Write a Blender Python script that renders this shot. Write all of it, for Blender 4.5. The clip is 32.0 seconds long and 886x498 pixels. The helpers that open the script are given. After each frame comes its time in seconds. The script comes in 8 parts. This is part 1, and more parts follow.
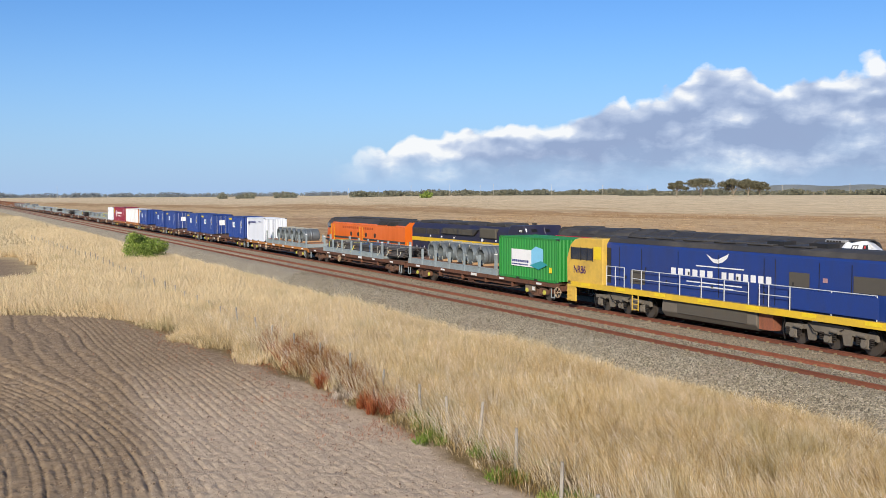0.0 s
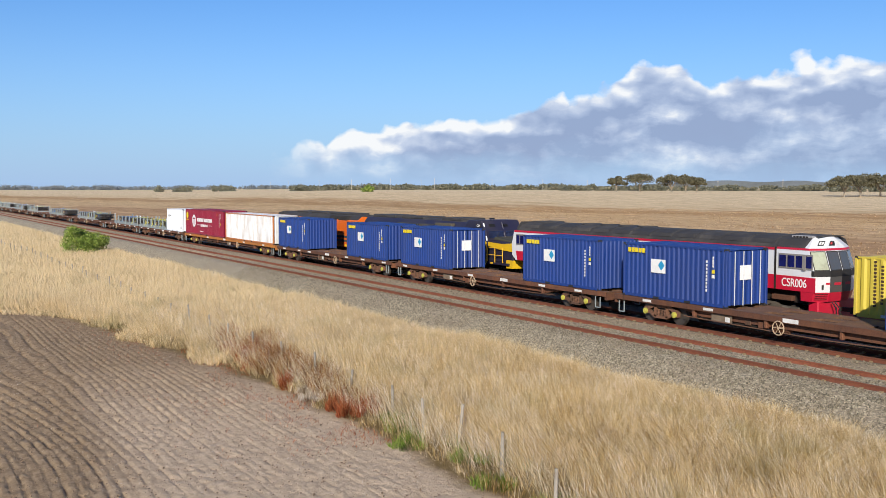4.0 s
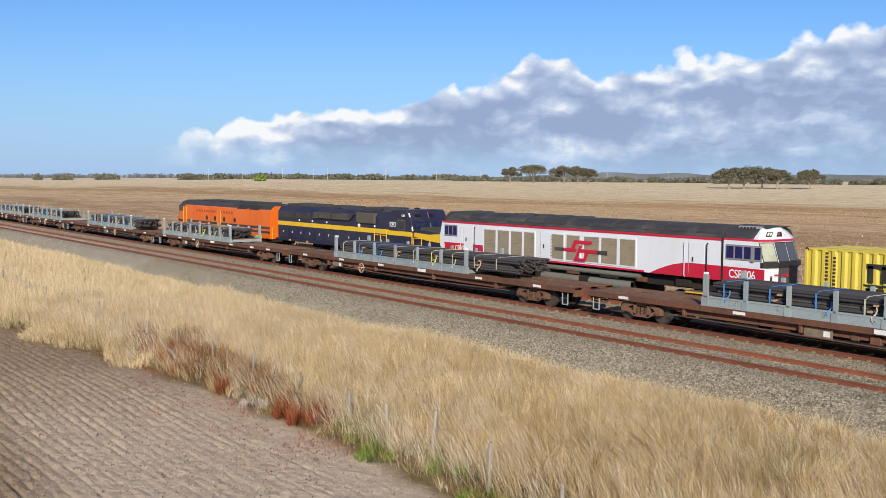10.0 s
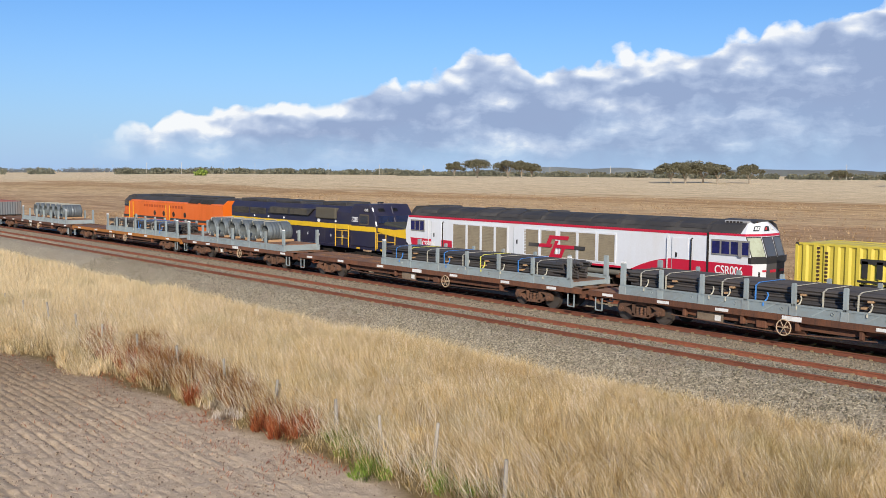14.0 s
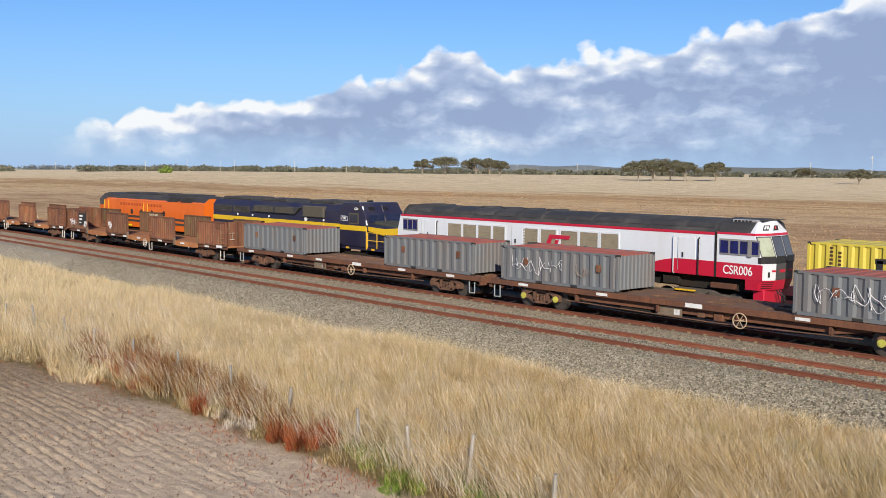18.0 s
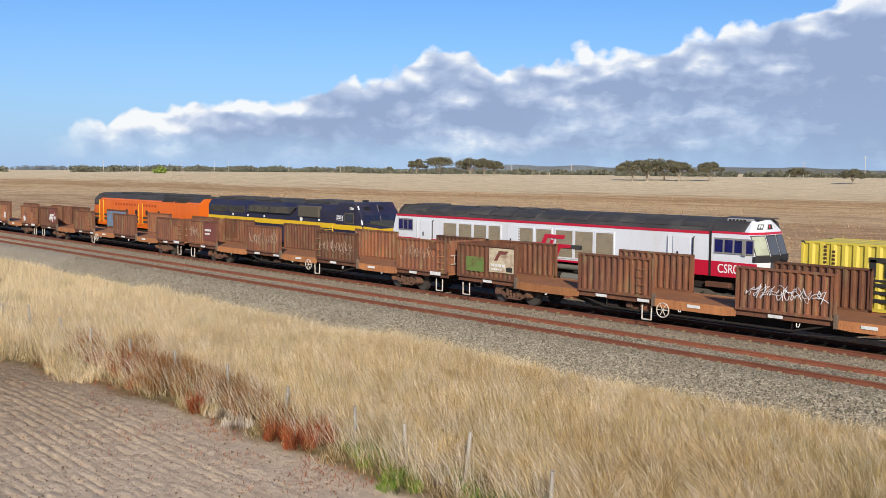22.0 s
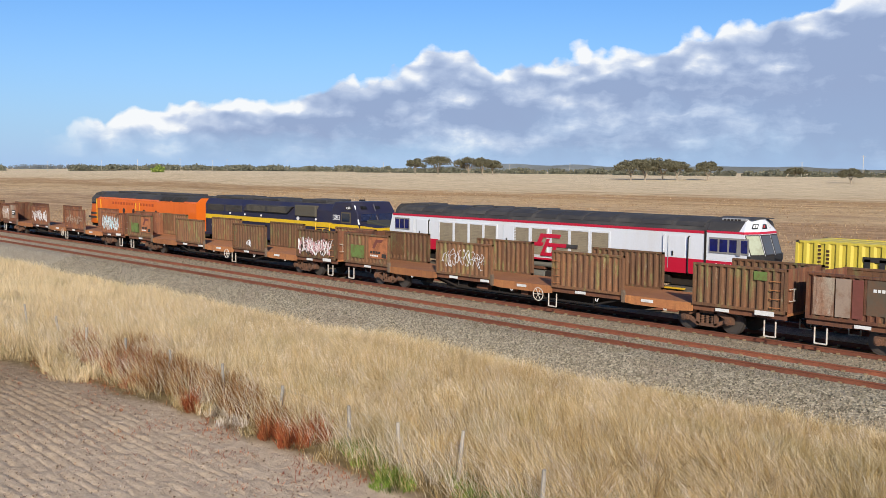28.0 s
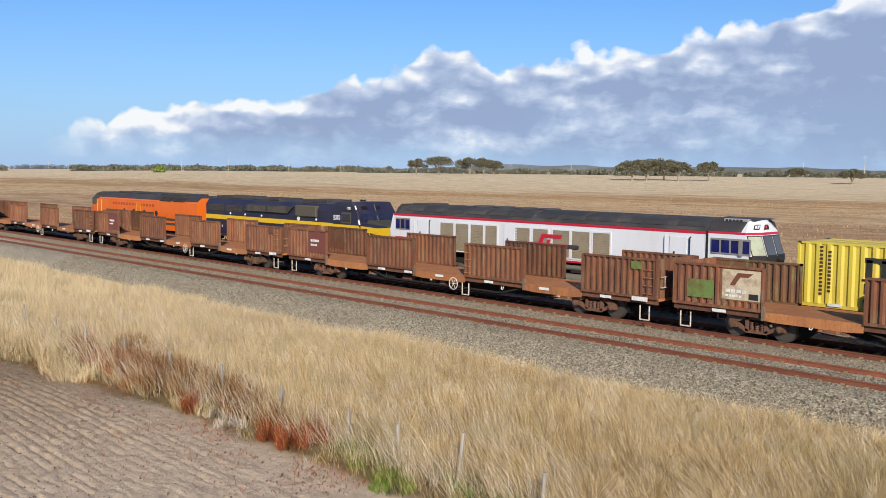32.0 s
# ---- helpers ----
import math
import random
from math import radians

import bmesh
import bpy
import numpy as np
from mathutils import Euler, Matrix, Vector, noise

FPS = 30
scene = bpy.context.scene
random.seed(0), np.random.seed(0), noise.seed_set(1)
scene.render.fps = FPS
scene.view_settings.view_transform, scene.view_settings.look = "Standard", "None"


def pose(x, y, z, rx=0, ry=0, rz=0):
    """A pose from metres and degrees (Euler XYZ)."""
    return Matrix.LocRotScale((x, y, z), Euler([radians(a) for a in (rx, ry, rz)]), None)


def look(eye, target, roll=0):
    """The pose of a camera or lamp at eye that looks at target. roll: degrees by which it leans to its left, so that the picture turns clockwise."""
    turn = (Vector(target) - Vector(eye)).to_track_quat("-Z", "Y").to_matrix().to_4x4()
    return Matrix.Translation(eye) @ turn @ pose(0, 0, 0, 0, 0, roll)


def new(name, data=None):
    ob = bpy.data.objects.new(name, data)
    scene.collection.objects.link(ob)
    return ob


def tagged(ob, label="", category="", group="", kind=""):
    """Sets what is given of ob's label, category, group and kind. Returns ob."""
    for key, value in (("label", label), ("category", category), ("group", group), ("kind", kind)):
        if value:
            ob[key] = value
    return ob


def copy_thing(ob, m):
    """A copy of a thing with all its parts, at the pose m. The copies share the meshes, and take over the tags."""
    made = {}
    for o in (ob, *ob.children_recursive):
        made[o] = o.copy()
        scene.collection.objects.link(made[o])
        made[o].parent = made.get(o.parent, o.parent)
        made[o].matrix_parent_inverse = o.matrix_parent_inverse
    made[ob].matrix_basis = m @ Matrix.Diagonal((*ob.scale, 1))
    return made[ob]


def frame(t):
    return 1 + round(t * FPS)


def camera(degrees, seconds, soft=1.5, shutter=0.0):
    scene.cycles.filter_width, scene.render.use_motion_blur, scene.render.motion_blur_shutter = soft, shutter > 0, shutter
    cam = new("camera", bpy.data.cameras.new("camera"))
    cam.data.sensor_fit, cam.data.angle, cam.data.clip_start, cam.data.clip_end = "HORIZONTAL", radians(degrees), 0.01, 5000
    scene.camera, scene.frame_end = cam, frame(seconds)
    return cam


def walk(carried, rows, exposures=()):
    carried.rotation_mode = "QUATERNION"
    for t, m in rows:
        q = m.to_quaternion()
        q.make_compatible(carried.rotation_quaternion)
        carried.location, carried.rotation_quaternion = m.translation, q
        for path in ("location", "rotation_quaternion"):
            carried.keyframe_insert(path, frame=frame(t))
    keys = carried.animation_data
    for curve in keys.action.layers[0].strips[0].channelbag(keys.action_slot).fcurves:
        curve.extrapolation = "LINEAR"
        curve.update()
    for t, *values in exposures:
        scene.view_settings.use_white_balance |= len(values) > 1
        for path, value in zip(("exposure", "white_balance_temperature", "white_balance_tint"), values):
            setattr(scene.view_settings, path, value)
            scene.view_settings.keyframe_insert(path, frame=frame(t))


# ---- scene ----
# camera: seconds, x, y, z, heading from +y (right positive), tilt, roll
PATH_ROWS = [
    (0, 9.08, -26.66, 6.00, -62.68, -3.28, -0.22),
    (1, 8.73, -26.54, 6.11, -61.90, -3.42, 0.07),
    (2, 8.34, -26.61, 6.10, -61.02, -3.48, 0.14),
    (3, 7.93, -26.84, 6.01, -60.07, -3.55, 0.03),
    (3.5, 7.73, -26.95, 5.97, -59.64, -3.58, 0.04),
    (5.5, 6.83, -27.13, 6.00, -57.45, -3.78, 0.03),
    (6, 6.58, -27.13, 5.98, -56.99, -3.82, 0.04),
    (7, 6.04, -27.11, 5.92, -55.93, -3.94, 0.19),
    (8, 5.53, -27.17, 5.94, -54.84, -4.01, 0.25),
    (9, 4.95, -27.33, 5.97, -53.73, -4.09, 0.25),
    (10, 4.43, -27.48, 5.86, -52.74, -4.17, 0.42),
    (11, 3.80, -27.49, 5.80, -51.80, -4.25, 0.44),
    (12, 3.15, -27.38, 5.78, -50.92, -4.33, 0.40),
    (13, 2.48, -27.25, 5.82, -50.09, -4.43, 0.43),
    (14, 1.93, -27.28, 5.76, -49.32, -4.46, 0.45),
    (14.5, 1.70, -27.29, 5.76, -49.01, -4.48, 0.45),
    (16.5, 0.61, -27.41, 5.78, -47.85, -4.59, 0.49),
    (17, 0.41, -27.52, 5.78, -47.62, -4.59, 0.50),
    (18, 0.10, -27.69, 5.77, -47.30, -4.59, 0.49),
    (19, 0.00, -27.83, 5.77, -47.10, -4.60, 0.54),
    (20, 0.05, -27.80, 5.78, -47.06, -4.60, 0.48),
    (21, 0.12, -27.79, 5.77, -47.03, -4.59, 0.47),
    (22, 0.15, -27.81, 5.75, -46.97, -4.58, 0.44),
    (23, 0.19, -27.82, 5.75, -46.92, -4.58, 0.46),
    (24, 0.25, -27.82, 5.75, -46.90, -4.58, 0.47),
    (25, 0.24, -27.83, 5.76, -46.88, -4.60, 0.46),
    (25.5, 0.24, -27.83, 5.76, -46.88, -4.60, 0.46),
    (27.5, 0.29, -27.80, 5.78, -46.88, -4.63, 0.46),
    (28, 0.29, -27.78, 5.77, -46.88, -4.63, 0.47),
    (29, 0.25, -27.75, 5.76, -46.88, -4.61, 0.53),
    (30, 0.24, -27.73, 5.81, -46.90, -4.64, 0.65),
    (31, 0.17, -27.63, 5.79, -46.94, -4.61, 0.47),
    (32, 0.20, -27.66, 5.76, -46.95, -4.61, 0.51),
]


def view(x, y, z, h, v, r):
    a, b = radians(h), radians(v)
    return look((x, y, z), (x + math.sin(a) * math.cos(b), y + math.cos(a) * math.cos(b), z + math.sin(b)), r)


cam = camera(49.0, 32.0, soft=0.8)
walk(cam, [(row[0], view(*row[1:])) for row in PATH_ROWS], exposures=[(0, 0.15), (32, 0.15)])

# track centres, top of rail is z = 0
TRACK_A, TRACK_B, TRACK_C = 0.0, 4.2, 8.4
GROUND = -1.15

# ---- light ----
SUN_DIR = Vector((0.71, -0.58, 0.42)).normalized()
world = bpy.data.worlds.new("world")
scene.world = world
world.use_nodes = True
wn, wl = world.node_tree.nodes, world.node_tree.links
wn.clear()


def wnode(kind, **props):
    n = wn.new(kind)
    for k, val in props.items():
        setattr(n, k, val)
    return n


def wmath(op, a, b=None, c=None, clamp=False):
    n = wnode("ShaderNodeMath", operation=op, use_clamp=clamp)
    for i, val in enumerate((a, b, c)):
        if val is None:
            continue
        if isinstance(val, (int, float)):
            n.inputs[i].default_value = val
        else:
            wl.new(val, n.inputs[i])
    return n.outputs[0]


def wnoise(vec, scale, detail, rough=0.55):
    n = wnode("ShaderNodeTexNoise")
    n.inputs["Scale"].default_value, n.inputs["Detail"].default_value, n.inputs["Roughness"].default_value = scale, detail, rough
    wl.new(vec, n.inputs["Vector"])
    return n.outputs[0]


sky = wnode("ShaderNodeTexSky", sky_type="NISHITA", sun_disc=False)
sky.sun_elevation, sky.sun_rotation = math.asin(SUN_DIR.z), math.atan2(SUN_DIR.x, SUN_DIR.y)
sky.air_density, sky.dust_density, sky.ozone_density, sky.altitude = 1.0, 0.15, 3.5, 0
coord = wnode("ShaderNodeTexCoord")
split = wnode("ShaderNodeSeparateXYZ")
wl.new(coord.outputs["Generated"], split.inputs[0])
az = wmath("MULTIPLY", wmath("ARCTAN2", split.outputs[0], split.outputs[1]), 57.2958)
el = wmath("MULTIPLY", wmath("ARCSINE", split.outputs[2]), 57.2958)
# a bank of cumulus that climbs to the right of the view: its upper edge by compass bearing
def wramp(fac, stops):
    n = wnode("ShaderNodeValToRGB")
    els = n.color_ramp.elements
    while len(els) < len(stops):
        els.new(0.5)
    for e, (p, c) in zip(els, stops):
        e.position, e.color = p, (c, c, c, 1) if isinstance(c, (int, float)) else (*c, 1)
    wl.new(fac, n.inputs[0])
    return n.outputs[0]


def wplace(u, v, ku, kv, shift=0.0):
    n = wnode("ShaderNodeCombineXYZ")
    wl.new(wmath("MULTIPLY", u, ku), n.inputs[0])
    wl.new(wmath("MULTIPLY", v, kv), n.inputs[1])
    n.inputs[2].default_value = shift
    return n.outputs[0]


def wcells(vec, scale):
    n = wnode("ShaderNodeTexVoronoi", feature="SMOOTH_F1")
    n.inputs["Scale"].default_value, n.inputs["Smoothness"].default_value = scale, 0.35
    wl.new(vec, n.inputs["Vector"])
    return n.outputs["Distance"]


bearing = wmath("MULTIPLY", wmath("ADD", az, 80.0), 1 / 80.0, clamp=True)
top = wmath("MULTIPLY", wramp(bearing, [(0.11, 0.08), (0.165, 0.165), (0.225, 0.255), (0.317, 0.335), (0.36, 0.385), (0.405, 0.47), (0.45, 0.425), (0.525, 0.49), (0.60, 0.52), (0.69, 0.64), (0.80, 0.72), (1.0, 0.9)]), 15.0)
warp = wnoise(wplace(az, el, 0.5, 0.5, 4.0), 1.0, 2.0)
uz = wmath("ADD", az, wmath("MULTIPLY", wmath("SUBTRACT", warp, 0.5), 1.6))
vz = wmath("ADD", el, wmath("MULTIPLY", wmath("SUBTRACT", warp, 0.5), -1.2))
cells_a = wcells(wplace(uz, vz, 0.34, 0.42, 1.0), 1.0)
cells_b = wcells(wplace(uz, vz, 0.95, 1.1, 2.0), 1.0)
frizz = wnoise(wplace(az, el, 1.1, 1.3, 7.0), 1.6, 6.0, 0.6)
lump = wmath("ADD", wmath("MULTIPLY", wmath("SUBTRACT", 0.48, cells_a), 1.75), wmath("MULTIPLY", wmath("SUBTRACT", 0.45, cells_b), 0.75))
lump = wmath("ADD", lump, wmath("MULTIPLY", wmath("SUBTRACT", frizz, 0.5), 0.42))
lump = wmath("MAXIMUM", wmath("MINIMUM", lump, 0.6), -0.7)
edge = wmath("SUBTRACT", wmath("ADD", top, lump), wmath("ADD", el, 0.15))
crisp = wmath("MULTIPLY", edge, 3.2, clamp=True)
# under the crests the bank thins into grey-blue layers
layers = wnoise(wplace(uz, vz, 0.14, 0.5, 3.0), 1.0, 4.0, 0.5)
tufts = wnoise(wplace(uz, vz, 0.34, 0.8, 9.0), 1.0, 6.0, 0.55)
humps = wmath("SUBTRACT", 0.5, wcells(wplace(uz, vz, 0.22, 0.55, 5.0), 1.0))
puffs = wmath("SUBTRACT", 0.5, wcells(wplace(uz, vz, 0.62, 1.15, 6.0), 1.0))
sink = wmath("DIVIDE", edge, wmath("MAXIMUM", top, 1.0))
body = wramp(sink, [(0.0, 1.0), (0.42, 1.0), (0.72, 0.85), (1.0, 0.35)])
floor_el = wmath("SUBTRACT", wmath("MULTIPLY", wmath("ADD", az, 70.0), -0.035), wmath("MULTIPLY", wmath("SUBTRACT", tufts, 0.5), 2.0))
lift = wmath("MULTIPLY", wmath("SUBTRACT", el, wmath("ADD", floor_el, 0.4)), 0.45, clamp=True)
mask = wmath("MULTIPLY", crisp, wmath("MULTIPLY", body, lift))
mask = wmath("MULTIPLY", mask, wmath("MULTIPLY", wmath("ADD", az, 69.5), 0.3, clamp=True))
# light on the crests and on single puffs, shade in the hollows and below
lit = wmath("ADD", wramp(wmath("MULTIPLY", edge, 0.5), [(0.0, 1.05), (0.3, 0.82), (0.62, 0.46), (1.0, 0.36)]), wmath("MULTIPLY", lump, 0.22))
lit = wmath("ADD", lit, wmath("MULTIPLY", wmath("SUBTRACT", tufts, 0.5), wramp(wmath("MULTIPLY", edge, 0.2), [(0.1, 1.0), (0.7, 0.55)])))
lit = wmath("ADD", lit, wmath("MULTIPLY", humps, 0.55))
lit = wmath("ADD", lit, wmath("MULTIPLY", puffs, wramp(wmath("MULTIPLY", edge, 0.25), [(0.0, 0.95), (0.45, 0.65), (0.9, 0.25)])))
lit = wmath("ADD", lit, wmath("MULTIPLY", wmath("SUBTRACT", frizz, 0.5), 0.35))
lit = wmath("SUBTRACT", lit, wmath("MULTIPLY", wmath("SUBTRACT", layers, 0.5), wramp(wmath("MULTIPLY", edge, 0.4), [(0.1, 0.2), (0.7, 1.5)])))
streaks = wnoise(wplace(uz, vz, 0.17, 0.8, 13.0), 1.0, 6.0, 0.6)
lit = wmath("ADD", lit, wmath("MULTIPLY", wmath("SUBTRACT", streaks, 0.5), wramp(wmath("MULTIPLY", edge, 0.2), [(0.2, 0.0), (0.6, 1.15)])))
lit = wmath("SUBTRACT", lit, wmath("MULTIPLY", wmath("ADD", az, 58.0), 0.0060))
shade = wramp(lit, [(0.08, (0.32, 0.41, 0.62)), (0.34, (0.43, 0.525, 0.73)), (0.58, (0.62, 0.70, 0.86)), (0.82, (0.97, 0.985, 1.0))])
deep = wnode("ShaderNodeMixRGB", blend_type="MULTIPLY")
deep.inputs[0].default_value = 1.0
wl.new(sky.outputs[0], deep.inputs[1])
deep.inputs[2].default_value = (0.68, 1.0, 1.42, 1)
haze = wnode("ShaderNodeMixRGB")
wl.new(wmath("MULTIPLY", wmath("POWER", wmath("SUBTRACT", 1.0, wmath("MULTIPLY", wmath("ABSOLUTE", el), 1 / 11.0, clamp=True)), 1.5), 0.9), haze.inputs[0])
wl.new(deep.outputs[0], haze.inputs[1])
haze.inputs[2].default_value = (0.34 / 0.078, 0.49 / 0.078, 0.75 / 0.078, 1)
clear, cloud, both, out = wnode("ShaderNodeBackground"), wnode("ShaderNodeBackground"), wnode("ShaderNodeMixShader"), wnode("ShaderNodeOutputWorld")
wl.new(haze.outputs[0], clear.inputs[0])
clear.inputs[1].default_value = 0.078
wl.new(shade, cloud.inputs[0])
cloud.inputs[1].default_value = 0.88
wl.new(wmath("MULTIPLY", mask, 0.96), both.inputs[0])
wl.new(clear.outputs[0], both.inputs[1])
wl.new(cloud.outputs[0], both.inputs[2])
wl.new(both.outputs[0], out.inputs[0])

sun = new("sun", bpy.data.lights.new("sun", "SUN"))
sun.data.energy, sun.data.angle, sun.data.color = 5.0, radians(0.53), (1.0, 0.91, 0.765)
sun.matrix_world = look(SUN_DIR * 100, (0, 0, 0))

# ---- materials ----
def mat_base(name):
    m = bpy.data.materials.new(name)
    m.use_nodes = True
    return m, m.node_tree.nodes, m.node_tree.links, m.node_tree.nodes["Principled BSDF"]


def add(nodes, kind, **props):
    n = nodes.new(kind)
    for k, val in props.items():
        setattr(n, k, val)
    return n


def noise_tex(nodes, links, vec, scale, detail=4.0, rough=0.6, stretch=None):
    n = add(nodes, "ShaderNodeTexNoise")
    n.inputs["Scale"].default_value, n.inputs["Detail"].default_value, n.inputs["Roughness"].default_value = scale, detail, rough
    if stretch:
        mp = add(nodes, "ShaderNodeMapping")
        mp.inputs["Scale"].default_value = stretch
        links.new(vec, mp.inputs["Vector"])
        vec = mp.outputs[0]
    links.new(vec, n.inputs["Vector"])
    return n.outputs[0]


def ramp_of(nodes, links, fac, stops):
    r = add(nodes, "ShaderNodeValToRGB")
    els = r.color_ramp.elements
    while len(els) < len(stops):
        els.new(0.5)
    for e, (p, c) in zip(els, stops):
        e.position, e.color = p, (*c, 1) if len(c) == 3 else c
    links.new(fac, r.inputs[0])
    return r.outputs[0]


def mix_rgb(nodes, links, fac, a, b, mode="MIX"):
    n = add(nodes, "ShaderNodeMixRGB", blend_type=mode)
    for i, val in enumerate((fac, a, b)):
        if isinstance(val, (int, float)):
            n.inputs[i].default_value = val
        elif isinstance(val, tuple):
            n.inputs[i].default_value = (*val, 1)
        else:
            links.new(val, n.inputs[i])
    return n.outputs[0]


def surf(name, color, rough=0.55, metal=0.0, dirt=(0.10, 0.07, 0.05), amount=0.35, scale=0.8, grain=14.0, bump=0.15, streak=False, vary=0.0, grit=0.3):
    """Paint or metal with stains at a large scale, grain at a small one, and streaks that run down."""
    m, ns, ls, bsdf = mat_base(name)
    co = add(ns, "ShaderNodeTexCoord").outputs["Object"]
    info = add(ns, "ShaderNodeObjectInfo")
    sh = add(ns, "ShaderNodeVectorMath", operation="ADD")
    ls.new(co, sh.inputs[0])
    comb = add(ns, "ShaderNodeCombineXYZ")
    mul = add(ns, "ShaderNodeMath", operation="MULTIPLY")
    ls.new(info.outputs["Random"], mul.inputs[0])
    mul.inputs[1].default_value = 37.0
    for i in range(3):
        ls.new(mul.outputs[0], comb.inputs[i])
    ls.new(comb.outputs[0], sh.inputs[1])
    vec = sh.outputs[0]
    large = noise_tex(ns, ls, vec, scale, 5.0, 0.65, (1, 1, 0.25) if streak else None)
    small = noise_tex(ns, ls, vec, grain, 4.0, 0.6)
    mask = ramp_of(ns, ls, large, [(0.45, (0, 0, 0)), (0.72, (1, 1, 1))])
    k = add(ns, "ShaderNodeMath", operation="MULTIPLY")
    ls.new(mask, k.inputs[0])
    k.inputs[1].default_value = amount
    c = mix_rgb(ns, ls, k.outputs[0], color, dirt)
    shade = ramp_of(ns, ls, small, [(0.25, (0.72, 0.72, 0.72)), (0.75, (1.12, 1.12, 1.12))])
    c = mix_rgb(ns, ls, grit, c, shade, "MULTIPLY")
    if vary:
        tone = ramp_of(ns, ls, info.outputs["Random"], [(0.0, (1 - vary,) * 3), (1.0, (1 + vary, 1 + vary * 0.8, 1 + vary * 0.6))])
        c = mix_rgb(ns, ls, 1.0, c, tone, "MULTIPLY")
    ls.new(c, bsdf.inputs["Base Color"])
    r = ramp_of(ns, ls, large, [(0.3, (rough - 0.08,) * 3), (0.75, (min(1, rough + 0.2),) * 3)])
    ls.new(r, bsdf.inputs["Roughness"])
    bsdf.inputs["Metallic"].default_value = metal
    if bump:
        b = add(ns, "ShaderNodeBump")
        b.inputs["Strength"].default_value, b.inputs["Distance"].default_value = bump, 0.02
        ls.new(small, b.inputs["Height"])
        ls.new(b.outputs[0], bsdf.inputs["Normal"])
    return m


def rusty(name, base, orange, dark, vary=0.2, moss=None, flake=None):
    m, ns, ls, bsdf = mat_base(name)
    co = add(ns, "ShaderNodeTexCoord").outputs["Object"]
    info = add(ns, "ShaderNodeObjectInfo")
    sh = add(ns, "ShaderNodeVectorMath", operation="ADD")
    sc = add(ns, "ShaderNodeVectorMath", operation="SCALE")
    sc.inputs[0].default_value = (41, 17, 29)
    ls.new(info.outputs["Random"], sc.inputs["Scale"])
    ls.new(co, sh.inputs[0])
    ls.new(sc.outputs[0], sh.inputs[1])
    vec = sh.outputs[0]
    a = noise_tex(ns, ls, vec, 0.9, 6.0, 0.7, (1, 1, 0.4))
    b = noise_tex(ns, ls, vec, 3.0, 5.0, 0.7, (2.5, 2.5, 0.35))
    g = noise_tex(ns, ls, vec, 22.0, 3.0)
    c = mix_rgb(ns, ls, ramp_of(ns, ls, a, [(0.42, (0, 0, 0)), (0.7, (1, 1, 1))]), base, orange)
    c = mix_rgb(ns, ls, ramp_of(ns, ls, b, [(0.5, (0, 0, 0)), (0.75, (0.8, 0.8, 0.8))]), c, dark)
    if moss:
        c = mix_rgb(ns, ls, ramp_of(ns, ls, noise_tex(ns, ls, vec, 1.7, 6.0, 0.7, (2.2, 2.2, 0.5)), [(0.53, (0, 0, 0)), (0.63, (0.75, 0.75, 0.75))]), c, moss)
    if flake:
        # worn pale runs down the ribs
        c = mix_rgb(ns, ls, ramp_of(ns, ls, noise_tex(ns, ls, vec, 2.6, 7.0, 0.75, (3.0, 3.0, 0.45)), [(0.60, (0, 0, 0)), (0.70, (0.7, 0.7, 0.7))]), c, flake)
    c = mix_rgb(ns, ls, 0.8, c, ramp_of(ns, ls, g, [(0.3, (0.7, 0.7, 0.7)), (0.75, (1.15, 1.15, 1.15))]), "MULTIPLY")
    tone = ramp_of(ns, ls, info.outputs["Random"], [(0.0, (1 - vary,) * 3), (0.5, (1.0, 1.0, 1.0)), (1.0, (1 + vary, 1 + vary * 0.9, 1 + vary * 0.8))])
    c = mix_rgb(ns, ls, 1.0, c, tone, "MULTIPLY")
    ls.new(c, bsdf.inputs["Base Color"])
    bsdf.inputs["Roughness"].default_value = 0.85
    bp = add(ns, "ShaderNodeBump")
    bp.inputs["Strength"].default_value, bp.inputs["Distance"].default_value = 0.3, 0.015
    ls.new(g, bp.inputs["Height"])
    ls.new(bp.outputs[0], bsdf.inputs["Normal"])
    return m


def plain(name, color, rough=0.5, metal=0.0):
    return surf(name, color, rough, metal, amount=0.12, scale=2.0, bump=0.05)


def glass_mat(name, tint=(0.02, 0.03, 0.05)):
    m, ns, ls, bsdf = mat_base(name)
    bsdf.inputs["Base Color"].default_value = (*tint, 1)
    bsdf.inputs["Roughness"].default_value = 0.06
    bsdf.inputs["Specular IOR Level"].default_value = 0.8
    return m


M_RAIL = rusty("rusty_rail", (0.19, 0.06, 0.032), (0.27, 0.09, 0.045), (0.12, 0.04, 0.025))
M_RAILTOP = surf("worn_rail", (0.16, 0.10, 0.08), 0.45, 0.4, amount=0.5)
M_SLEEPER = surf("sleeper", (0.30, 0.25, 0.19), 0.9, dirt=(0.16, 0.10, 0.06), amount=0.6, scale=2.0, vary=0.25)
M_RUST = rusty("rusted_plate", (0.15, 0.058, 0.033), (0.25, 0.095, 0.038), (0.065, 0.034, 0.026), 0.36, (0.19, 0.13, 0.065), (0.34, 0.24, 0.16))
M_OLIVERUST = rusty("olive_stained_plate", (0.145, 0.072, 0.037), (0.20, 0.092, 0.04), (0.07, 0.04, 0.028), 0.3, (0.175, 0.17, 0.065), (0.34, 0.28, 0.20))
M_DECK = rusty("worn_deck", (0.37, 0.145, 0.055), (0.47, 0.20, 0.07), (0.20, 0.085, 0.042))
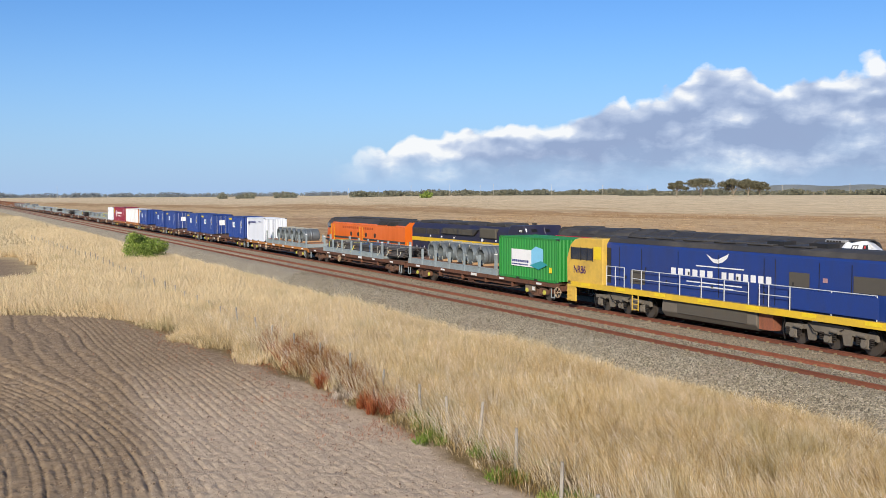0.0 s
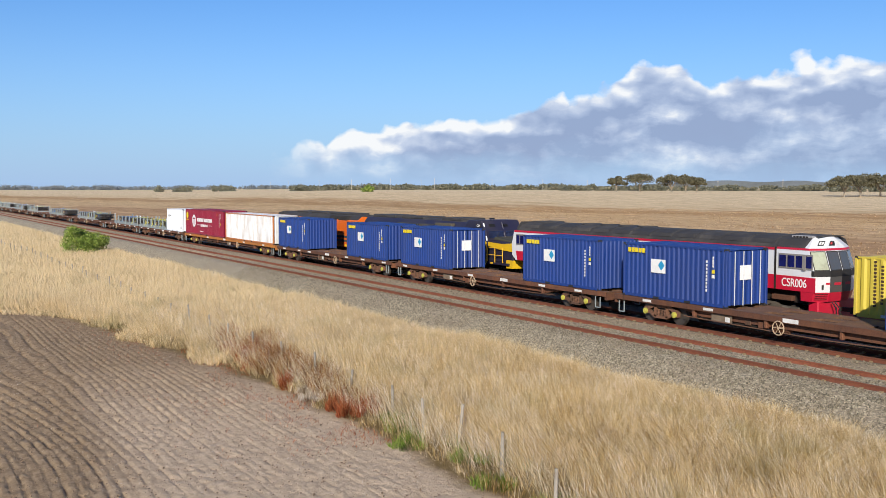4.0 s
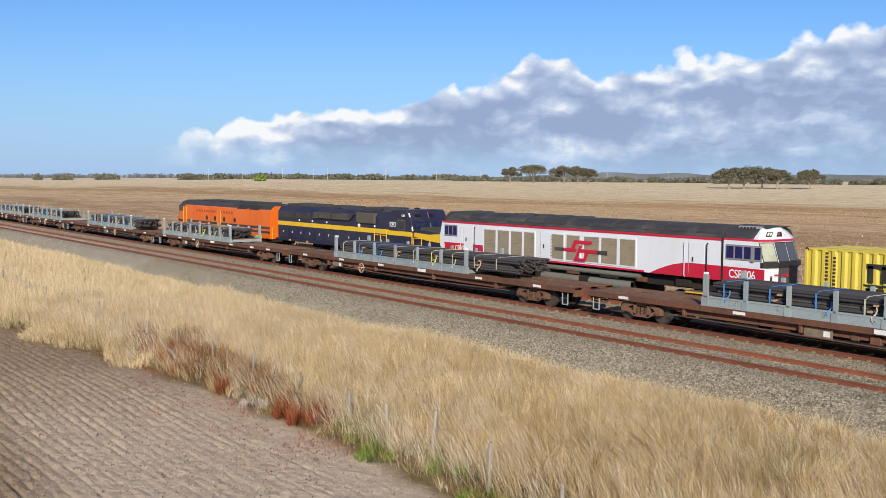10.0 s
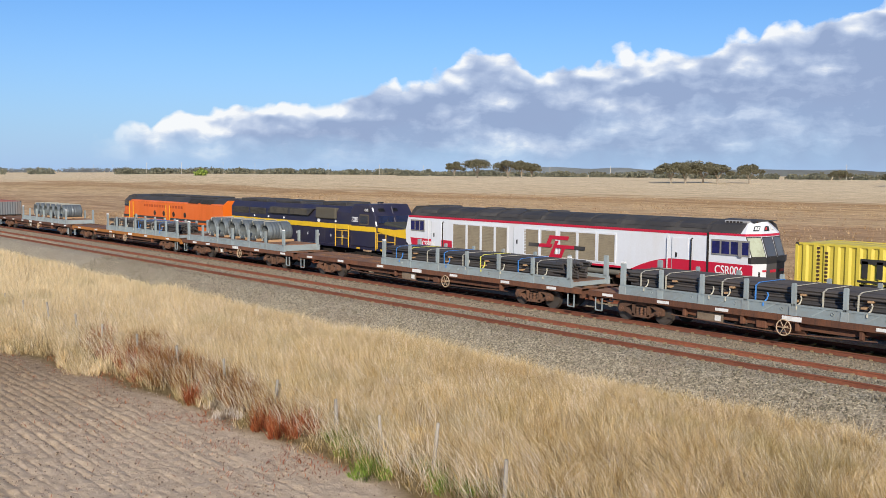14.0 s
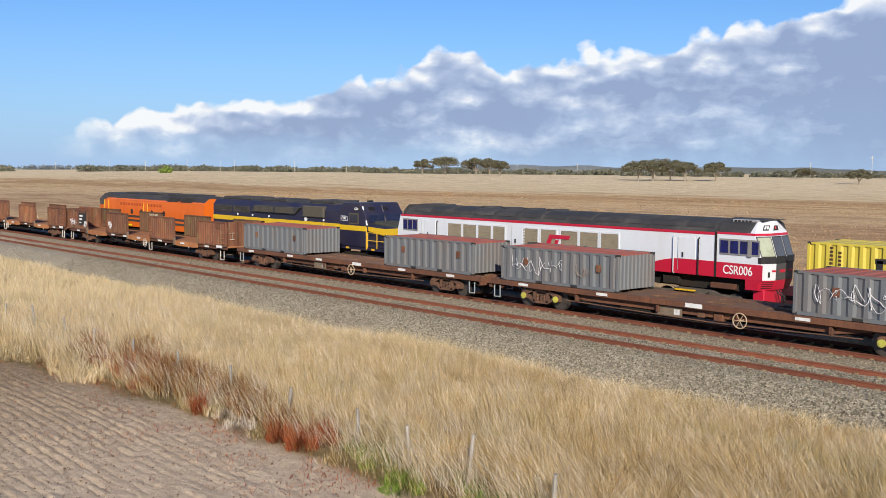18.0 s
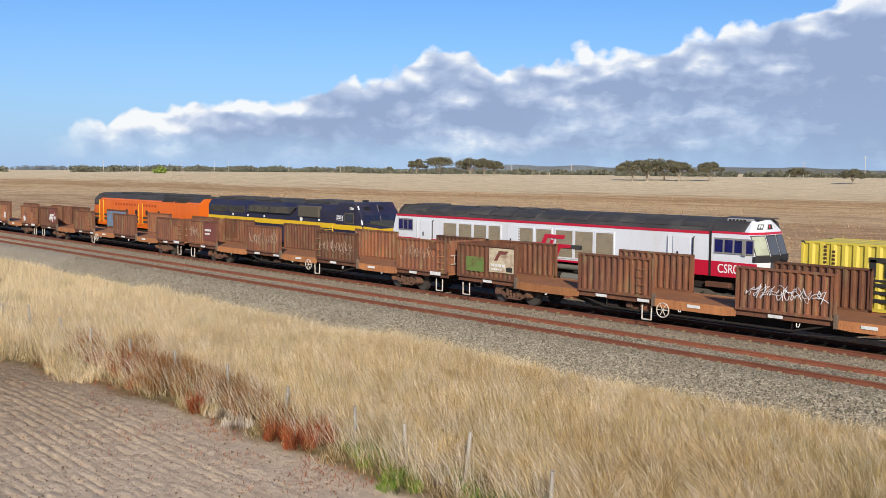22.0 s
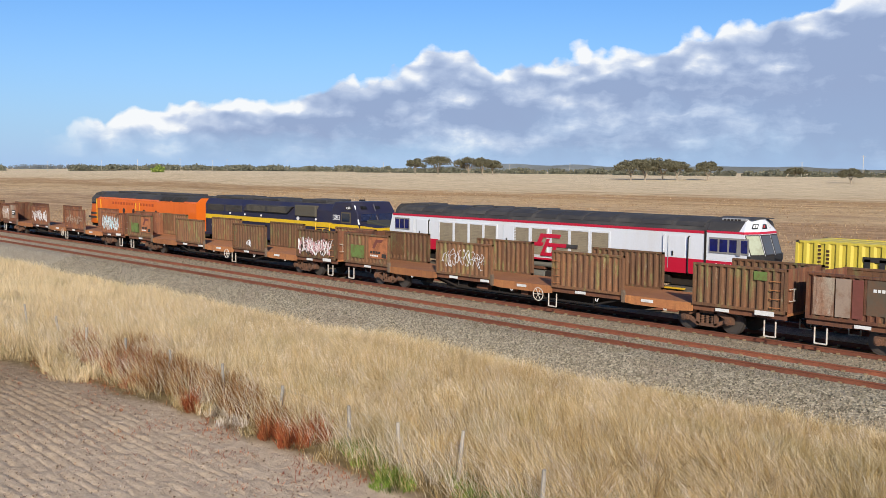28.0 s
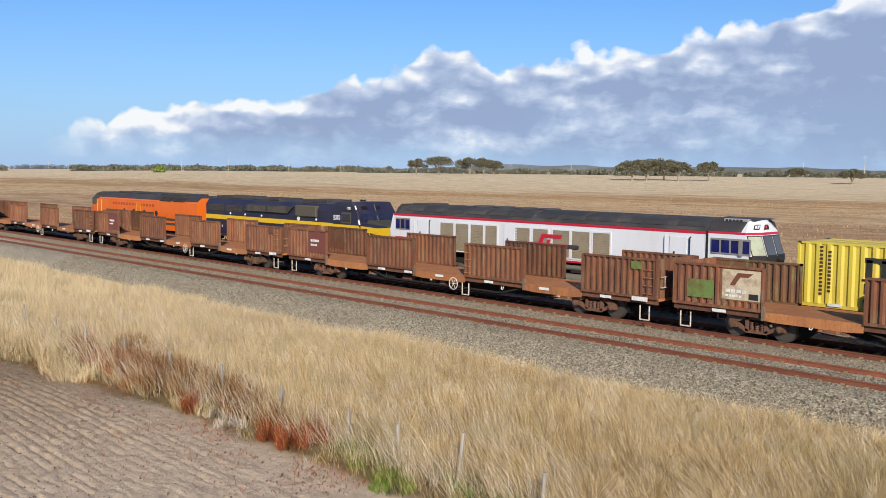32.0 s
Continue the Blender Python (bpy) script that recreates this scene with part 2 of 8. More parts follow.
M_FLATDECK = rusty("grimy_flat_deck", (0.20, 0.105, 0.062), (0.28, 0.14, 0.07), (0.12, 0.07, 0.05), 0.3)
M_FRAME = rusty("wagon_frame", (0.125, 0.052, 0.03), (0.20, 0.078, 0.036), (0.055, 0.032, 0.024))
# grime over a near-black base that carries the deep shade beneath the vehicles
M_UNDER = surf("shaded_grimy_underframe", (0.013, 0.010, 0.008), 0.9, dirt=(0.045, 0.025, 0.015), amount=0.5)
M_BOGIE = rusty("bogie_steel", (0.12, 0.063, 0.04), (0.20, 0.092, 0.05), (0.06, 0.037, 0.027))
M_WHEEL = surf("wheel_steel", (0.10, 0.085, 0.075), 0.5, 0.5, amount=0.5)
M_AXLEBOX = surf("axlebox_paint", (0.50, 0.47, 0.08), 0.6, dirt=(0.18, 0.14, 0.06), amount=0.6, scale=4)
M_ORANGE_SILL = rusty("orange_sill", (0.45, 0.17, 0.03), (0.36, 0.14, 0.035), (0.18, 0.08, 0.04), 0.1)
M_BOARD = surf("grimy_board", (0.20, 0.15, 0.105), 0.8, dirt=(0.10, 0.07, 0.05), amount=0.7, scale=3)
M_PLATE = surf("white_plate", (0.72, 0.72, 0.70), 0.6, amount=0.35, scale=3)
M_WORNWHITE = surf("rusting_white_paint", (0.60, 0.56, 0.50), 0.6, dirt=(0.34, 0.19, 0.10), amount=0.85, scale=5)
M_WHITE_BAR = plain("white_rail_paint", (0.8, 0.8, 0.8))
M_GREY = surf("grey_cradle_paint", (0.27, 0.325, 0.345), 0.55, dirt=(0.20, 0.17, 0.14), amount=0.45, scale=1.5, vary=0.12)
M_STEELBAR = surf("dark_steel_bar", (0.085, 0.082, 0.082), 0.55, 0.3, dirt=(0.10, 0.065, 0.05), amount=0.4, vary=0.3)
M_STRAP = plain("pale_strap", (0.46, 0.44, 0.36), 0.8)
M_YELLOWSTRAP = plain("lemon_strap", (0.72, 0.70, 0.12), 0.7)
M_BLUESTRAP = plain("blue_strap", (0.05, 0.22, 0.6), 0.7)
M_TIMBER = surf("packing_timber", (0.42, 0.26, 0.14), 0.85, amount=0.3)
M_BLACKPLATE = surf("black_data_panel", (0.02, 0.02, 0.02), 0.7, amount=0.25)
M_GREEN_PAINT = surf("green_remnant_paint", (0.13, 0.20, 0.05), 0.8, dirt=(0.13, 0.06, 0.03), amount=0.9, scale=2.5)
M_ORANGE_PAINT = surf("orange_remnant_paint", (0.42, 0.15, 0.06), 0.8, dirt=(0.14, 0.06, 0.035), amount=0.9, scale=2.5)
M_CREAM_PAINT = surf("cream_remnant_paint", (0.55, 0.47, 0.33), 0.8, dirt=(0.2, 0.09, 0.05), amount=0.8, scale=3)
M_BLUE_PAINT = surf("faded_blue_paint", (0.14, 0.24, 0.36), 0.8, dirt=(0.2, 0.10, 0.06), amount=0.9, scale=2)
M_SPRAY = surf("pale_spray_paint", (0.62, 0.62, 0.64), 0.7, amount=0.5, scale=4, dirt=(0.3, 0.2, 0.2))
M_PINK = surf("pink_spray_paint", (0.42, 0.24, 0.26), 0.7, amount=0.5, scale=4)
M_CYAN = surf("cyan_spray_paint", (0.35, 0.6, 0.72), 0.7, amount=0.3, scale=4)
M_BLACK = surf("black_rubber", (0.015, 0.015, 0.016), 0.6)
M_ROOFGREY = surf("sooty_roof", (0.036, 0.034, 0.035), 0.75, dirt=(0.11, 0.10, 0.09), amount=0.6, scale=0.7)
M_GLASS = glass_mat("cab_glass")
# sunlit copy of the windscreen glass, with the sun in its base colour
M_GLASS_PALE = surf("sunlit_windscreen", (0.42, 0.45, 0.33), 0.12, amount=0.5, scale=2, bump=0)
M_GRILLE = surf("dusty_grille", (0.30, 0.25, 0.17), 0.8, dirt=(0.15, 0.12, 0.09), amount=0.6, scale=2, grain=60, bump=0.4)
M_YELLOW_RAIL = plain("yellow_rail_paint", (0.75, 0.45, 0.03))
M_SILVER = plain("galvanised_rail", (0.62, 0.64, 0.66), 0.4, 0.2)
M_LAMP = plain("headlamp_glass", (0.75, 0.75, 0.72), 0.2)


# ---- mesh helpers ----
def box(bm, x0, x1, y0, y1, z0, z1):
    vs = [bm.verts.new((x, y, z)) for x in (x0, x1) for y in (y0, y1) for z in (z0, z1)]
    for f in ((0, 1, 3, 2), (4, 6, 7, 5), (0, 4, 5, 1), (2, 3, 7, 6), (0, 2, 6, 4), (1, 5, 7, 3)):
        bm.faces.new([vs[i] for i in f])
    return bm


def rod(bm, a, b, r, n=8, r2=None):
    a, b = Vector(a), Vector(b)
    d = b - a
    q = d.to_track_quat("Z", "Y").to_matrix().to_4x4()
    bmesh.ops.create_cone(bm, cap_ends=True, segments=n, radius1=r, radius2=r if r2 is None else r2, depth=d.length, matrix=Matrix.Translation((a + b) / 2) @ q)
    return bm


def pipe(bm, pts, r, n=6):
    for a, b in zip(pts, pts[1:]):
        rod(bm, a, b, r, n)
    return bm


def extrude(bm, pts, axis, lo, hi):
    """A polygon pushed along an axis: pts are (y, z) for x, (x, z) for y, (x, y) for z."""
    def at(p, k):
        return {"x": (k, p[0], p[1]), "y": (p[0], k, p[1]), "z": (p[0], p[1], k)}[axis]
    a = [bm.verts.new(at(p, lo)) for p in pts]
    b = [bm.verts.new(at(p, hi)) for p in pts]
    bm.faces.new(a)
    bm.faces.new(b[::-1])
    n = len(pts)
    for i in range(n):
        bm.faces.new((a[i], b[i], b[(i + 1) % n], a[(i + 1) % n]))
    return bm


def wave(bm, lo, hi, base, depth, z0, z1, pitch, axis="x", thick=0.03):
    """A corrugated steel sheet that stands upright; depth is signed."""
    n = max(1, round((hi - lo) / pitch))
    p = (hi - lo) / n
    line = []
    for i in range(n):
        s = lo + i * p
        line += [(s, base), (s + 0.3 * p, base), (s + 0.5 * p, base + depth), (s + 0.8 * p, base + depth)]
    line.append((hi, base))
    t = -thick if depth > 0 else thick
    pts = line + [(s, b + t) for s, b in reversed(line)]
    if axis == "y":
        pts = [(b, s) for s, b in pts]
    front, back = [], []
    n2 = len(line)
    lo_v = [bm.verts.new((x, y, z0)) for x, y in pts]
    hi_v = [bm.verts.new((x, y, z1)) for x, y in pts]
    m = len(pts)
    for i in range(m):
        bm.faces.new((lo_v[i], lo_v[(i + 1) % m], hi_v[(i + 1) % m], hi_v[i]))
    for i in range(n2 - 1):
        j = m - 1 - i
        bm.faces.new((hi_v[i], hi_v[i + 1], hi_v[j - 1], hi_v[j]))
        bm.faces.new((lo_v[i], lo_v[j], lo_v[j - 1], lo_v[i + 1]))
    return bm


def soft(bm, w=0.02, seg=1):
    bmesh.ops.remove_doubles(bm, verts=bm.verts, dist=1e-5)
    bmesh.ops.bevel(bm, geom=list(bm.edges), offset=w, segments=seg, affect="EDGES", profile=0.5, clamp_overlap=True)
    return bm


def bmn():
    return bmesh.new()


def mesh_of(name, bm, material, smooth=False):
    bmesh.ops.recalc_face_normals(bm, faces=bm.faces)
    me = bpy.data.meshes.new(name)
    bm.to_mesh(me)
    bm.free()
    me.materials.append(material)
    if smooth:
        me.shade_smooth()
    return me


def part(name, bm, material, parent, label="", at=None, smooth=False):
    ob = new(name, mesh_of(name, bm, material, smooth))
    ob.parent = parent
    if at is not None:
        ob.matrix_basis = at
    if label:
        tagged(ob, label)
    return ob


def share(name, me, parent, at=None, label=""):
    ob = new(name, me)
    ob.parent = parent
    if at is not None:
        ob.matrix_basis = at
    if label:
        tagged(ob, label)
    return ob


def empty(name, label, category, group="", kind=""):
    return tagged(new(name), label, category, group, kind)


def letters(name, text, size, material, parent, at, spread=1.0, bold=0.0, wide=1.0):
    cu = bpy.data.curves.new(name, "FONT")
    cu.body, cu.size, cu.extrude, cu.space_character, cu.offset = text, size, 0.004, spread, bold
    cu.align_x, cu.align_y = "CENTER", "CENTER"
    tmp = bpy.data.objects.new(name, cu)
    scene.collection.objects.link(tmp)
    me = bpy.data.meshes.new_from_object(tmp.evaluated_get(bpy.context.evaluated_depsgraph_get()))
    bpy.data.objects.remove(tmp)
    bpy.data.curves.remove(cu)
    me.materials.clear()
    me.materials.append(material)
    ob = new(name, me)
    ob.parent = parent
    ob.matrix_basis = at @ Matrix.Diagonal((wide, 1, 1, 1))
    return ob


NEAR = pose(0, 0, 0, 90, 0, 0)


def on_side(x, y, z):
    """The pose of a sign that faces the camera's side, -y."""
    return Matrix.Translation((x, y, z)) @ NEAR


def sheet(x0, x1, y, z0, z1, t=0.012):
    """A thin plate on a face that looks to -y."""
    return box(bmn(), x0, x1, y - t, y, z0, z1)


RND = random.Random(4)
MOVERS = []

# ---- land ----
def pos_of(ns):
    return add(ns, "ShaderNodeNewGeometry").outputs["Position"]


def field_depth(x, y):
    """How far a place lies inside the ploughed field with its rounded corner (negative: outside)."""
    ax, ay = x + 55.5, -14.35 - 0.033 * np.maximum(-22.0 - x, 0) ** 1.4 - y
    r = 9.0
    inside = np.minimum(ax, ay)
    corner = (ax < r) & (ay < r)
    return np.where(corner, r - np.hypot(r - ax, r - ay), inside)


def block_depth(x, y):
    """The same for the second ploughed block further along the fence."""
    ax, ay = np.minimum(-75.5 - x, x + 113.0), -17.6 - y
    r = 7.0
    return np.where((ax < r) & (ay < r), r - np.hypot(r - ax, r - ay), np.minimum(ax, ay))


def rise(x, y):
    """The paddock beyond the line climbs to a low brow, but not far along the line."""
    d = np.hypot(x, y + 27.6)
    k = np.clip((d - 300) / 330, 0, 1)
    turn = np.clip((np.degrees(np.arctan2(x, y + 27.6)) + 76) / 14, 0, 1)
    return 4.3 * k * k * (3 - 2 * k) * turn * turn * (3 - 2 * turn) * (y > 20)


def ground_height(x, y):
    d = field_depth(x, y)
    base = np.full_like(x, GROUND)
    base = base + 0.06 * np.sin(x * 0.31 + 1.3) * np.sin(y * 0.43) * (np.abs(y + 12) < 60)
    near = (x > -66) & (x < 12) & (y > -34) & (y < -12)
    wob = np.zeros_like(x)
    broken = np.zeros_like(x)
    wob[near] = [noise.noise(Vector((a * 0.16, b * 0.16, 1))) for a, b in zip(x[near], y[near])]
    broken[near] = [noise.noise(Vector((a * 1.5, b * 2.0, 5))) for a, b in zip(x[near], y[near])]
    # drill rows: straight beside the verge, arcs further in
    across = np.clip((x + 19) ** 2, 0, 260)
    lane = y + 0.0
    for _ in range(6):
        lane = 0.5 * lane + 0.5 * (y + 0.0145 * np.clip((-20.3 - lane) / 2.2, 0, 1) * across)
    phase = (lane + 0.16 * wob) / 0.29
    pick = np.sin(np.floor(phase) * 12.9898 + 3.1) * 43758.5453
    pick = pick - np.floor(pick)
    notch = np.clip(1 - np.abs(phase - np.floor(phase) - 0.5) / 0.24, 0, 1)
    rows = (0.25 - notch) * np.clip(0.07 + 0.14 * broken, 0.0, 0.13) * (0.35 + 0.85 * pick)
    rows *= np.clip((d - 0.7) / 1.2, 0, 1) * near
    calm = np.clip((x + 27) / 9, 0, 1) * np.clip((y + 24) / 4, 0, 1)
    return base + rows * (1 - 0.7 * calm) + rise(x, y)


def ground_sheet():
    xs = np.concatenate([-np.geomspace(4600, 66, 60), np.arange(-62, -38, 0.28), np.arange(-38, 4, 0.105), np.geomspace(5, 4600, 26)])
    ys = np.concatenate([-np.geomspace(4600, 32, 22), np.arange(-30, -13, 0.048), np.arange(-13, 12, 1.0), np.geomspace(13, 4600, 70)])
    gx, gy = np.meshgrid(xs, ys)
    gz = ground_height(gx, gy)
    clods = np.array([noise.noise(Vector((a * 2.3, b * 2.3, 0))) for a, b in zip(gx.ravel(), gy.ravel())]).reshape(gx.shape)
    gz = gz + 0.04 * clods * (np.clip(field_depth(gx, gy), 0, 1)) * (gy > -32)
    fine = np.array([noise.noise(Vector((a * 5.5, b * 5.5, 4))) for a, b in zip(gx.ravel(), gy.ravel())]).reshape(gx.shape)
    gz = gz + 0.022 * fine * (np.clip(field_depth(gx, gy), 0, 1)) * (gy > -32)
    n, m = gx.shape
    verts = np.stack([gx.ravel(), gy.ravel(), gz.ravel()], 1)
    i = np.arange(n * m).reshape(n, m)
    quads = np.stack([i[:-1, :-1].ravel(), i[:-1, 1:].ravel(), i[1:, 1:].ravel(), i[1:, :-1].ravel()], 1)
    me = bpy.data.meshes.new("ground")
    me.from_pydata(verts.tolist(), [], quads.tolist())
    me.shade_smooth()
    return me


def ground_material():
    m, ns, ls, bsdf = mat_base("paddock_soil_and_stubble")
    p = pos_of(ns)
    xyz = add(ns, "ShaderNodeSeparateXYZ")
    ls.new(p, xyz.inputs[0])

    def mth(op, a, b=None, clamp=False):
        n = add(ns, "ShaderNodeMath", operation=op, use_clamp=clamp)
        for i, val in enumerate((a, b)):
            if isinstance(val, (int, float)):
                n.inputs[i].default_value = val
            elif val is not None:
                ls.new(val, n.inputs[i])
        return n.outputs[0]

    x, y = xyz.outputs[0], xyz.outputs[1]
    wob = noise_tex(ns, ls, p, 0.35, 4.0)
    small = noise_tex(ns, ls, p, 3.5, 6.0, 0.7)
    speck = noise_tex(ns, ls, p, 17.0, 3.0, 0.7)
    soil = ramp_of(ns, ls, small, [(0.3, (0.21, 0.143, 0.086)), (0.52, (0.335, 0.24, 0.15)), (0.72, (0.44, 0.33, 0.215))])
    soil = mix_rgb(ns, ls, ramp_of(ns, ls, speck, [(0.64, (0, 0, 0)), (0.72, (0.55, 0.55, 0.55))]), soil, (0.56, 0.47, 0.37))
    pale = ramp_of(ns, ls, small, [(0.3, (0.50, 0.375, 0.26)), (0.7, (0.70, 0.555, 0.40))])
    soil = mix_rgb(ns, ls, ramp_of(ns, ls, mth("SUBTRACT", mth("ADD", mth("MULTIPLY", mth("ADD", x, 34.0), 0.055), mth("MULTIPLY", wob, 0.5)), mth("MULTIPLY", mth("SUBTRACT", -20.3, y), 0.4, True)), [(0.3, (0, 0, 0)), (1.0, (0.85, 0.85, 0.85))]), soil, pale)
    # litter under the near stems, darkened to stand for the shade between them
    shaded_thatch = ramp_of(ns, ls, small, [(0.3, (0.15, 0.105, 0.05)), (0.7, (0.28, 0.20, 0.095))])
    bleached = ramp_of(ns, ls, small, [(0.3, (0.44, 0.33, 0.175)), (0.7, (0.57, 0.44, 0.255))])
    straw = mix_rgb(ns, ls, mth("MULTIPLY", mth("SUBTRACT", -38.0, x), 0.03, True), shaded_thatch, bleached)
    # edge of the ploughed land
    def rounded(ax, ay, r):
        cx, cy = mth("MAXIMUM", mth("SUBTRACT", r, ax), 0.0), mth("MAXIMUM", mth("SUBTRACT", r, ay), 0.0)
        bend = mth("SUBTRACT", r, mth("SQRT", mth("ADD", mth("MULTIPLY", cx, cx), mth("MULTIPLY", cy, cy))))
        return mth("MINIMUM", mth("MINIMUM", ax, ay), bend)

    swing = mth("MULTIPLY", mth("POWER", mth("MAXIMUM", mth("SUBTRACT", -22.0, x), 0.0), 1.4), 0.033)
    dep = rounded(mth("ADD", x, 55.5), mth("SUBTRACT", mth("SUBTRACT", -14.35, y), swing), 9.0)
    in_field = mth("MULTIPLY", mth("ADD", dep, mth("MULTIPLY", mth("SUBTRACT", wob, 0.5), 1.6)), 2.0, True)
    near = mix_rgb(ns, ls, in_field, straw, soil)
    # a second ploughed block further along the fence
    sec = rounded(mth("MINIMUM", mth("SUBTRACT", -75.5, x), mth("ADD", x, 113.0)), mth("SUBTRACT", -17.6, y), 7.0)
    near = mix_rgb(ns, ls, mth("MULTIPLY", mth("ADD", sec, mth("MULTIPLY", mth("SUBTRACT", wob, 0.6), 5.0)), 0.35, True), near, soil)
    # paddocks beyond the line: brown stubble, then pale straw
    far_n = noise_tex(ns, ls, p, 0.012, 6.0, 0.65, (1.0, 3.0, 1))
    mid_n = noise_tex(ns, ls, p, 0.12, 5.0, 0.65, (0.6, 2.2, 1))
    grit = noise_tex(ns, ls, p, 1.6, 5.0, 0.7)
    band = mth("ADD", y, mth("MULTIPLY", mth("SUBTRACT", far_n, 0.5), 190.0))
    band = mth("ADD", band, mth("MULTIPLY", x, -0.20))
    ragged = noise_tex(ns, ls, p, 0.045, 7.0, 0.72, (0.5, 2.6, 1))
    band = mth("ADD", band, mth("MULTIPLY", mth("SUBTRACT", ragged, 0.5), 130.0))
    # strips of mown stubble, trampled ground and standing straw
    far = ramp_of(ns, ls, mth("MULTIPLY", band, 0.002), [(0.05, (0.60, 0.41, 0.225)), (0.14, (0.55, 0.365, 0.205)), (0.19, (0.47, 0.30, 0.165)), (0.26, (0.64, 0.455, 0.26)), (0.36, (0.66, 0.465, 0.255)), (0.41, (0.48, 0.305, 0.15)), (0.46, (0.55, 0.36, 0.185)), (0.52, (0.75, 0.585, 0.36)), (0.8, (0.80, 0.645, 0.415))])
    far = mix_rgb(ns, ls, 0.7, far, ramp_of(ns, ls, mid_n, [(0.3, (0.80, 0.77, 0.74)), (0.5, (1.0, 1.0, 1.0)), (0.7, (1.16, 1.17, 1.18))]), "MULTIPLY")
    far = mix_rgb(ns, ls, 0.75, far, ramp_of(ns, ls, grit, [(0.3, (0.62, 0.60, 0.58)), (0.7, (1.2, 1.2, 1.2))]), "MULTIPLY")
    streak = noise_tex(ns, ls, p, 0.05, 7.0, 0.75, (0.8, 3.5, 1))
    far = mix_rgb(ns, ls, 0.6, far, ramp_of(ns, ls, streak, [(0.32, (0.68, 0.64, 0.60)), (0.52, (1.0, 1.0, 1.0)), (0.7, (1.18, 1.18, 1.16))]), "MULTIPLY")
    tuss = noise_tex(ns, ls, p, 0.33, 6.0, 0.8, (0.7, 1.6, 1))
    far = mix_rgb(ns, ls, 0.9, far, ramp_of(ns, ls, tuss, [(0.34, (0.66, 0.57, 0.48)), (0.5, (1.0, 1.0, 1.0)), (0.68, (1.22, 1.2, 1.16))]), "MULTIPLY")
    c = mix_rgb(ns, ls, mth("MULTIPLY", mth("SUBTRACT", y, 4.0), 1.0, True), near, far)
    ls.new(c, bsdf.inputs["Base Color"])
    bsdf.inputs["Roughness"].default_value = 1.0
    bsdf.inputs["Specular IOR Level"].default_value = 0.1
    b = add(ns, "ShaderNodeBump")
    b.inputs["Strength"].default_value, b.inputs["Distance"].default_value = 1.0, 0.07
    ls.new(mth("ADD", small, mth("MULTIPLY", speck, 0.6)), b.inputs["Height"])
    ls.new(b.outputs[0], bsdf.inputs["Normal"])
    return m


ground = new("ground", ground_sheet())
ground.data.materials.append(ground_material())
tagged(ground, "dry ploughed soil, straw verge and stubble paddocks", "ground", kind="structure")


def ballast_material():
    m, ns, ls, bsdf = mat_base("crushed_stone_ballast")
    p = pos_of(ns)
    v = add(ns, "ShaderNodeTexVoronoi")
    v.inputs["Scale"].default_value = 17.0
    ls.new(p, v.inputs["Vector"])
    stone = add(ns, "ShaderNodeSeparateColor")
    ls.new(v.outputs["Color"], stone.inputs[0])
    big = noise_tex(ns, ls, p, 0.5, 5.0)
    c = ramp_of(ns, ls, stone.outputs[0], [(0.0, (0.19, 0.16, 0.11)), (0.5, (0.385, 0.325, 0.225)), (1.0, (0.61, 0.525, 0.375))])
    # gaps between the stones darkened: crevice shade put into the colour
    c = mix_rgb(ns, ls, ramp_of(ns, ls, v.outputs["Distance"], [(0.35, (0, 0, 0)), (0.8, (0.45, 0.45, 0.45))]), c, (0.16, 0.135, 0.09))
    c = mix_rgb(ns, ls, ramp_of(ns, ls, big, [(0.45, (0, 0, 0)), (0.75, (0.45, 0.45, 0.45))]), c, (0.27, 0.20, 0.145))
    # rusty dust that gathers between the rails
    xyz = add(ns, "ShaderNodeSeparateXYZ")
    ls.new(p, xyz.inputs[0])
    near = add(ns, "ShaderNodeMapRange")
    near.inputs[1].default_value, near.inputs[2].default_value = 1.4, 3.0
    ls.new(xyz.outputs[1], near.inputs[0])
    k = add(ns, "ShaderNodeMath", operation="MULTIPLY")
    ls.new(near.outputs[0], k.inputs[0])
    k.inputs[1].default_value = 0.4
    c = mix_rgb(ns, ls, k.outputs[0], c, (0.30, 0.215, 0.145))
    # painted shade under the trains: near black between the rails of both lines in use
    for mid in (TRACK_B, TRACK_C):
        off = add(ns, "ShaderNodeMath", operation="SUBTRACT")
        ls.new(xyz.outputs[1], off.inputs[0])
        off.inputs[1].default_value = mid
        far = add(ns, "ShaderNodeMath", operation="ABSOLUTE")
        ls.new(off.outputs[0], far.inputs[0])
        train_shade = add(ns, "ShaderNodeMapRange")
        train_shade.inputs[1].default_value, train_shade.inputs[2].default_value, train_shade.inputs[3].default_value, train_shade.inputs[4].default_value = 0.75, 1.05, 0.9, 0.0
        ls.new(far.outputs[0], train_shade.inputs[0])
        c = mix_rgb(ns, ls, train_shade.outputs[0], c, (0.022, 0.018, 0.014))
    ls.new(c, bsdf.inputs["Base Color"])
    bsdf.inputs["Roughness"].default_value = 0.95
    b = add(ns, "ShaderNodeBump")
    b.inputs["Strength"].default_value, b.inputs["Distance"].default_value, b.invert = 1.0, 0.03, True
    ls.new(v.outputs["Distance"], b.inputs["Height"])
    ls.new(b.outputs[0], bsdf.inputs["Normal"])
    return m


M_BALLAST = ballast_material()


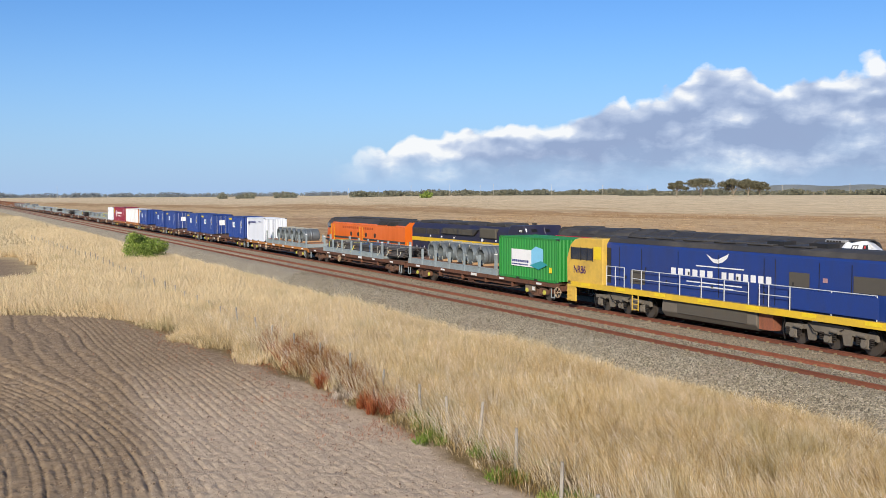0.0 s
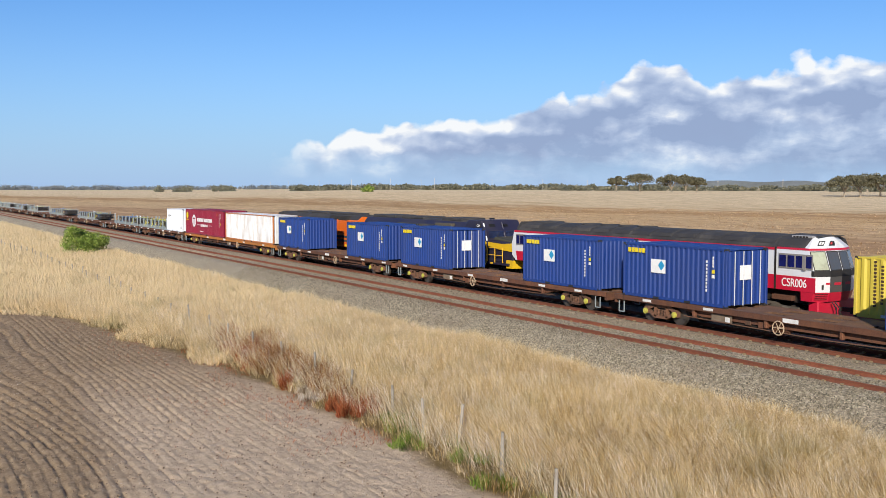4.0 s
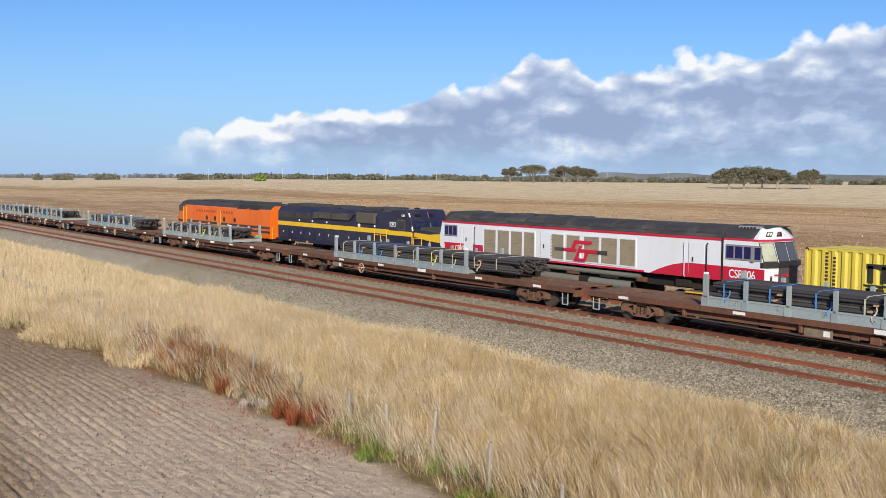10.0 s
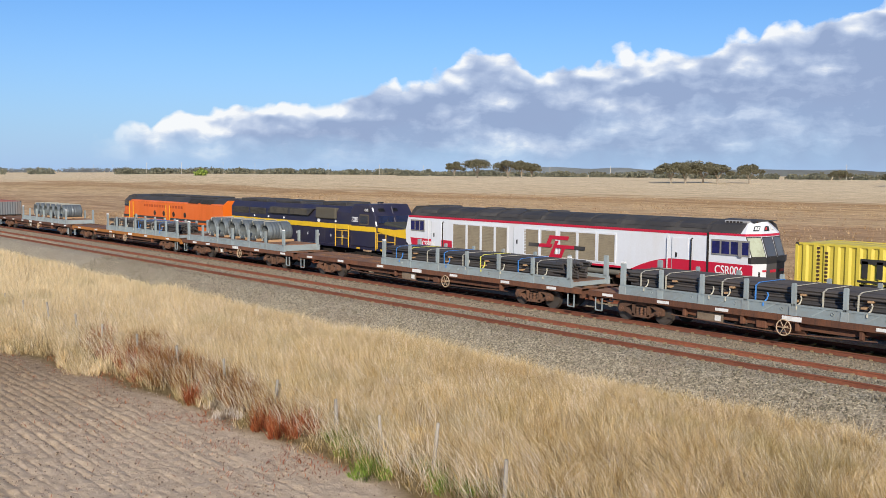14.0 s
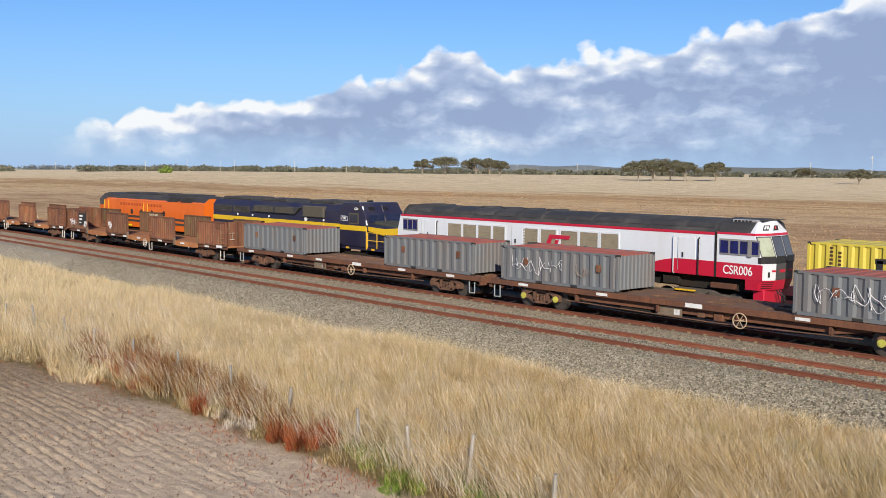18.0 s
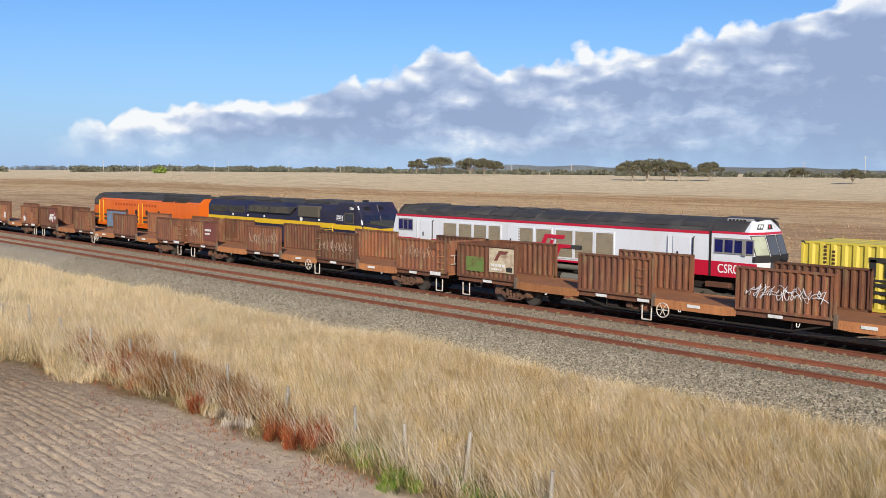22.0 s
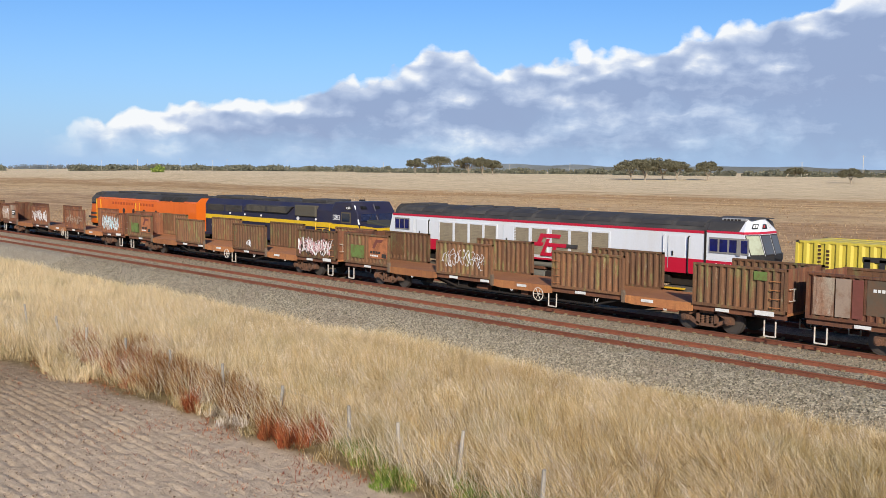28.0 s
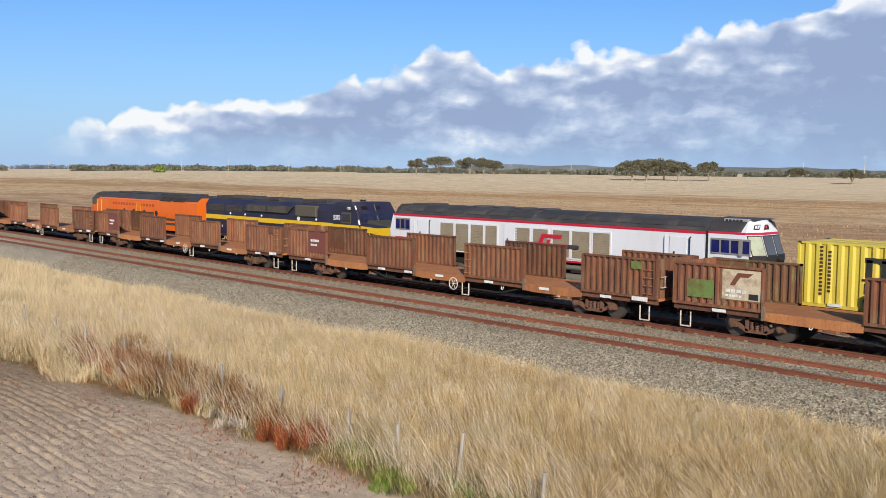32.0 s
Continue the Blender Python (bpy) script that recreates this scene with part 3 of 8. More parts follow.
def ballast_bed():
    ys = [(-4.4, -1.22), (-3.3, -0.80), (-2.0, -0.25), (-1.75, -0.20), (-0.84, -0.15), (-0.3, -0.20), (0.3, -0.20), (0.84, -0.15), (1.7, -0.21), (2.1, -0.27), (2.5, -0.21),
          (3.45, -0.16), (4.2, -0.20), (4.95, -0.16), (6.0, -0.22), (6.3, -0.27), (6.7, -0.22), (7.65, -0.16), (8.4, -0.20), (9.15, -0.16), (10.4, -0.22), (12.6, -1.22)]
    xs = np.concatenate([-np.geomspace(4500, 92, 30), np.arange(-90, 8, 0.5), np.geomspace(9, 4500, 24)])
    verts, faces = [], []
    for i, x in enumerate(xs):
        for j, (y, z) in enumerate(ys):
            h = noise.noise(Vector((x * 1.4, y * 1.4, 3))) if abs(x) < 95 else 0
            verts.append((x, y + 0.12 * h * (j < 3), z + 0.025 * h))
    n = len(ys)
    for i in range(len(xs) - 1):
        for j in range(n - 1):
            a = i * n + j
            faces.append((a, a + 1, a + n + 1, a + n))
    me = bpy.data.meshes.new("ballast_bed")
    me.from_pydata(verts, [], faces)
    me.shade_smooth()
    me.materials.append(M_BALLAST)
    return tagged(new("ballast_bed", me), "grey crushed-stone bed under three tracks", "ballast", kind="structure")


ballast_bed()


def loose_stones():
    rng = np.random.default_rng(5)
    n = 30000
    x = -2 - 62 * rng.random(n) ** 1.6
    lane = rng.random(n)
    y = np.where(lane < 0.6, -3.9 + 2.9 * rng.random(n), np.where(lane < 0.8, -0.6 + 1.2 * rng.random(n), 1.05 + 2.2 * rng.random(n)))
    z = np.interp(y, [-4.4, -3.3, -2.0, -1.75, -0.84, -0.3, 0.3, 0.84, 1.7, 2.1, 2.5, 3.45], [-1.22, -0.80, -0.25, -0.20, -0.15, -0.20, -0.20, -0.15, -0.21, -0.27, -0.21, -0.16])
    r = 0.013 + 0.014 * rng.random(n)
    tet = np.array([(1, 1, 1), (-1, -1, 1), (-1, 1, -1), (1, -1, -1), (0, 0, 1.6)])
    f = np.array([(0, 4, 1), (1, 4, 3), (3, 4, 0), (0, 1, 2), (1, 3, 2), (3, 0, 2)])
    a = rng.random(n) * 6.28
    base = tet[None] * r[:, None, None] * (0.7 + 0.6 * rng.random((n, 5, 3)))
    rx = base[..., 0] * np.cos(a)[:, None] - base[..., 1] * np.sin(a)[:, None]
    ry = base[..., 0] * np.sin(a)[:, None] + base[..., 1] * np.cos(a)[:, None]
    v = np.stack([rx + x[:, None], ry + y[:, None], base[..., 2] + z[:, None] + 0.01], -1).reshape(-1, 3)
    faces = (f[None] + 5 * np.arange(n)[:, None, None]).reshape(-1, 3)
    me = bpy.data.meshes.new("ballast_stones")
    me.from_pydata(v.tolist(), [], faces.tolist())
    m, ns, ls, bsdf = mat_base("loose_stone")
    isl = add(ns, "ShaderNodeNewGeometry").outputs["Random Per Island"]
    ls.new(ramp_of(ns, ls, isl, [(0.0, (0.10, 0.085, 0.06)), (0.6, (0.19, 0.163, 0.115)), (1.0, (0.29, 0.25, 0.18))]), bsdf.inputs["Base Color"])
    bsdf.inputs["Roughness"].default_value = 0.95
    me.materials.append(m)
    return tagged(new("ballast_stones", me), "loose grey stones strewn over the track bed", "stones", kind="stuff")


loose_stones()


# ---- tracks ----
def rail_mesh(x0, x1, worn):
    prof = [(-0.07, -0.17), (0.07, -0.17), (0.07, -0.155), (0.012, -0.13), (0.012, -0.045), (0.036, -0.035), (0.036, -0.008), (0.028, 0.0), (-0.028, 0.0), (-0.036, -0.008), (-0.036, -0.035), (-0.012, -0.045), (-0.012, -0.13), (-0.07, -0.155)]
    bm = extrude(bmn(), prof, "x", x0, x1)
    me = mesh_of("rail", bm, M_RAIL)
    if worn:
        me.materials.append(M_RAILTOP)
        for f in me.polygons:
            if f.normal.z > 0.9 and f.center.z > -0.02:
                f.material_index = 1
    return me


def sleeper_mesh(length):
    bm = extrude(bmn(), [(-0.12, -0.30), (0.12, -0.30), (0.10, -0.165), (-0.10, -0.165)], "y", -length / 2, length / 2)
    return mesh_of("sleeper", bm, M_SLEEPER)


def clip_mesh(gauge):
    bm = bmn()
    for s in (-1, 1):
        for d in (-1, 1):
            y = s * gauge / 2 + d * 0.105
            box(bm, -0.05, 0.05, y - 0.04, y + 0.04, -0.166, -0.115)
    return mesh_of("rail_clip", bm, surf("clip_steel", (0.33, 0.24, 0.13), 0.7, 0.2, amount=0.6))


def track(name, y, gauge, worn, label, near):
    root = empty(name, label, "railway track", kind="structure")
    root.matrix_basis = pose(0, y, 0)
    me = rail_mesh(-4400, 4400, worn)
    for s in (-1, 1):
        share("rail", me, root, pose(0, s * gauge / 2, 0))
    sl, cl = sleeper_mesh(gauge + 1.05), clip_mesh(gauge)
    rr = random.Random(y)
    n = 0
    for i in range(near):
        x = -3.0 - i * 0.68
        share("sleeper", sl, root, pose(x + rr.uniform(-0.03, 0.03), rr.uniform(-0.03, 0.03), rr.uniform(-0.02, 0.006) - (0.03 if y == 0 else 0), 0, 0, rr.uniform(-1, 1)))
        share("rail_clip", cl, root, pose(x, 0, 0))
    # the rest joined
    bm = bmn()
    for i in range(near, near + 330):
        x = -3.0 - i * 0.68
        box(bm, x - 0.11, x + 0.11, -gauge / 2 - 0.5, gauge / 2 + 0.5, -0.30, -0.17)
    tagged(part("sleeper_row", bm, M_SLEEPER, root), kind="stuff")
    return root


track("railway_track_a", TRACK_A, 1.69, False, "disused track with rust-red rails on sunken sleepers", 110)
track("railway_track_b", TRACK_B, 1.505, True, "main line track with worn rail heads", 110)
track("railway_track_c", TRACK_C, 1.505, True, "passing loop track under the standing train", 40)


# ---- grass ----
def grass_material(name, stops, green, leafy=(0.22, 0.21, 0.07), far_pale=0.0, grey=0.4):
    m, ns, ls, bsdf = mat_base(name)
    geo = add(ns, "ShaderNodeNewGeometry")
    pos = geo.outputs["Position"]
    patch = noise_tex(ns, ls, pos, 0.55, 4.0, 0.6)
    c = ramp_of(ns, ls, geo.outputs["Random Per Island"], stops)
    tone = ramp_of(ns, ls, patch, [(0.3, (0.76, 0.71, 0.64)), (0.5, (0.97, 0.96, 0.94)), (0.72, (1.12, 1.12, 1.12))])
    c = mix_rgb(ns, ls, 1.0, c, tone, "MULTIPLY")
    # single clumps, then wider drifts of greyer and of redder stems
    clump = noise_tex(ns, ls, pos, 4.2, 2.0, 0.5, (1, 1, 0.12))
    c = mix_rgb(ns, ls, 1.0, c, ramp_of(ns, ls, clump, [(0.34, (0.66, 0.60, 0.50)), (0.5, (1.0, 0.98, 0.95)), (0.66, (1.2, 1.19, 1.17))]), "MULTIPLY")
    hue = noise_tex(ns, ls, pos, 1.1, 3.0, 0.65, (1, 1, 0.3))
    c = mix_rgb(ns, ls, ramp_of(ns, ls, hue, [(0.50, (0, 0, 0)), (0.62, (grey, grey, grey))]), c, mix_rgb(ns, ls, 1.0, c, (1.06, 1.12, 1.5), "MULTIPLY"))
    c = mix_rgb(ns, ls, ramp_of(ns, ls, hue, [(0.3, (0.7, 0.7, 0.7)), (0.45, (0, 0, 0))]), c, mix_rgb(ns, ls, 1.0, c, (0.84, 0.70, 0.46), "MULTIPLY"))
    # stems turn paler along -x, from x = -16 to x = -48
    if far_pale:
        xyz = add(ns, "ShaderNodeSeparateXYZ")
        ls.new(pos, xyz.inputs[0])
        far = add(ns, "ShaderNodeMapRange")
        far.inputs[1].default_value, far.inputs[2].default_value, far.inputs[3].default_value, far.inputs[4].default_value = -16.0, -48.0, 0.0, far_pale
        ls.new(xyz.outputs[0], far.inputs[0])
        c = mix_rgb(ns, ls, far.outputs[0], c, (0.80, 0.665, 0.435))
    g = noise_tex(ns, ls, pos, 0.33, 3.0, 0.6)
    c = mix_rgb(ns, ls, ramp_of(ns, ls, g, [(0.56, (0, 0, 0)), (0.70, (green, green, green))]), c, leafy)
    ls.new(c, bsdf.inputs["Base Color"])
    bsdf.inputs["Roughness"].default_value = 0.75
    bsdf.inputs["Specular IOR Level"].default_value = 0.2
    tr = add(ns, "ShaderNodeBsdfTranslucent")
    ls.new(c, tr.inputs[0])
    mx = add(ns, "ShaderNodeMixShader")
    mx.inputs[0].default_value = 0.3
    ls.new(bsdf.outputs[0], mx.inputs[1])
    ls.new(tr.outputs[0], mx.inputs[2])
    ls.new(mx.outputs[0], ns["Material Output"].inputs[0])
    return m


def patches(x, y, size, seed):
    """Smooth random patches between 0 and 1, size metres across."""
    def corner(i, j):
        h = np.sin(i * 127.1 + j * 311.7 + seed * 74.7) * 43758.5453
        return h - np.floor(h)
    u, v = x / size, y / size
    i, j = np.floor(u), np.floor(v)
    a, b = u - i, v - j
    a, b = a * a * (3 - 2 * a), b * b * (3 - 2 * b)
    return (corner(i, j) * (1 - a) + corner(i + 1, j) * a) * (1 - b) + (corner(i, j + 1) * (1 - a) + corner(i + 1, j + 1) * a) * b


def mesh_from(name, v, faces, material):
    """One mesh from an array of corners and an array of faces that all have the same number of corners."""
    n, k = faces.shape
    me = bpy.data.meshes.new(name)
    me.vertices.add(len(v))
    me.vertices.foreach_set("co", v.ravel().astype(np.float32))
    me.loops.add(n * k)
    me.loops.foreach_set("vertex_index", faces.ravel().astype(np.int32))
    me.polygons.add(n)
    me.polygons.foreach_set("loop_start", (k * np.arange(n)).astype(np.int32))
    me.update(calc_edges=True)
    me.materials.append(material)
    return me


def stems(name, x, y, z, h, w, lx, ly, head, seed, material, label):
    """Straight leaning stems; each is a narrow kite, widest at the share head of its height."""
    rng = np.random.default_rng(seed)
    n = len(x)
    a = rng.random(n) * 2 * np.pi
    dx, dy = np.cos(a) * w, np.sin(a) * w
    foot = np.stack([x, y, z], 1)
    tip = np.stack([x + lx, y + ly, z + h], 1)
    mid = foot + (tip - foot) * head
    mid[:, 0] -= lx * 0.10
    mid[:, 1] -= ly * 0.10
    side = np.stack([dx, dy, 0 * dx], 1)
    v = np.stack([foot, mid + side, tip, mid - side], 1).reshape(-1, 3)
    me = mesh_from(name, v, 4 * np.arange(n)[:, None] + np.arange(4)[None], material)
    return tagged(new(name, me), label, "grass", kind="stuff")


def blades(name, x, y, z, h, w, lean, seed, material, label):
    """Stems that lean every way."""
    rng = np.random.default_rng(seed + 500)
    n = len(x)
    b = rng.random(n) * 2 * np.pi
    q = h * lean * rng.random(n)
    return stems(name, x, y, z, h, w, np.cos(b) * q, np.sin(b) * q, 0.45, seed, material, label)


M_GRASS = grass_material("dry_grass", [(0.0, (0.20, 0.125, 0.045)), (0.25, (0.52, 0.37, 0.155)), (0.55, (0.71, 0.555, 0.30)), (0.8, (0.83, 0.70, 0.46)), (1.0, (0.88, 0.81, 0.67))], 0.3, far_pale=0.62)
M_THATCH = grass_material("matted_undergrowth", [(0.0, (0.10, 0.07, 0.026)), (0.5, (0.25, 0.175, 0.065)), (1.0, (0.42, 0.30, 0.125))], 0.75, (0.13, 0.155, 0.035), far_pale=0.35)
M_STALK = grass_material("bleached_stalks", [(0.0, (0.55, 0.42, 0.25)), (0.5, (0.78, 0.67, 0.48)), (1.0, (0.88, 0.82, 0.70))], 0.15)
M_DOCK = grass_material("red_dock", [(0.0, (0.19, 0.045, 0.02)), (0.5, (0.36, 0.10, 0.042)), (1.0, (0.54, 0.24, 0.11))], 0.0, grey=0.0)
M_GREENGRASS = grass_material("green_weed", [(0.0, (0.09, 0.15, 0.025)), (0.6, (0.19, 0.29, 0.05)), (1.0, (0.36, 0.42, 0.12))], 0.0, grey=0.0)


# weeds by the fence: x, y, radius, height
DOCKS = [(-20.6, -14.2, 0.30, 0.8), (-19.6, -14.2, 0.34, 0.8), (-19.7, -13.55, 0.40, 0.85), (-24.4, -14.4, 0.16, 0.85), (-29.9, -13.5, 0.7, 1.15), (-29.2, -13.3, 0.5, 1.05),
         (-33.4, -13.4, 0.35, 0.8), (-32.3, -13.7, 0.3, 0.7), (-35.4, -12.6, 0.5, 0.9), (-36.3, -12.4, 0.6, 0.95), (-28.6, -14.2, 0.3, 0.5), (-31.0, -13.0, 0.5, 0.95)]
BROWNS = [(-27.7, -13.3, 0.9, 1.15), (-26.6, -13.1, 0.8, 1.05), (-25.2, -13.0, 0.6, 1.0), (-23.7, -13.1, 0.7, 0.9), (-22.9, -13.3, 0.6, 0.75), (-33.2, -11.9, 0.8, 1.0), (-21.6, -13.4, 0.5, 0.7), (-30.6, -13.2, 0.8, 1.0), (-31.9, -12.9, 0.6, 0.9), (-28.7, -13.0, 0.8, 1.05), (-34.6, -13.2, 0.6, 0.8)]


def sown(rng, stretches):
    """Places scattered over the verge and the land round the field: from x, to x, from y, to y, how many."""
    x = np.concatenate([a + (b - a) * rng.random(n) for a, b, c, d, n in stretches])
    y = np.concatenate([c + (d - c) * rng.random(n) for a, b, c, d, n in stretches])
    ragged = 2 * patches(x, y, 2.6, 7) - 1 + 0.5 * (2 * patches(x, y, 0.7, 8) - 1)
    keep = (field_depth(x, y) + 0.8 * ragged < 0.15) & (block_depth(x, y) + 1.6 * ragged < 0.4) & (y < -3.85 + 0.45 * ragged)
    keep &= ~((np.abs(y + 13.7 + 0.4 * ragged) < 0.6) & (rng.random(len(x)) < 0.6) & (x > -60))
    keep &= ~((y < -12.5 + 0.9 * ragged) & (x > -21) & (rng.random(len(x)) < 0.8))
    x, y = x[keep], y[keep]
    clear = np.zeros(len(x), bool)
    for wx, wy, r, _ in DOCKS + BROWNS:
        # the weed's own patch, and a little of what stands before it
        ahead, aside = 0.72 * (x - wx) - 0.69 * (y - wy), 0.69 * (x - wx) + 0.72 * (y - wy)
        clear |= ((x - wx) ** 2 + (y - wy) ** 2 < (r * 1.15) ** 2) | ((np.abs(aside) < r) & (ahead > 0) & (ahead < 1.7))
    clear &= rng.random(len(x)) < 0.88
    return x[~clear], y[~clear]


def foot_of(y):
    return np.interp(y, [-4.4, -3.3], [GROUND - 0.02, -0.82]) - 0.02


def verge_grass():
    rng = np.random.default_rng(11)
    x, y = sown(rng, [(-30, 3, -14.6, -3.6, 640000), (-55, -30, -18.6, -3.6, 270000), (-95, -55, -14.6, -3.6, 120000), (-190, -95, -14.6, -3.6, 60000), (-125, -44, -27, -14.5, 250000), (-330, -125, -62, -4, 60000)])
    # stems stand in bunches that lean together
    gx, gy = np.round(x / 0.3), np.round(y / 0.3)
    hx, hy = np.sin(gx * 127.1 + gy * 311.7) * 43758.5453, np.sin(gx * 269.5 + gy * 183.3) * 43758.5453
    hx, hy = hx - np.floor(hx), hy - np.floor(hy)
    near = np.clip((x + 70) / 20, 0, 1)
    k = (0.2 + 0.65 * rng.random(len(x))) * near
    x, y = x + ((gx + hx - 0.5) * 0.3 - x) * k, y + ((gy + hy - 0.5) * 0.3 - y) * k
    thin = (patches(x, y, 0.8, 21) + 0.6 * patches(x, y, 2.2, 22) < 0.60) & (rng.random(len(x)) < 0.8 * near)
    x, y, hx, hy, near = x[~thin], y[~thin], hx[~thin], hy[~thin], near[~thin]
    n = len(x)
    edge = np.clip((-3.5 - y) / 1.2, 0.45, 1) * np.clip(0.45 - field_depth(x, y) / 1.8, 0.4, 1)
    h = (0.40 + 0.66 * rng.random(n)) * (0.80 + 0.36 * hx) * edge * (0.82 + 0.36 * patches(x, y, 3.0, 31))
    drift = patches(x, y, 2.4, 41)
    turn = np.radians(215 + 240 * (patches(x, y, 1.9, 42) - 0.5) + 220 * (hy - 0.5)) + rng.normal(0, 1.0, n)
    lean = h * (0.22 + 1.25 * drift ** 1.3 * (0.35 + 0.65 * np.clip((x + 42) / 22, 0, 1)) * (0.35 + 0.65 * hx)) * (0.4 + 1.0 * rng.random(n))
    w = 0.0030 + 0.0034 * rng.random(n) ** 2 + 0.00016 * np.clip(-x - 25, 0, 80)
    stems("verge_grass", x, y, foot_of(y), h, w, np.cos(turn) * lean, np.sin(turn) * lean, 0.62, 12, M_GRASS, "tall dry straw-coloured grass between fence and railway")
    x, y = sown(rng, [(-34, 3, -14.7, -3.6, 170000), (-70, -34, -19, -3.6, 90000)])
    h = 0.16 + 0.34 * rng.random(len(x)) * (0.5 + patches(x, y, 1.5, 51))
    h *= np.clip((-3.5 - y) / 1.0, 0.4, 1)
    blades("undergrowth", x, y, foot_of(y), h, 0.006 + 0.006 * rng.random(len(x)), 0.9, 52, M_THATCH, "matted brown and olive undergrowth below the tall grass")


verge_grass()


def loose_stalks():
    """Longer bleached stalks that lean out of the sward."""
    rng = np.random.default_rng(91)
    n = 34000
    x, y = -46 + 48 * rng.random(n) ** 0.8, -14.2 + 9.6 * rng.random(n)
    keep = field_depth(x, y) < -0.2
    x, y = x[keep], y[keep]
    n = len(x)
    h = 0.7 + 0.45 * rng.random(n)
    turn, q = np.radians(225) + rng.normal(0, 0.9, n), h * (0.3 + 0.7 * rng.random(n))
    return stems("grass_stalks", x, y, np.full(n, GROUND - 0.02), h, 0.0026 + 0.002 * rng.random(n), np.cos(turn) * q, np.sin(turn) * q, 0.7, 92, M_STALK, "long bleached stalks leaning out of the dry grass")


loose_stalks()


def paddock_stubble():
    rng = np.random.default_rng(301)
    n = 90000
    y = 13.5 + 190 * rng.random(n) ** 1.7
    x = -30 - 0.55 * (y - 10) + (150 + 0.9 * y) * (rng.random(n) - 0.62)
    keep = patches(x, y * 2.0, 9.0, 61) + 0.5 * patches(x, y, 2.5, 62) > 0.62
    x, y = x[keep], y[keep]
    z = np.full(len(x), GROUND - 0.02)
    h = (0.10 + 0.22 * rng.random(len(x))) * (0.6 + 0.8 * patches(x, y, 6.0, 63))
    return blades("paddock_stubble", x, y, z, h, 0.012 + 0.0006 * y * rng.random(len(x)), 0.9, 302, M_STUBBLE, "short reddish-brown stubble tufts over the paddock")


M_STUBBLE = grass_material("paddock_stubble", [(0.0, (0.27, 0.16, 0.075)), (0.4, (0.45, 0.28, 0.14)), (0.8, (0.66, 0.47, 0.26)), (1.0, (0.80, 0.64, 0.40))], 0.0)
paddock_stubble()


def tuft(name, x, y, n, r, h, seed, material, label, lean=0.6, w=0.008):
    rng = np.random.default_rng(seed)
    a, q = rng.random(n) * 6.283, np.sqrt(rng.random(n)) * r
    px, py = x + np.cos(a) * q, y + np.sin(a) * q
    hh = h * (0.22 + 0.85 * rng.random(n) ** 1.4) * (1 - 0.45 * q / r)
    return blades(name, px, py, np.full(n, GROUND - 0.02), hh, np.full(n, w), lean, seed, material, label)


for i, (x, y, r, h) in enumerate(DOCKS):
    tagged(tuft("dock_weed", x, y, 420, r * 1.2, h * 1.25, 30 + i, M_DOCK, "dried rust-red dock weed at the field's edge", 0.8, 0.008), category="weed", group="dock weeds along the fence", kind="thing")
M_BROWNWEED = grass_material("brown_weed", [(0.0, (0.13, 0.055, 0.022)), (0.5, (0.29, 0.135, 0.05)), (1.0, (0.50, 0.29, 0.12))], 0.0, grey=0.0)
for i, (x, y, r, h) in enumerate(BROWNS):
    tagged(tuft("brown_weed", x, y, 2400, r * 1.1, h * 1.2, 130 + i, M_BROWNWEED, "dead brown bushy weed by the fence", 0.8, 0.008), category="weed", group="brown weeds along the fence", kind="thing")
M_PALETUFT = grass_material("bleached_grass", [(0.0, (0.42, 0.35, 0.26)), (0.5, (0.58, 0.50, 0.39)), (1.0, (0.72, 0.66, 0.56))], 0.0)
for i, (x, y, r, h) in enumerate([(-25.1, -13.9, 0.35, 0.75), (-22.4, -14.3, 0.45, 0.5), (-28.0, -13.9, 0.35, 0.6), (-23.6, -14.0, 0.4, 0.5), (-17.6, -12.2, 0.35, 0.8), (-16.9, -12.7, 0.4, 0.8), (-31.6, -9.5, 0.5, 1.0), (-15.6, -13.4, 0.5, 0.7)]):
    tagged(tuft("grass_tuft", x, y, 420, r, h, 150 + i, M_PALETUFT, "bleached whitish grass tuft at the verge's edge", 0.7), category="grass", group="bleached tufts along the fence", kind="thing")


def field_litter():
    """Small red weeds, straw flecks and clods on the ploughed soil."""
    rng = np.random.default_rng(41)
    n = 5200
    x = -52 + 36 * rng.random(n)
    d = rng.gamma(1.3, 1.1, n)
    keep = np.array([noise.noise(Vector((a * 0.5, b * 0.9, 2))) for a, b in zip(x, d)]) > -0.05
    x, d = x[keep], d[keep] + 0.1
    y = -14.2 - d
    blades("field_weeds", x, y, np.full(len(x), GROUND - 0.02), 0.05 + 0.11 * rng.random(len(x)), np.full(len(x), 0.009), 1.6, 42, M_DOCK, "low rust-red weeds spreading into the ploughed soil")
    n = 9000
    x, y = -48 + 40 * rng.random(n), -31 + 16.4 * rng.random(n) ** 0.8
    blades("straw_flecks", x, y, np.full(n, GROUND + 0.005), 0.02 + 0.05 * rng.random(n), np.full(n, 0.006), 4.0, 43, M_PALETUFT, "pale straw flecks lying on ploughed soil")


field_litter()


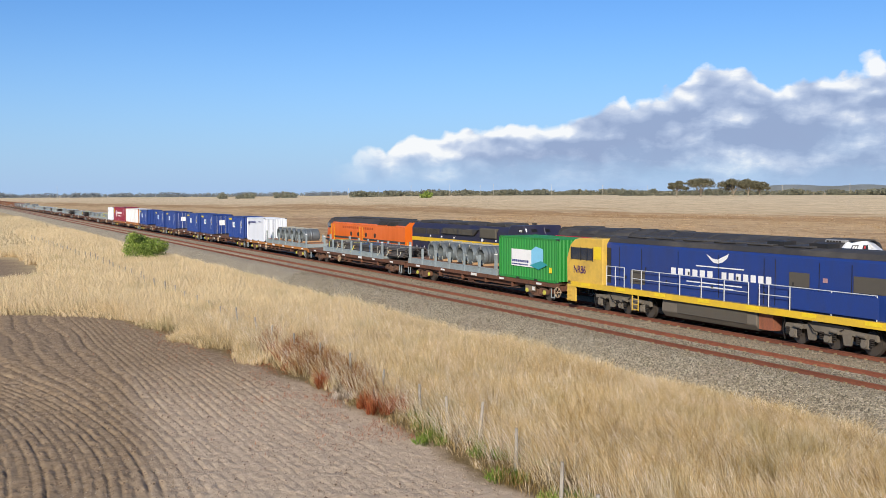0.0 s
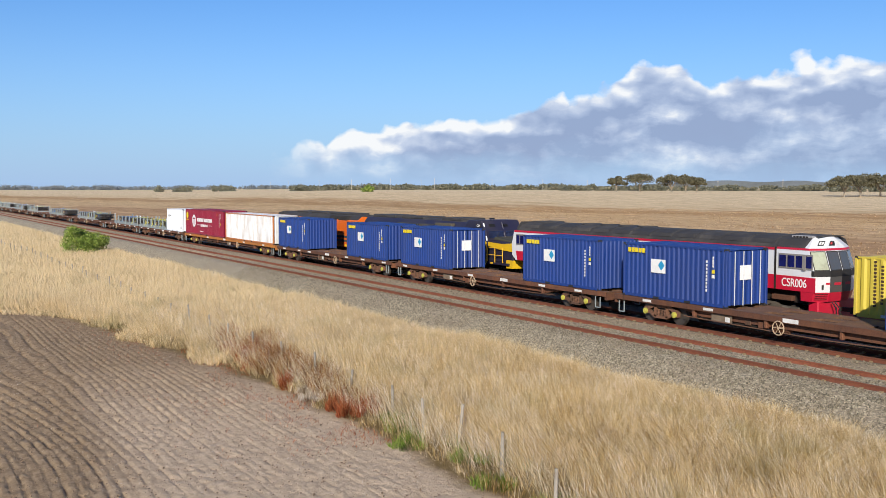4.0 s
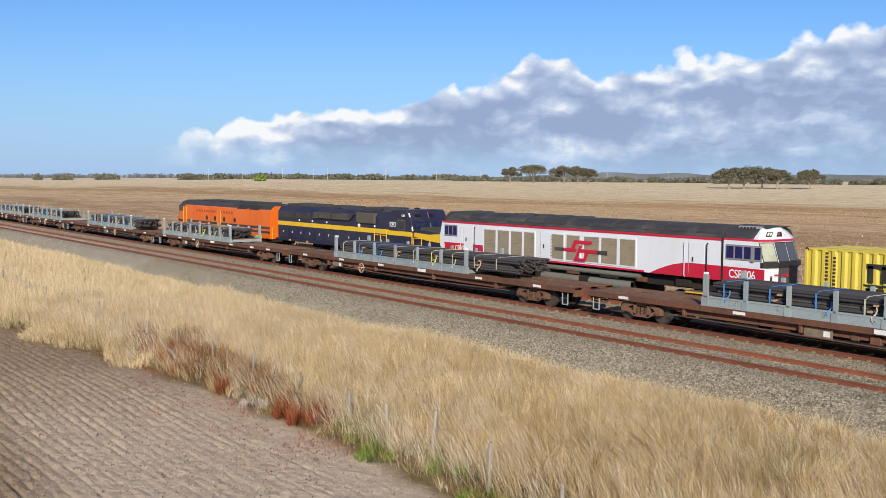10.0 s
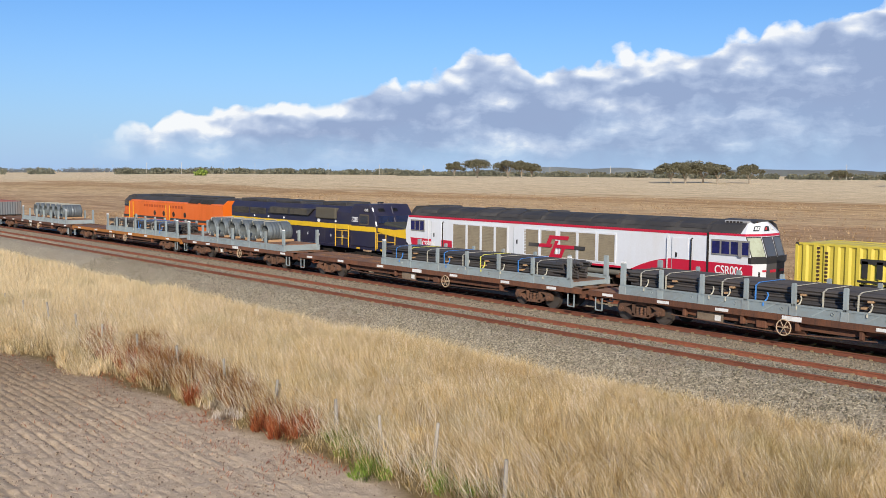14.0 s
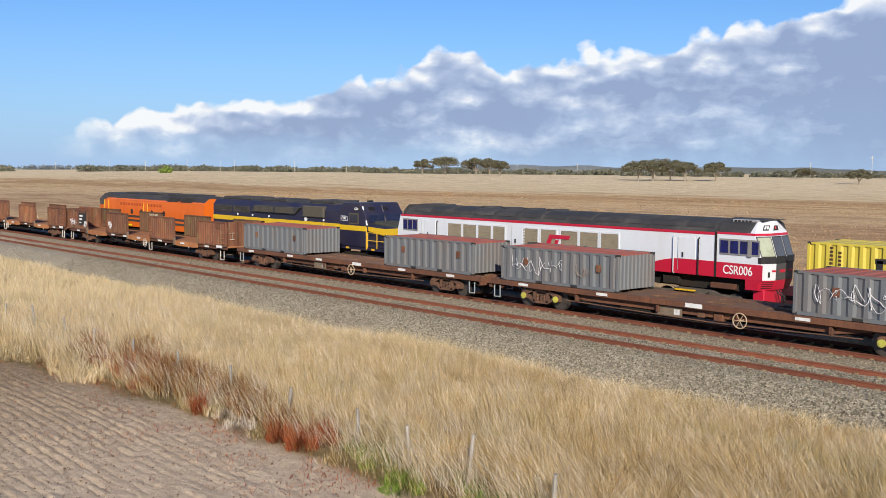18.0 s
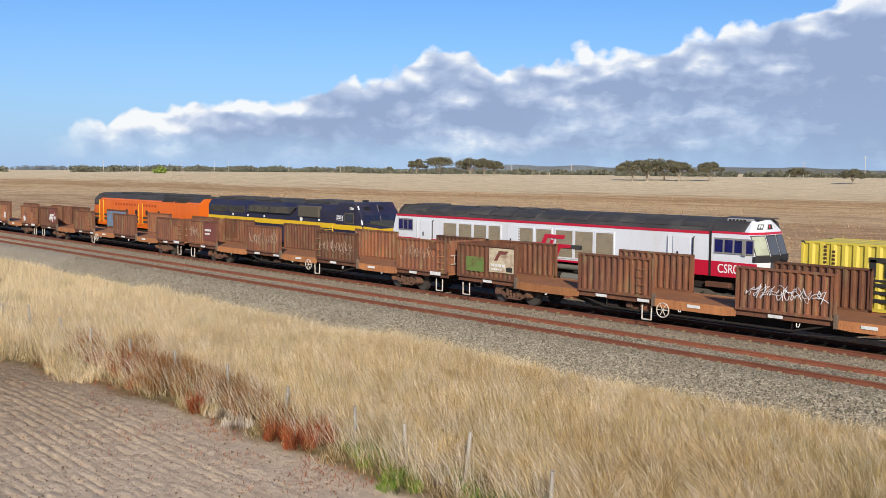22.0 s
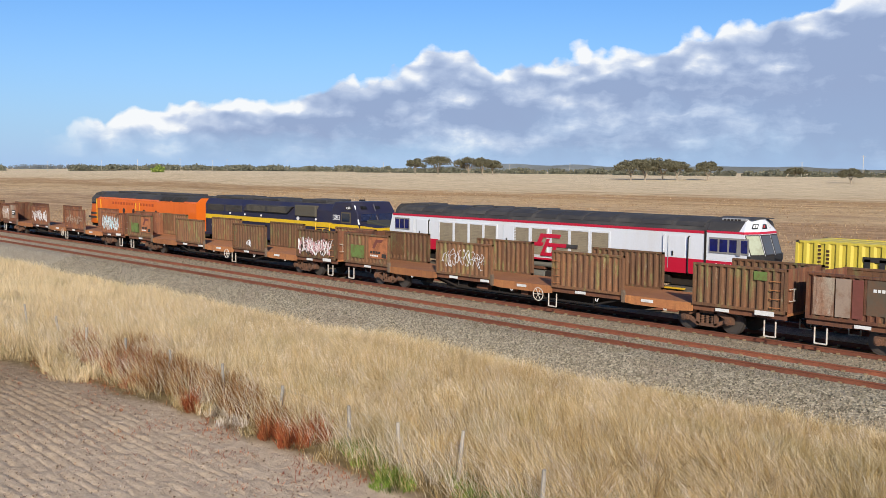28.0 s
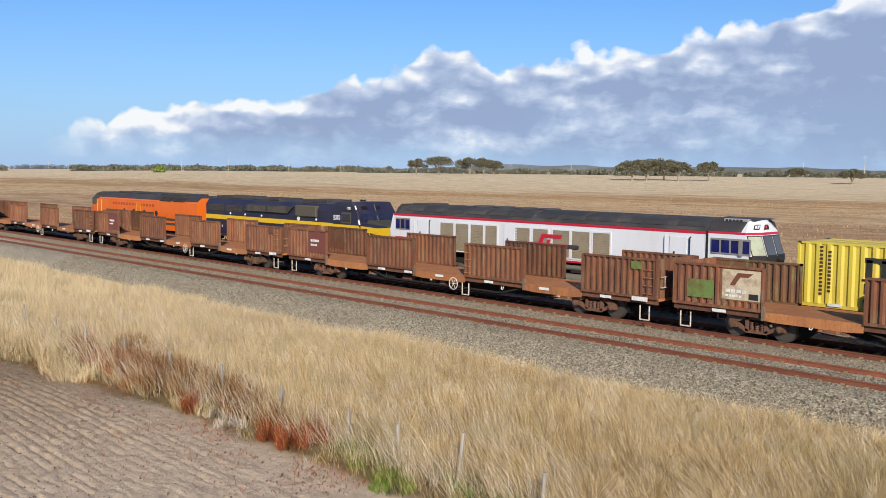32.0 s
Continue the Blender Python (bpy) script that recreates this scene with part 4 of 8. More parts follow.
def field_clods():
    rng = np.random.default_rng(77)
    n = 15000
    x, y = -50 + 44 * rng.random(n), -30.5 + 16 * rng.random(n)
    keep = field_depth(x, y) > 0.3
    x, y = x[keep], y[keep]
    n = len(x)
    z = ground_height(x, y)
    r = 0.006 + 0.020 * rng.random(n) ** 3
    tet = np.array([(1, 1, 0.6), (-1, -1, 0.6), (-1, 1, -0.8), (1, -1, -0.8), (0, 0, 1.2)])
    f = np.array([(0, 4, 1), (1, 4, 3), (3, 4, 0), (0, 1, 2), (1, 3, 2), (3, 0, 2)])
    v = tet[None] * r[:, None, None] * (0.6 + 0.8 * rng.random((n, 5, 3))) + np.stack([x, y, z + 0.01], 1)[:, None]
    me = bpy.data.meshes.new("soil_clods")
    me.from_pydata(v.reshape(-1, 3).tolist(), [], (f[None] + 5 * np.arange(n)[:, None, None]).reshape(-1, 3).tolist())
    m, ns, ls, bsdf = mat_base("soil_clod")
    isl = add(ns, "ShaderNodeNewGeometry").outputs["Random Per Island"]
    ls.new(ramp_of(ns, ls, isl, [(0.0, (0.10, 0.066, 0.042)), (0.8, (0.18, 0.122, 0.08)), (1.0, (0.25, 0.18, 0.12))]), bsdf.inputs["Base Color"])
    bsdf.inputs["Roughness"].default_value = 1.0
    me.materials.append(m)
    return tagged(new("soil_clods", me), "small dry clods on the ploughed soil", "soil", kind="stuff")


field_clods()
for i, (x, y, r) in enumerate([(-17.9, -13.4, 0.45), (-18.3, -12.9, 0.5), (-14.4, -12.9, 0.6), (-15.6, -14.3, 0.55), (-13.7, -13.5, 0.6), (-11.5, -14.2, 0.6), (-9.3, -13.9, 0.7), (-8.2, -14.6, 0.7), (-20.5, -11.5, 0.5), (-18.5, -9.6, 0.5), (-18.6, -13.2, 0.4), (-17.2, -13.7, 0.45), (-16.1, -13.9, 0.45), (-14.9, -12.4, 0.6), (-15.3, -12.9, 0.5), (-13.2, -13.0, 0.6), (-12.2, -12.5, 0.5), (-16.4, -10.8, 0.5)]):
    tagged(tuft("green_weed", x, y, 500, r, 0.42, 60 + i, M_GREENGRASS, "low green weed among dry grass by the fence", 1.0, 0.012), category="weed", group="green weeds by the fence", kind="thing")


# ---- fence ----
M_POST = surf("weathered_post", (0.36, 0.335, 0.295), 0.9, dirt=(0.17, 0.14, 0.11), amount=0.5, scale=3, grain=30, vary=0.2)
M_WIRE = surf("fence_wire", (0.25, 0.22, 0.20), 0.6, 0.6)


def fence():
    root = empty("wire_fence", "leaning grey timber posts with slack wires", "fence")
    rr = random.Random(9)
    spots = [(-6.6, -15.0), (-8.9, -14.4), (-11.8, -13.8), (-14.7, -13.25), (-16.7, -13.2), (-18.7, -13.15), (-21.9, -13.1), (-25.0, -13.0)]
    x = -28.2
    while x > -150:
        spots.append((x, -13.0 + rr.uniform(-0.15, 0.15) - max(0, -x - 95) * 0.03))
        x -= rr.uniform(2.9, 3.4)
    spots.append((-3.6, -15.7))
    spots.sort()
    tops = []
    for x, y in spots:
        h = rr.uniform(1.0, 1.25)
        bm = bmn()
        rod(bm, (0, 0, -0.3), (0, 0, h), 0.052, 7, 0.042)
        part("post", bm, M_POST, root, at=pose(x, y, GROUND, rr.uniform(-5, 5), rr.uniform(-6, 6), rr.uniform(0, 90)))
        tops.append((x, y))
    for z in (0.35, 0.65, 0.95):
        bm = bmn()
        pipe(bm, [(x, y - 0.06, GROUND + z) for x, y in tops], 0.0025, 4)
        part("wire", bm, M_WIRE, root)


fence()


# ---- bushes and trees ----
def leaf_material(name, stops):
    m, ns, ls, bsdf = mat_base(name)
    isl = add(ns, "ShaderNodeNewGeometry").outputs["Random Per Island"]
    c = ramp_of(ns, ls, isl, stops)
    ls.new(c, bsdf.inputs["Base Color"])
    bsdf.inputs["Roughness"].default_value = 0.6
    tr = add(ns, "ShaderNodeBsdfTranslucent")
    ls.new(c, tr.inputs[0])
    mx = add(ns, "ShaderNodeMixShader")
    mx.inputs[0].default_value = 0.25
    ls.new(bsdf.outputs[0], mx.inputs[1])
    ls.new(tr.outputs[0], mx.inputs[2])
    ls.new(mx.outputs[0], ns["Material Output"].inputs[0])
    return m


M_LEAF = leaf_material("gum_leaves", [(0.0, (0.09, 0.085, 0.05)), (0.6, (0.155, 0.145, 0.085)), (1.0, (0.23, 0.205, 0.125))])
M_BUSHLEAF = leaf_material("bush_leaves", [(0.0, (0.09, 0.15, 0.02)), (0.6, (0.23, 0.32, 0.05)), (1.0, (0.42, 0.50, 0.11))])
# distance haze is mixed into both far leaf colours, paler and bluer
M_FARLEAF = leaf_material("hazed_far_leaves", [(0.0, (0.12, 0.13, 0.095)), (0.6, (0.18, 0.185, 0.13)), (1.0, (0.28, 0.255, 0.175))])
M_PLAINLEAF = leaf_material("hazed_distant_leaves", [(0.0, (0.16, 0.19, 0.21)), (1.0, (0.24, 0.26, 0.27))])
M_BARK = surf("pale_bark", (0.33, 0.28, 0.22), 0.9, amount=0.5, scale=1.5)


def leaf_cloud(centres, radii, n, size, seed, flatten=0.7):
    rng = np.random.default_rng(seed)
    c, r = np.array(centres, float), np.array(radii, float)
    k = rng.choice(len(c), n, p=r ** 2 / (r ** 2).sum())
    d = rng.normal(size=(n, 3))
    d /= np.linalg.norm(d, axis=1)[:, None]
    p = c[k] + d * (r[k] * (0.55 + 0.5 * rng.random(n)))[:, None] * np.array([1, 1, flatten])
    u = rng.normal(size=(n, 3))
    u /= np.linalg.norm(u, axis=1)[:, None]
    w = np.cross(u, rng.normal(size=(n, 3)))
    w /= np.linalg.norm(w, axis=1)[:, None]
    s = (size * (0.6 + 0.8 * rng.random(n)))[:, None]
    v = np.stack([p - u * s, p - w * s * 0.5, p + u * s, p + w * s * 0.5], 1).reshape(-1, 3)
    f = (4 * np.arange(n)[:, None] + np.arange(4)[None]).tolist()
    me = bpy.data.meshes.new("crown")
    me.from_pydata(v.tolist(), [], f)
    return me


def on_sky(bearing_deg, dist):
    a = radians(bearing_deg)
    return math.sin(a) * dist, math.cos(a) * dist - 27.6


def lie(x, y):
    return GROUND + float(rise(np.array([x]), np.array([y]))[0])


def gum_tree(x, y, h, wide, seed, label, leaves=4600):
    """A bare forked trunk under a broad flat-topped crown of separate leaf tufts."""
    rr = random.Random(seed)
    root = empty("gum_tree", label, "tree", "gum trees on the skyline")
    root.matrix_basis = pose(x, y, lie(x, y))
    bm = bmn()
    fork = h * rr.uniform(0.16, 0.24)
    rod(bm, (0, 0, -0.5), (rr.uniform(-0.3, 0.3), 0, fork), h * 0.042, 8, h * 0.03)
    cs, rs = [], []
    for i in range(5):
        a = i * 1.257 + rr.uniform(-0.4, 0.4)
        elbow = (math.cos(a) * wide * 0.14, math.sin(a) * wide * 0.14, h * rr.uniform(0.42, 0.55))
        rod(bm, (0, 0, fork * rr.uniform(0.75, 1.0)), elbow, h * 0.024, 6, h * 0.015)
        for j in range(5):
            b = a + rr.uniform(-0.75, 0.75)
            q = rr.uniform(0.25, 1.0)
            tip = (math.cos(b) * q * wide * 0.46, math.sin(b) * q * wide * 0.46, h * (0.79 - 0.30 * q * q) * rr.uniform(0.82, 1.05))
            rod(bm, elbow, tip, h * 0.011, 5, h * 0.004)
            cs.append(tip)
            rs.append(rr.uniform(0.12, 0.185) * wide)
    part("trunk", bm, M_BARK, root)
    me = leaf_cloud(cs, rs, leaves, 0.40, seed, 0.55)
    me.materials.append(M_LEAF)
    share("crown", me, root)
    return root


for i, (a, d, h, wd) in enumerate([(-48.55, 620, 10.6, 10), (-47.2, 610, 12.4, 19), (-45.4, 610, 11.8, 15), (-44.6, 615, 11.3, 12), (-44.0, 620, 10.4, 10),
                                   (-36.0, 500, 11.0, 13), (-35.2, 500, 11.6, 14), (-34.2, 505, 11.3, 14), (-33.4, 500, 10.6, 11), (-31.7, 505, 10.2, 10.5), (-24.2, 480, 7.2, 8.5), (-27.0, 600, 6.0, 10)]):
    x, y = on_sky(a, d)
    gum_tree(x, y, h * 1.08, wd * 1.22, 70 + i, "spreading umbrella-crowned gum tree in the far paddock")


def shrub(name, x, y, z, r, h, n, seed, material, label, category, size=0.12):
    rr = random.Random(seed)
    root = empty(name, label, category)
    root.matrix_basis = pose(x, y, z)
    cs = []
    for i in range(22):
        a, q = i * 2.4, math.sqrt(i / 22)
        cs.append((r * 0.78 * q * math.cos(a), r * 0.78 * q * math.sin(a), h * rr.uniform(0.16, 0.74) * math.sqrt(1 - 0.6 * q * q)))
    rs = [r * rr.uniform(0.18, 0.40) for _ in cs]
    bm = bmn()
    for c in cs:
        rod(bm, (c[0] * 0.1, c[1] * 0.1, -0.2), c, 0.03, 5, 0.012)
    part("stems", bm, M_BARK, root)
    me = leaf_cloud(cs, rs, n, size, seed, 0.9)
    me.materials.append(material)
    share("crown", me, root)
    return root


shrub("bush", -94.5, -7.9, GROUND, 2.5, 4.3, 9000, 3, M_BUSHLEAF, "bright green bush in dry grass by the railway", "bush", 0.10)
shrub("bush", *on_sky(-63.2, 640), lie(*on_sky(-63.2, 640)), 4.6, 4.6, 1500, 8, M_BUSHLEAF, "bright green bush far off in the paddock", "bush", 0.5)


def tree_belt(name, a0, a1, dist, h, n, seed, material, label, lump=1.0):
    """A far belt of trees as one ragged crown, with gaps."""
    rr = random.Random(seed)
    cs, rs = [], []
    for _ in range(n):
        a = rr.uniform(a0, a1)
        g = 0.5 + 0.5 * math.sin(a * 2.1 + seed) * math.sin(a * 0.77 + seed * 2)
        if rr.random() > 0.6 + 0.4 * g:
            continue
        x, y = on_sky(a, dist * rr.uniform(0.97, 1.05))
        hh = h * rr.uniform(0.55, 1.05) * (0.75 + 0.35 * g)
        r = hh * rr.uniform(0.32, 0.5) * lump
        for k in range(2):
            cs.append((x + rr.uniform(-r, r), y, lie(x, y) + hh * (0.25 + 0.36 * k)))
            rs.append(r)
    me = leaf_cloud(cs, rs, min(26000, 26 * len(cs)), 0.16 * h, seed, 0.8)
    me.materials.append(material)
    me.name = name
    return tagged(new(name, me), label, "trees", kind="stuff")


tree_belt("far_trees", -67.8, -50.0, 1150, 7.5, 800, 5, M_FARLEAF, "belt of dark trees along the far paddock edge")
tree_belt("far_trees", -52.0, -37.0, 900, 5.5, 520, 6, M_FARLEAF, "low scrub along the far paddock edge")
tree_belt("far_trees", -37.0, -12.0, 760, 5.0, 600, 7, M_FARLEAF, "scattered scrub and trees along the far paddock edge")
tree_belt("far_trees", -92.0, -62.0, 2600, 12, 1100, 9, M_PLAINLEAF, "distant tree line toward the plain", 1.3)
for i, (a0, a1) in enumerate(((-75.5, -75.1), (-74.5, -73.5), (-72.3, -71.0))):
    tree_belt("far_trees", a0, a1, 1500, 10, 9 + 9 * i, 10 + i, M_FARLEAF, "small dark clump of trees on the plain", 1.2)


def far_hills():
    verts, faces = [], []
    n = 90
    for i in range(n + 1):
        a = -58 + 60 * i / n
        x, y = on_sky(a, 4300)
        h = 26 + 26 * (noise.noise(Vector((a * 0.11, 2.0, 0))) + 0.3) + 10 * noise.noise(Vector((a * 0.5, 5.0, 0)))
        h *= min(1, max(0.0, (a + 58) / 14))
        verts += [(x, y, GROUND - 3), (x * 0.985, y * 0.985, GROUND + max(1.0, h * 0.9))]
    for i in range(n):
        faces.append((2 * i, 2 * i + 2, 2 * i + 3, 2 * i + 1))
    me = bpy.data.meshes.new("far_hills")
    me.from_pydata(verts, [], faces)
    # the blue of the air is painted into the hills' base colour
    me.materials.append(surf("hazy_hill", (0.29, 0.38, 0.55), 1.0, dirt=(0.24, 0.32, 0.47), amount=0.8, scale=0.01, grain=0.05, bump=0))
    return tagged(new("far_hills", me), "low blue wooded hills on the horizon", "hills", kind="structure")


far_hills()

M_POLE = surf("pale_pole", (0.55, 0.52, 0.47), 0.9)


def pole(x, y, h):
    root = empty("power_pole", "pale timber power pole with a crossarm in the far paddock", "pole", "power poles across the paddocks")
    root.matrix_basis = pose(x, y, lie(x, y))
    part("shaft", rod(bmn(), (0, 0, -0.5), (0, 0, h), 0.2, 6, 0.14), M_POLE, root)
    part("crossarm", box(bmn(), -1.1, 1.1, -0.08, 0.08, h - 0.9, h - 0.7), M_POLE, root)


for a, d, h in [(-26.7, 620, 9.5), (-23.6, 590, 13), (-43.0, 900, 9), (-39.5, 880, 10), (-50.4, 950, 10), (-56.0, 1050, 12), (-59.4, 1080, 13), (-60.2, 1080, 12), (-62.0, 1100, 13), (-64.3, 1100, 12), (-66.2, 1120, 12), (-68.0, 1150, 11), (-69.0, 1150, 11), (-53.0, 1000, 11), (-84.2, 1300, 17)]:
    pole(*on_sky(a, d), h)

# ---- running gear shared by wagons ----
def ring(bm, r, w, n=20, x=0, y=0, z=0, thick=0.02):
    """A rim in the xz plane."""
    for i in range(n):
        a, b = 2 * math.pi * i / n, 2 * math.pi * (i + 1) / n
        rod(bm, (x + r * math.cos(a), y, z + r * math.sin(a)), (x + r * math.cos(b), y, z + r * math.sin(b)), thick, 5)
    return bm


def wheel_mesh(r=0.44):
    bm = bmn()
    rod(bm, (0, -0.065, 0), (0, 0.065, 0), r, 28)
    rod(bm, (0, 0.06, 0), (0, 0.09, 0), r + 0.025, 28)
    rod(bm, (0, -0.085, 0), (0, 0, 0), r * 0.86, 28, r * 0.8)
    rod(bm, (0, -0.11, 0), (0, 0.0, 0), r * 0.3, 14)
    return mesh_of("wheel", bm, M_WHEEL)


def side_frame_mesh(half=0.9):
    bm = bmn()
    y0, y1 = -0.07, 0.07
    top = [(-half - 0.16, 0.60), (-half - 0.1, 0.66), (-0.45, 0.80), (0.45, 0.80), (half + 0.1, 0.66), (half + 0.16, 0.60), (half + 0.16, 0.50), (half - 0.12, 0.52), (0.42, 0.68), (-0.42, 0.68), (-half + 0.12, 0.52), (-half - 0.16, 0.50)]
    extrude(bm, top, "y", y0, y1)
    extrude(bm, [(-half + 0.1, 0.55), (-half + 0.02, 0.45), (-0.38, 0.20), (0.38, 0.20), (half - 0.02, 0.45), (half - 0.1, 0.55), (0.30, 0.30), (-0.30, 0.30)], "y", y0, y1)
    for s in (-1, 1):
        box(bm, s * 0.36 - 0.06, s * 0.36 + 0.06, y0, y1, 0.25, 0.75)
        box(bm, s * half - 0.15, s * half + 0.15, y0 - 0.03, y1 + 0.02, 0.36, 0.58)
    return mesh_of("side_frame", bm, M_BOGIE)


def lathe(bm, prof, n=10):
    """Turns (radius, z) round the z axis."""
    rings = [[bm.verts.new((r * math.cos(6.28319 * k / n), r * math.sin(6.28319 * k / n), z)) for k in range(n)] for r, z in prof]
    for p, q in zip(rings, rings[1:]):
        for k in range(n):
            bm.faces.new((p[k], p[(k + 1) % n], q[(k + 1) % n], q[k]))
    bm.faces.new(rings[0])
    bm.faces.new(rings[-1])
    return bm


def spring_mesh():
    prof = []
    for k in range(5):
        prof += [(0.05, 0.29 + k * 0.062), (0.078, 0.305 + k * 0.062), (0.078, 0.325 + k * 0.062), (0.05, 0.34 + k * 0.062)]
    return mesh_of("spring", lathe(bmn(), prof), M_BOGIE)


ME_WHEEL, ME_FRAME, ME_SPRING = wheel_mesh(), side_frame_mesh(), spring_mesh()
ME_AXLE = mesh_of("axle", rod(bmn(), (0, -0.9, 0), (0, 0.9, 0), 0.085, 10), M_UNDER)
ME_CAP = mesh_of("axlebox_cap", rod(rod(bmn(), (0, -0.09, 0), (0, 0, 0), 0.12, 12), (0, -0.12, 0), (0, -0.09, 0), 0.07, 10), M_BOGIE)
ME_CAP_Y = mesh_of("axlebox_cap", rod(rod(bmn(), (0, -0.09, 0), (0, 0, 0), 0.13, 12), (0, -0.12, 0), (0, -0.09, 0), 0.07, 10), M_AXLEBOX)
ME_BOLSTER = mesh_of("bogie", box(box(bmn(), -0.26, 0.26, -0.95, 0.95, 0.5, 0.72), -0.4, 0.4, -0.35, 0.35, 0.70, 0.92), M_UNDER)


def bogie(root, x, bright=False):
    b = share("bogie", ME_BOLSTER, root, pose(x, 0, 0))
    for s in (-1, 1):
        turn = 0 if s < 0 else 180
        share("side_frame", ME_FRAME, b, pose(0, s * 0.99, 0, 0, 0, turn))
        for x3 in (-0.2, 0, 0.2):
            share("spring", ME_SPRING, b, pose(x3, s * 0.99, 0))
        for d in (-0.9, 0.9):
            share("wheel", ME_WHEEL, b, pose(d, s * 0.75, 0.44, 0, 0, turn))
            share("axlebox_cap", ME_CAP_Y if bright else ME_CAP, b, pose(d, s * 1.07, 0.46, 0, 0, turn))
    for d in (-0.9, 0.9):
        share("axle", ME_AXLE, b, pose(d, 0, 0.44))
    return b


def coupler_mesh():
    bm = bmn()
    box(bm, -0.1, 0.55, -0.09, 0.09, 0.78, 0.95)
    box(bm, 0.42, 0.66, -0.16, 0.16, 0.72, 0.99)
    pipe(bm, [(0.0, -0.3, 0.8), (0.25, -0.32, 0.5), (0.6, -0.28, 0.46)], 0.028)
    return mesh_of("coupler", bm, M_UNDER)


def handwheel_mesh(material):
    bm = ring(bmn(), 0.27, 0, 18, thick=0.022)
    for k in range(6):
        a = math.pi * k / 3
        rod(bm, (0, 0, 0), (0.27 * math.cos(a), 0, 0.27 * math.sin(a)), 0.014, 5)
    rod(bm, (0, -0.03, 0), (0, 0.25, 0), 0.03, 8)
    return mesh_of("handwheel", bm, material)


def step_mesh(material, w=0.34, h=0.5):
    bm = pipe(bmn(), [(-w / 2, 0, 0), (-w / 2, 0, -h), (w / 2, 0, -h), (w / 2, 0, 0)], 0.028)
    return mesh_of("corner_step", bm, material)


ME_COUPLER = coupler_mesh()
ME_HANDWHEEL = handwheel_mesh(surf("faded_handwheel", (0.52, 0.38, 0.25), 0.7, amount=0.4, scale=5))
ME_HANDWHEEL_W = handwheel_mesh(M_WORNWHITE)
ME_STEP, ME_STEP_W = step_mesh(M_GREY), step_mesh(M_WORNWHITE, 0.42, 0.54)
ME_TAG = mesh_of("data_plate", box(bmn(), -0.27, 0.27, -0.012, 0, -0.055, 0.055), M_PLATE)
ME_BIGTAG = mesh_of("data_plate", box(bmn(), -0.36, 0.36, -0.012, 0, -0.08, 0.08), M_PLATE)


ME_BEARER = mesh_of("crossbearer", extrude(bmn(), [(-1.15, 0.95), (-1.15, 0.82), (-0.22, 0.5), (0.22, 0.5), (1.15, 0.82), (1.15, 0.95)], "x", -0.05, 0.05), M_UNDER)


def slotted_deck(L, n):
    """One plate with two rows of open pockets."""
    bm = bmn()
    w = L / n
    xs = [-L / 2]
    for i in range(n):
        xs += [-L / 2 + (i + 0.55) * w, -L / 2 + (i + 1) * w]
    ys = (-1.18, -0.78, -0.22, 0.22, 0.78, 1.18)
    v = [[bm.verts.new((x, y, 1.045)) for y in ys] for x in xs]
    for i in range(len(xs) - 1):
        for j in range(5):
            if not (i % 2 and j in (1, 3)):
                bm.faces.new((v[i][j], v[i + 1][j], v[i + 1][j + 1], v[i][j + 1]))
    bmesh.ops.recalc_face_normals(bm, faces=bm.faces)
    bmesh.ops.solidify(bm, geom=bm.faces[:], thickness=0.08)
    if max(q.co.z for q in bm.verts) > 1.05:
        bmesh.ops.translate(bm, verts=bm.verts, vec=(0, 0, -0.08))
    return bm


def under_gear(root, L, b0, b1, handwheel_at, white=False, bright=False):
    bogie(root, b0, bright)
    bogie(root, b1, bright)
    share("coupler", ME_COUPLER, root, pose(L / 2, 0, 0))
    share("coupler", ME_COUPLER, root, pose(-L / 2, 0, 0, 0, 0, 180))
    a, b = b0 + 1.9, b1 - 1.9
    bm = extrude(bmn(), [(-L / 2 + 0.2, 0.95), (-L / 2 + 0.2, 0.72), (a, 0.66), (a + 1.6, 0.34), (b - 1.6, 0.34), (b, 0.66), (L / 2 - 0.2, 0.72), (L / 2 - 0.2, 0.95)], "y", -0.22, 0.22)
    part("centre_sill", bm, M_UNDER, root)
    part("air_reservoir", rod(bmn(), (a + 2.2, -0.75, 0.5), (a + 3.6, -0.75, 0.5), 0.2, 12), M_UNDER, root)
    part("brake_cylinder", rod(bmn(), (a + 4.2, -0.8, 0.52), (a + 4.9, -0.8, 0.52), 0.14, 10), M_FRAME, root)
    part("brake_pipe", pipe(bmn(), [(a, -1.0, 0.55), (a + 2.5, -1.02, 0.36), (b - 2.5, -1.02, 0.36), (b, -1.0, 0.55)], 0.022), M_UNDER, root)
    part("brake_valve", soft(box(bmn(), handwheel_at - 1.2, handwheel_at - 0.8, -1.1, -0.8, 0.45, 0.75), 0.03), M_FRAME, root)
    part("valve_box", soft(box(bmn(), handwheel_at - 1.9, handwheel_at - 1.6, -1.05, -0.8, 0.5, 0.72), 0.02), M_BOGIE, root)
    share("handwheel", ME_HANDWHEEL_W if white else ME_HANDWHEEL, root, pose(handwheel_at, -1.33, 0.62), "white spoked brake handwheel" if white else "spoked brake handwheel")
    for k in range(5):
        share("crossbearer", ME_BEARER, root, pose(a + 0.4 + (b - a - 0.8) * k / 4, 0, 0))


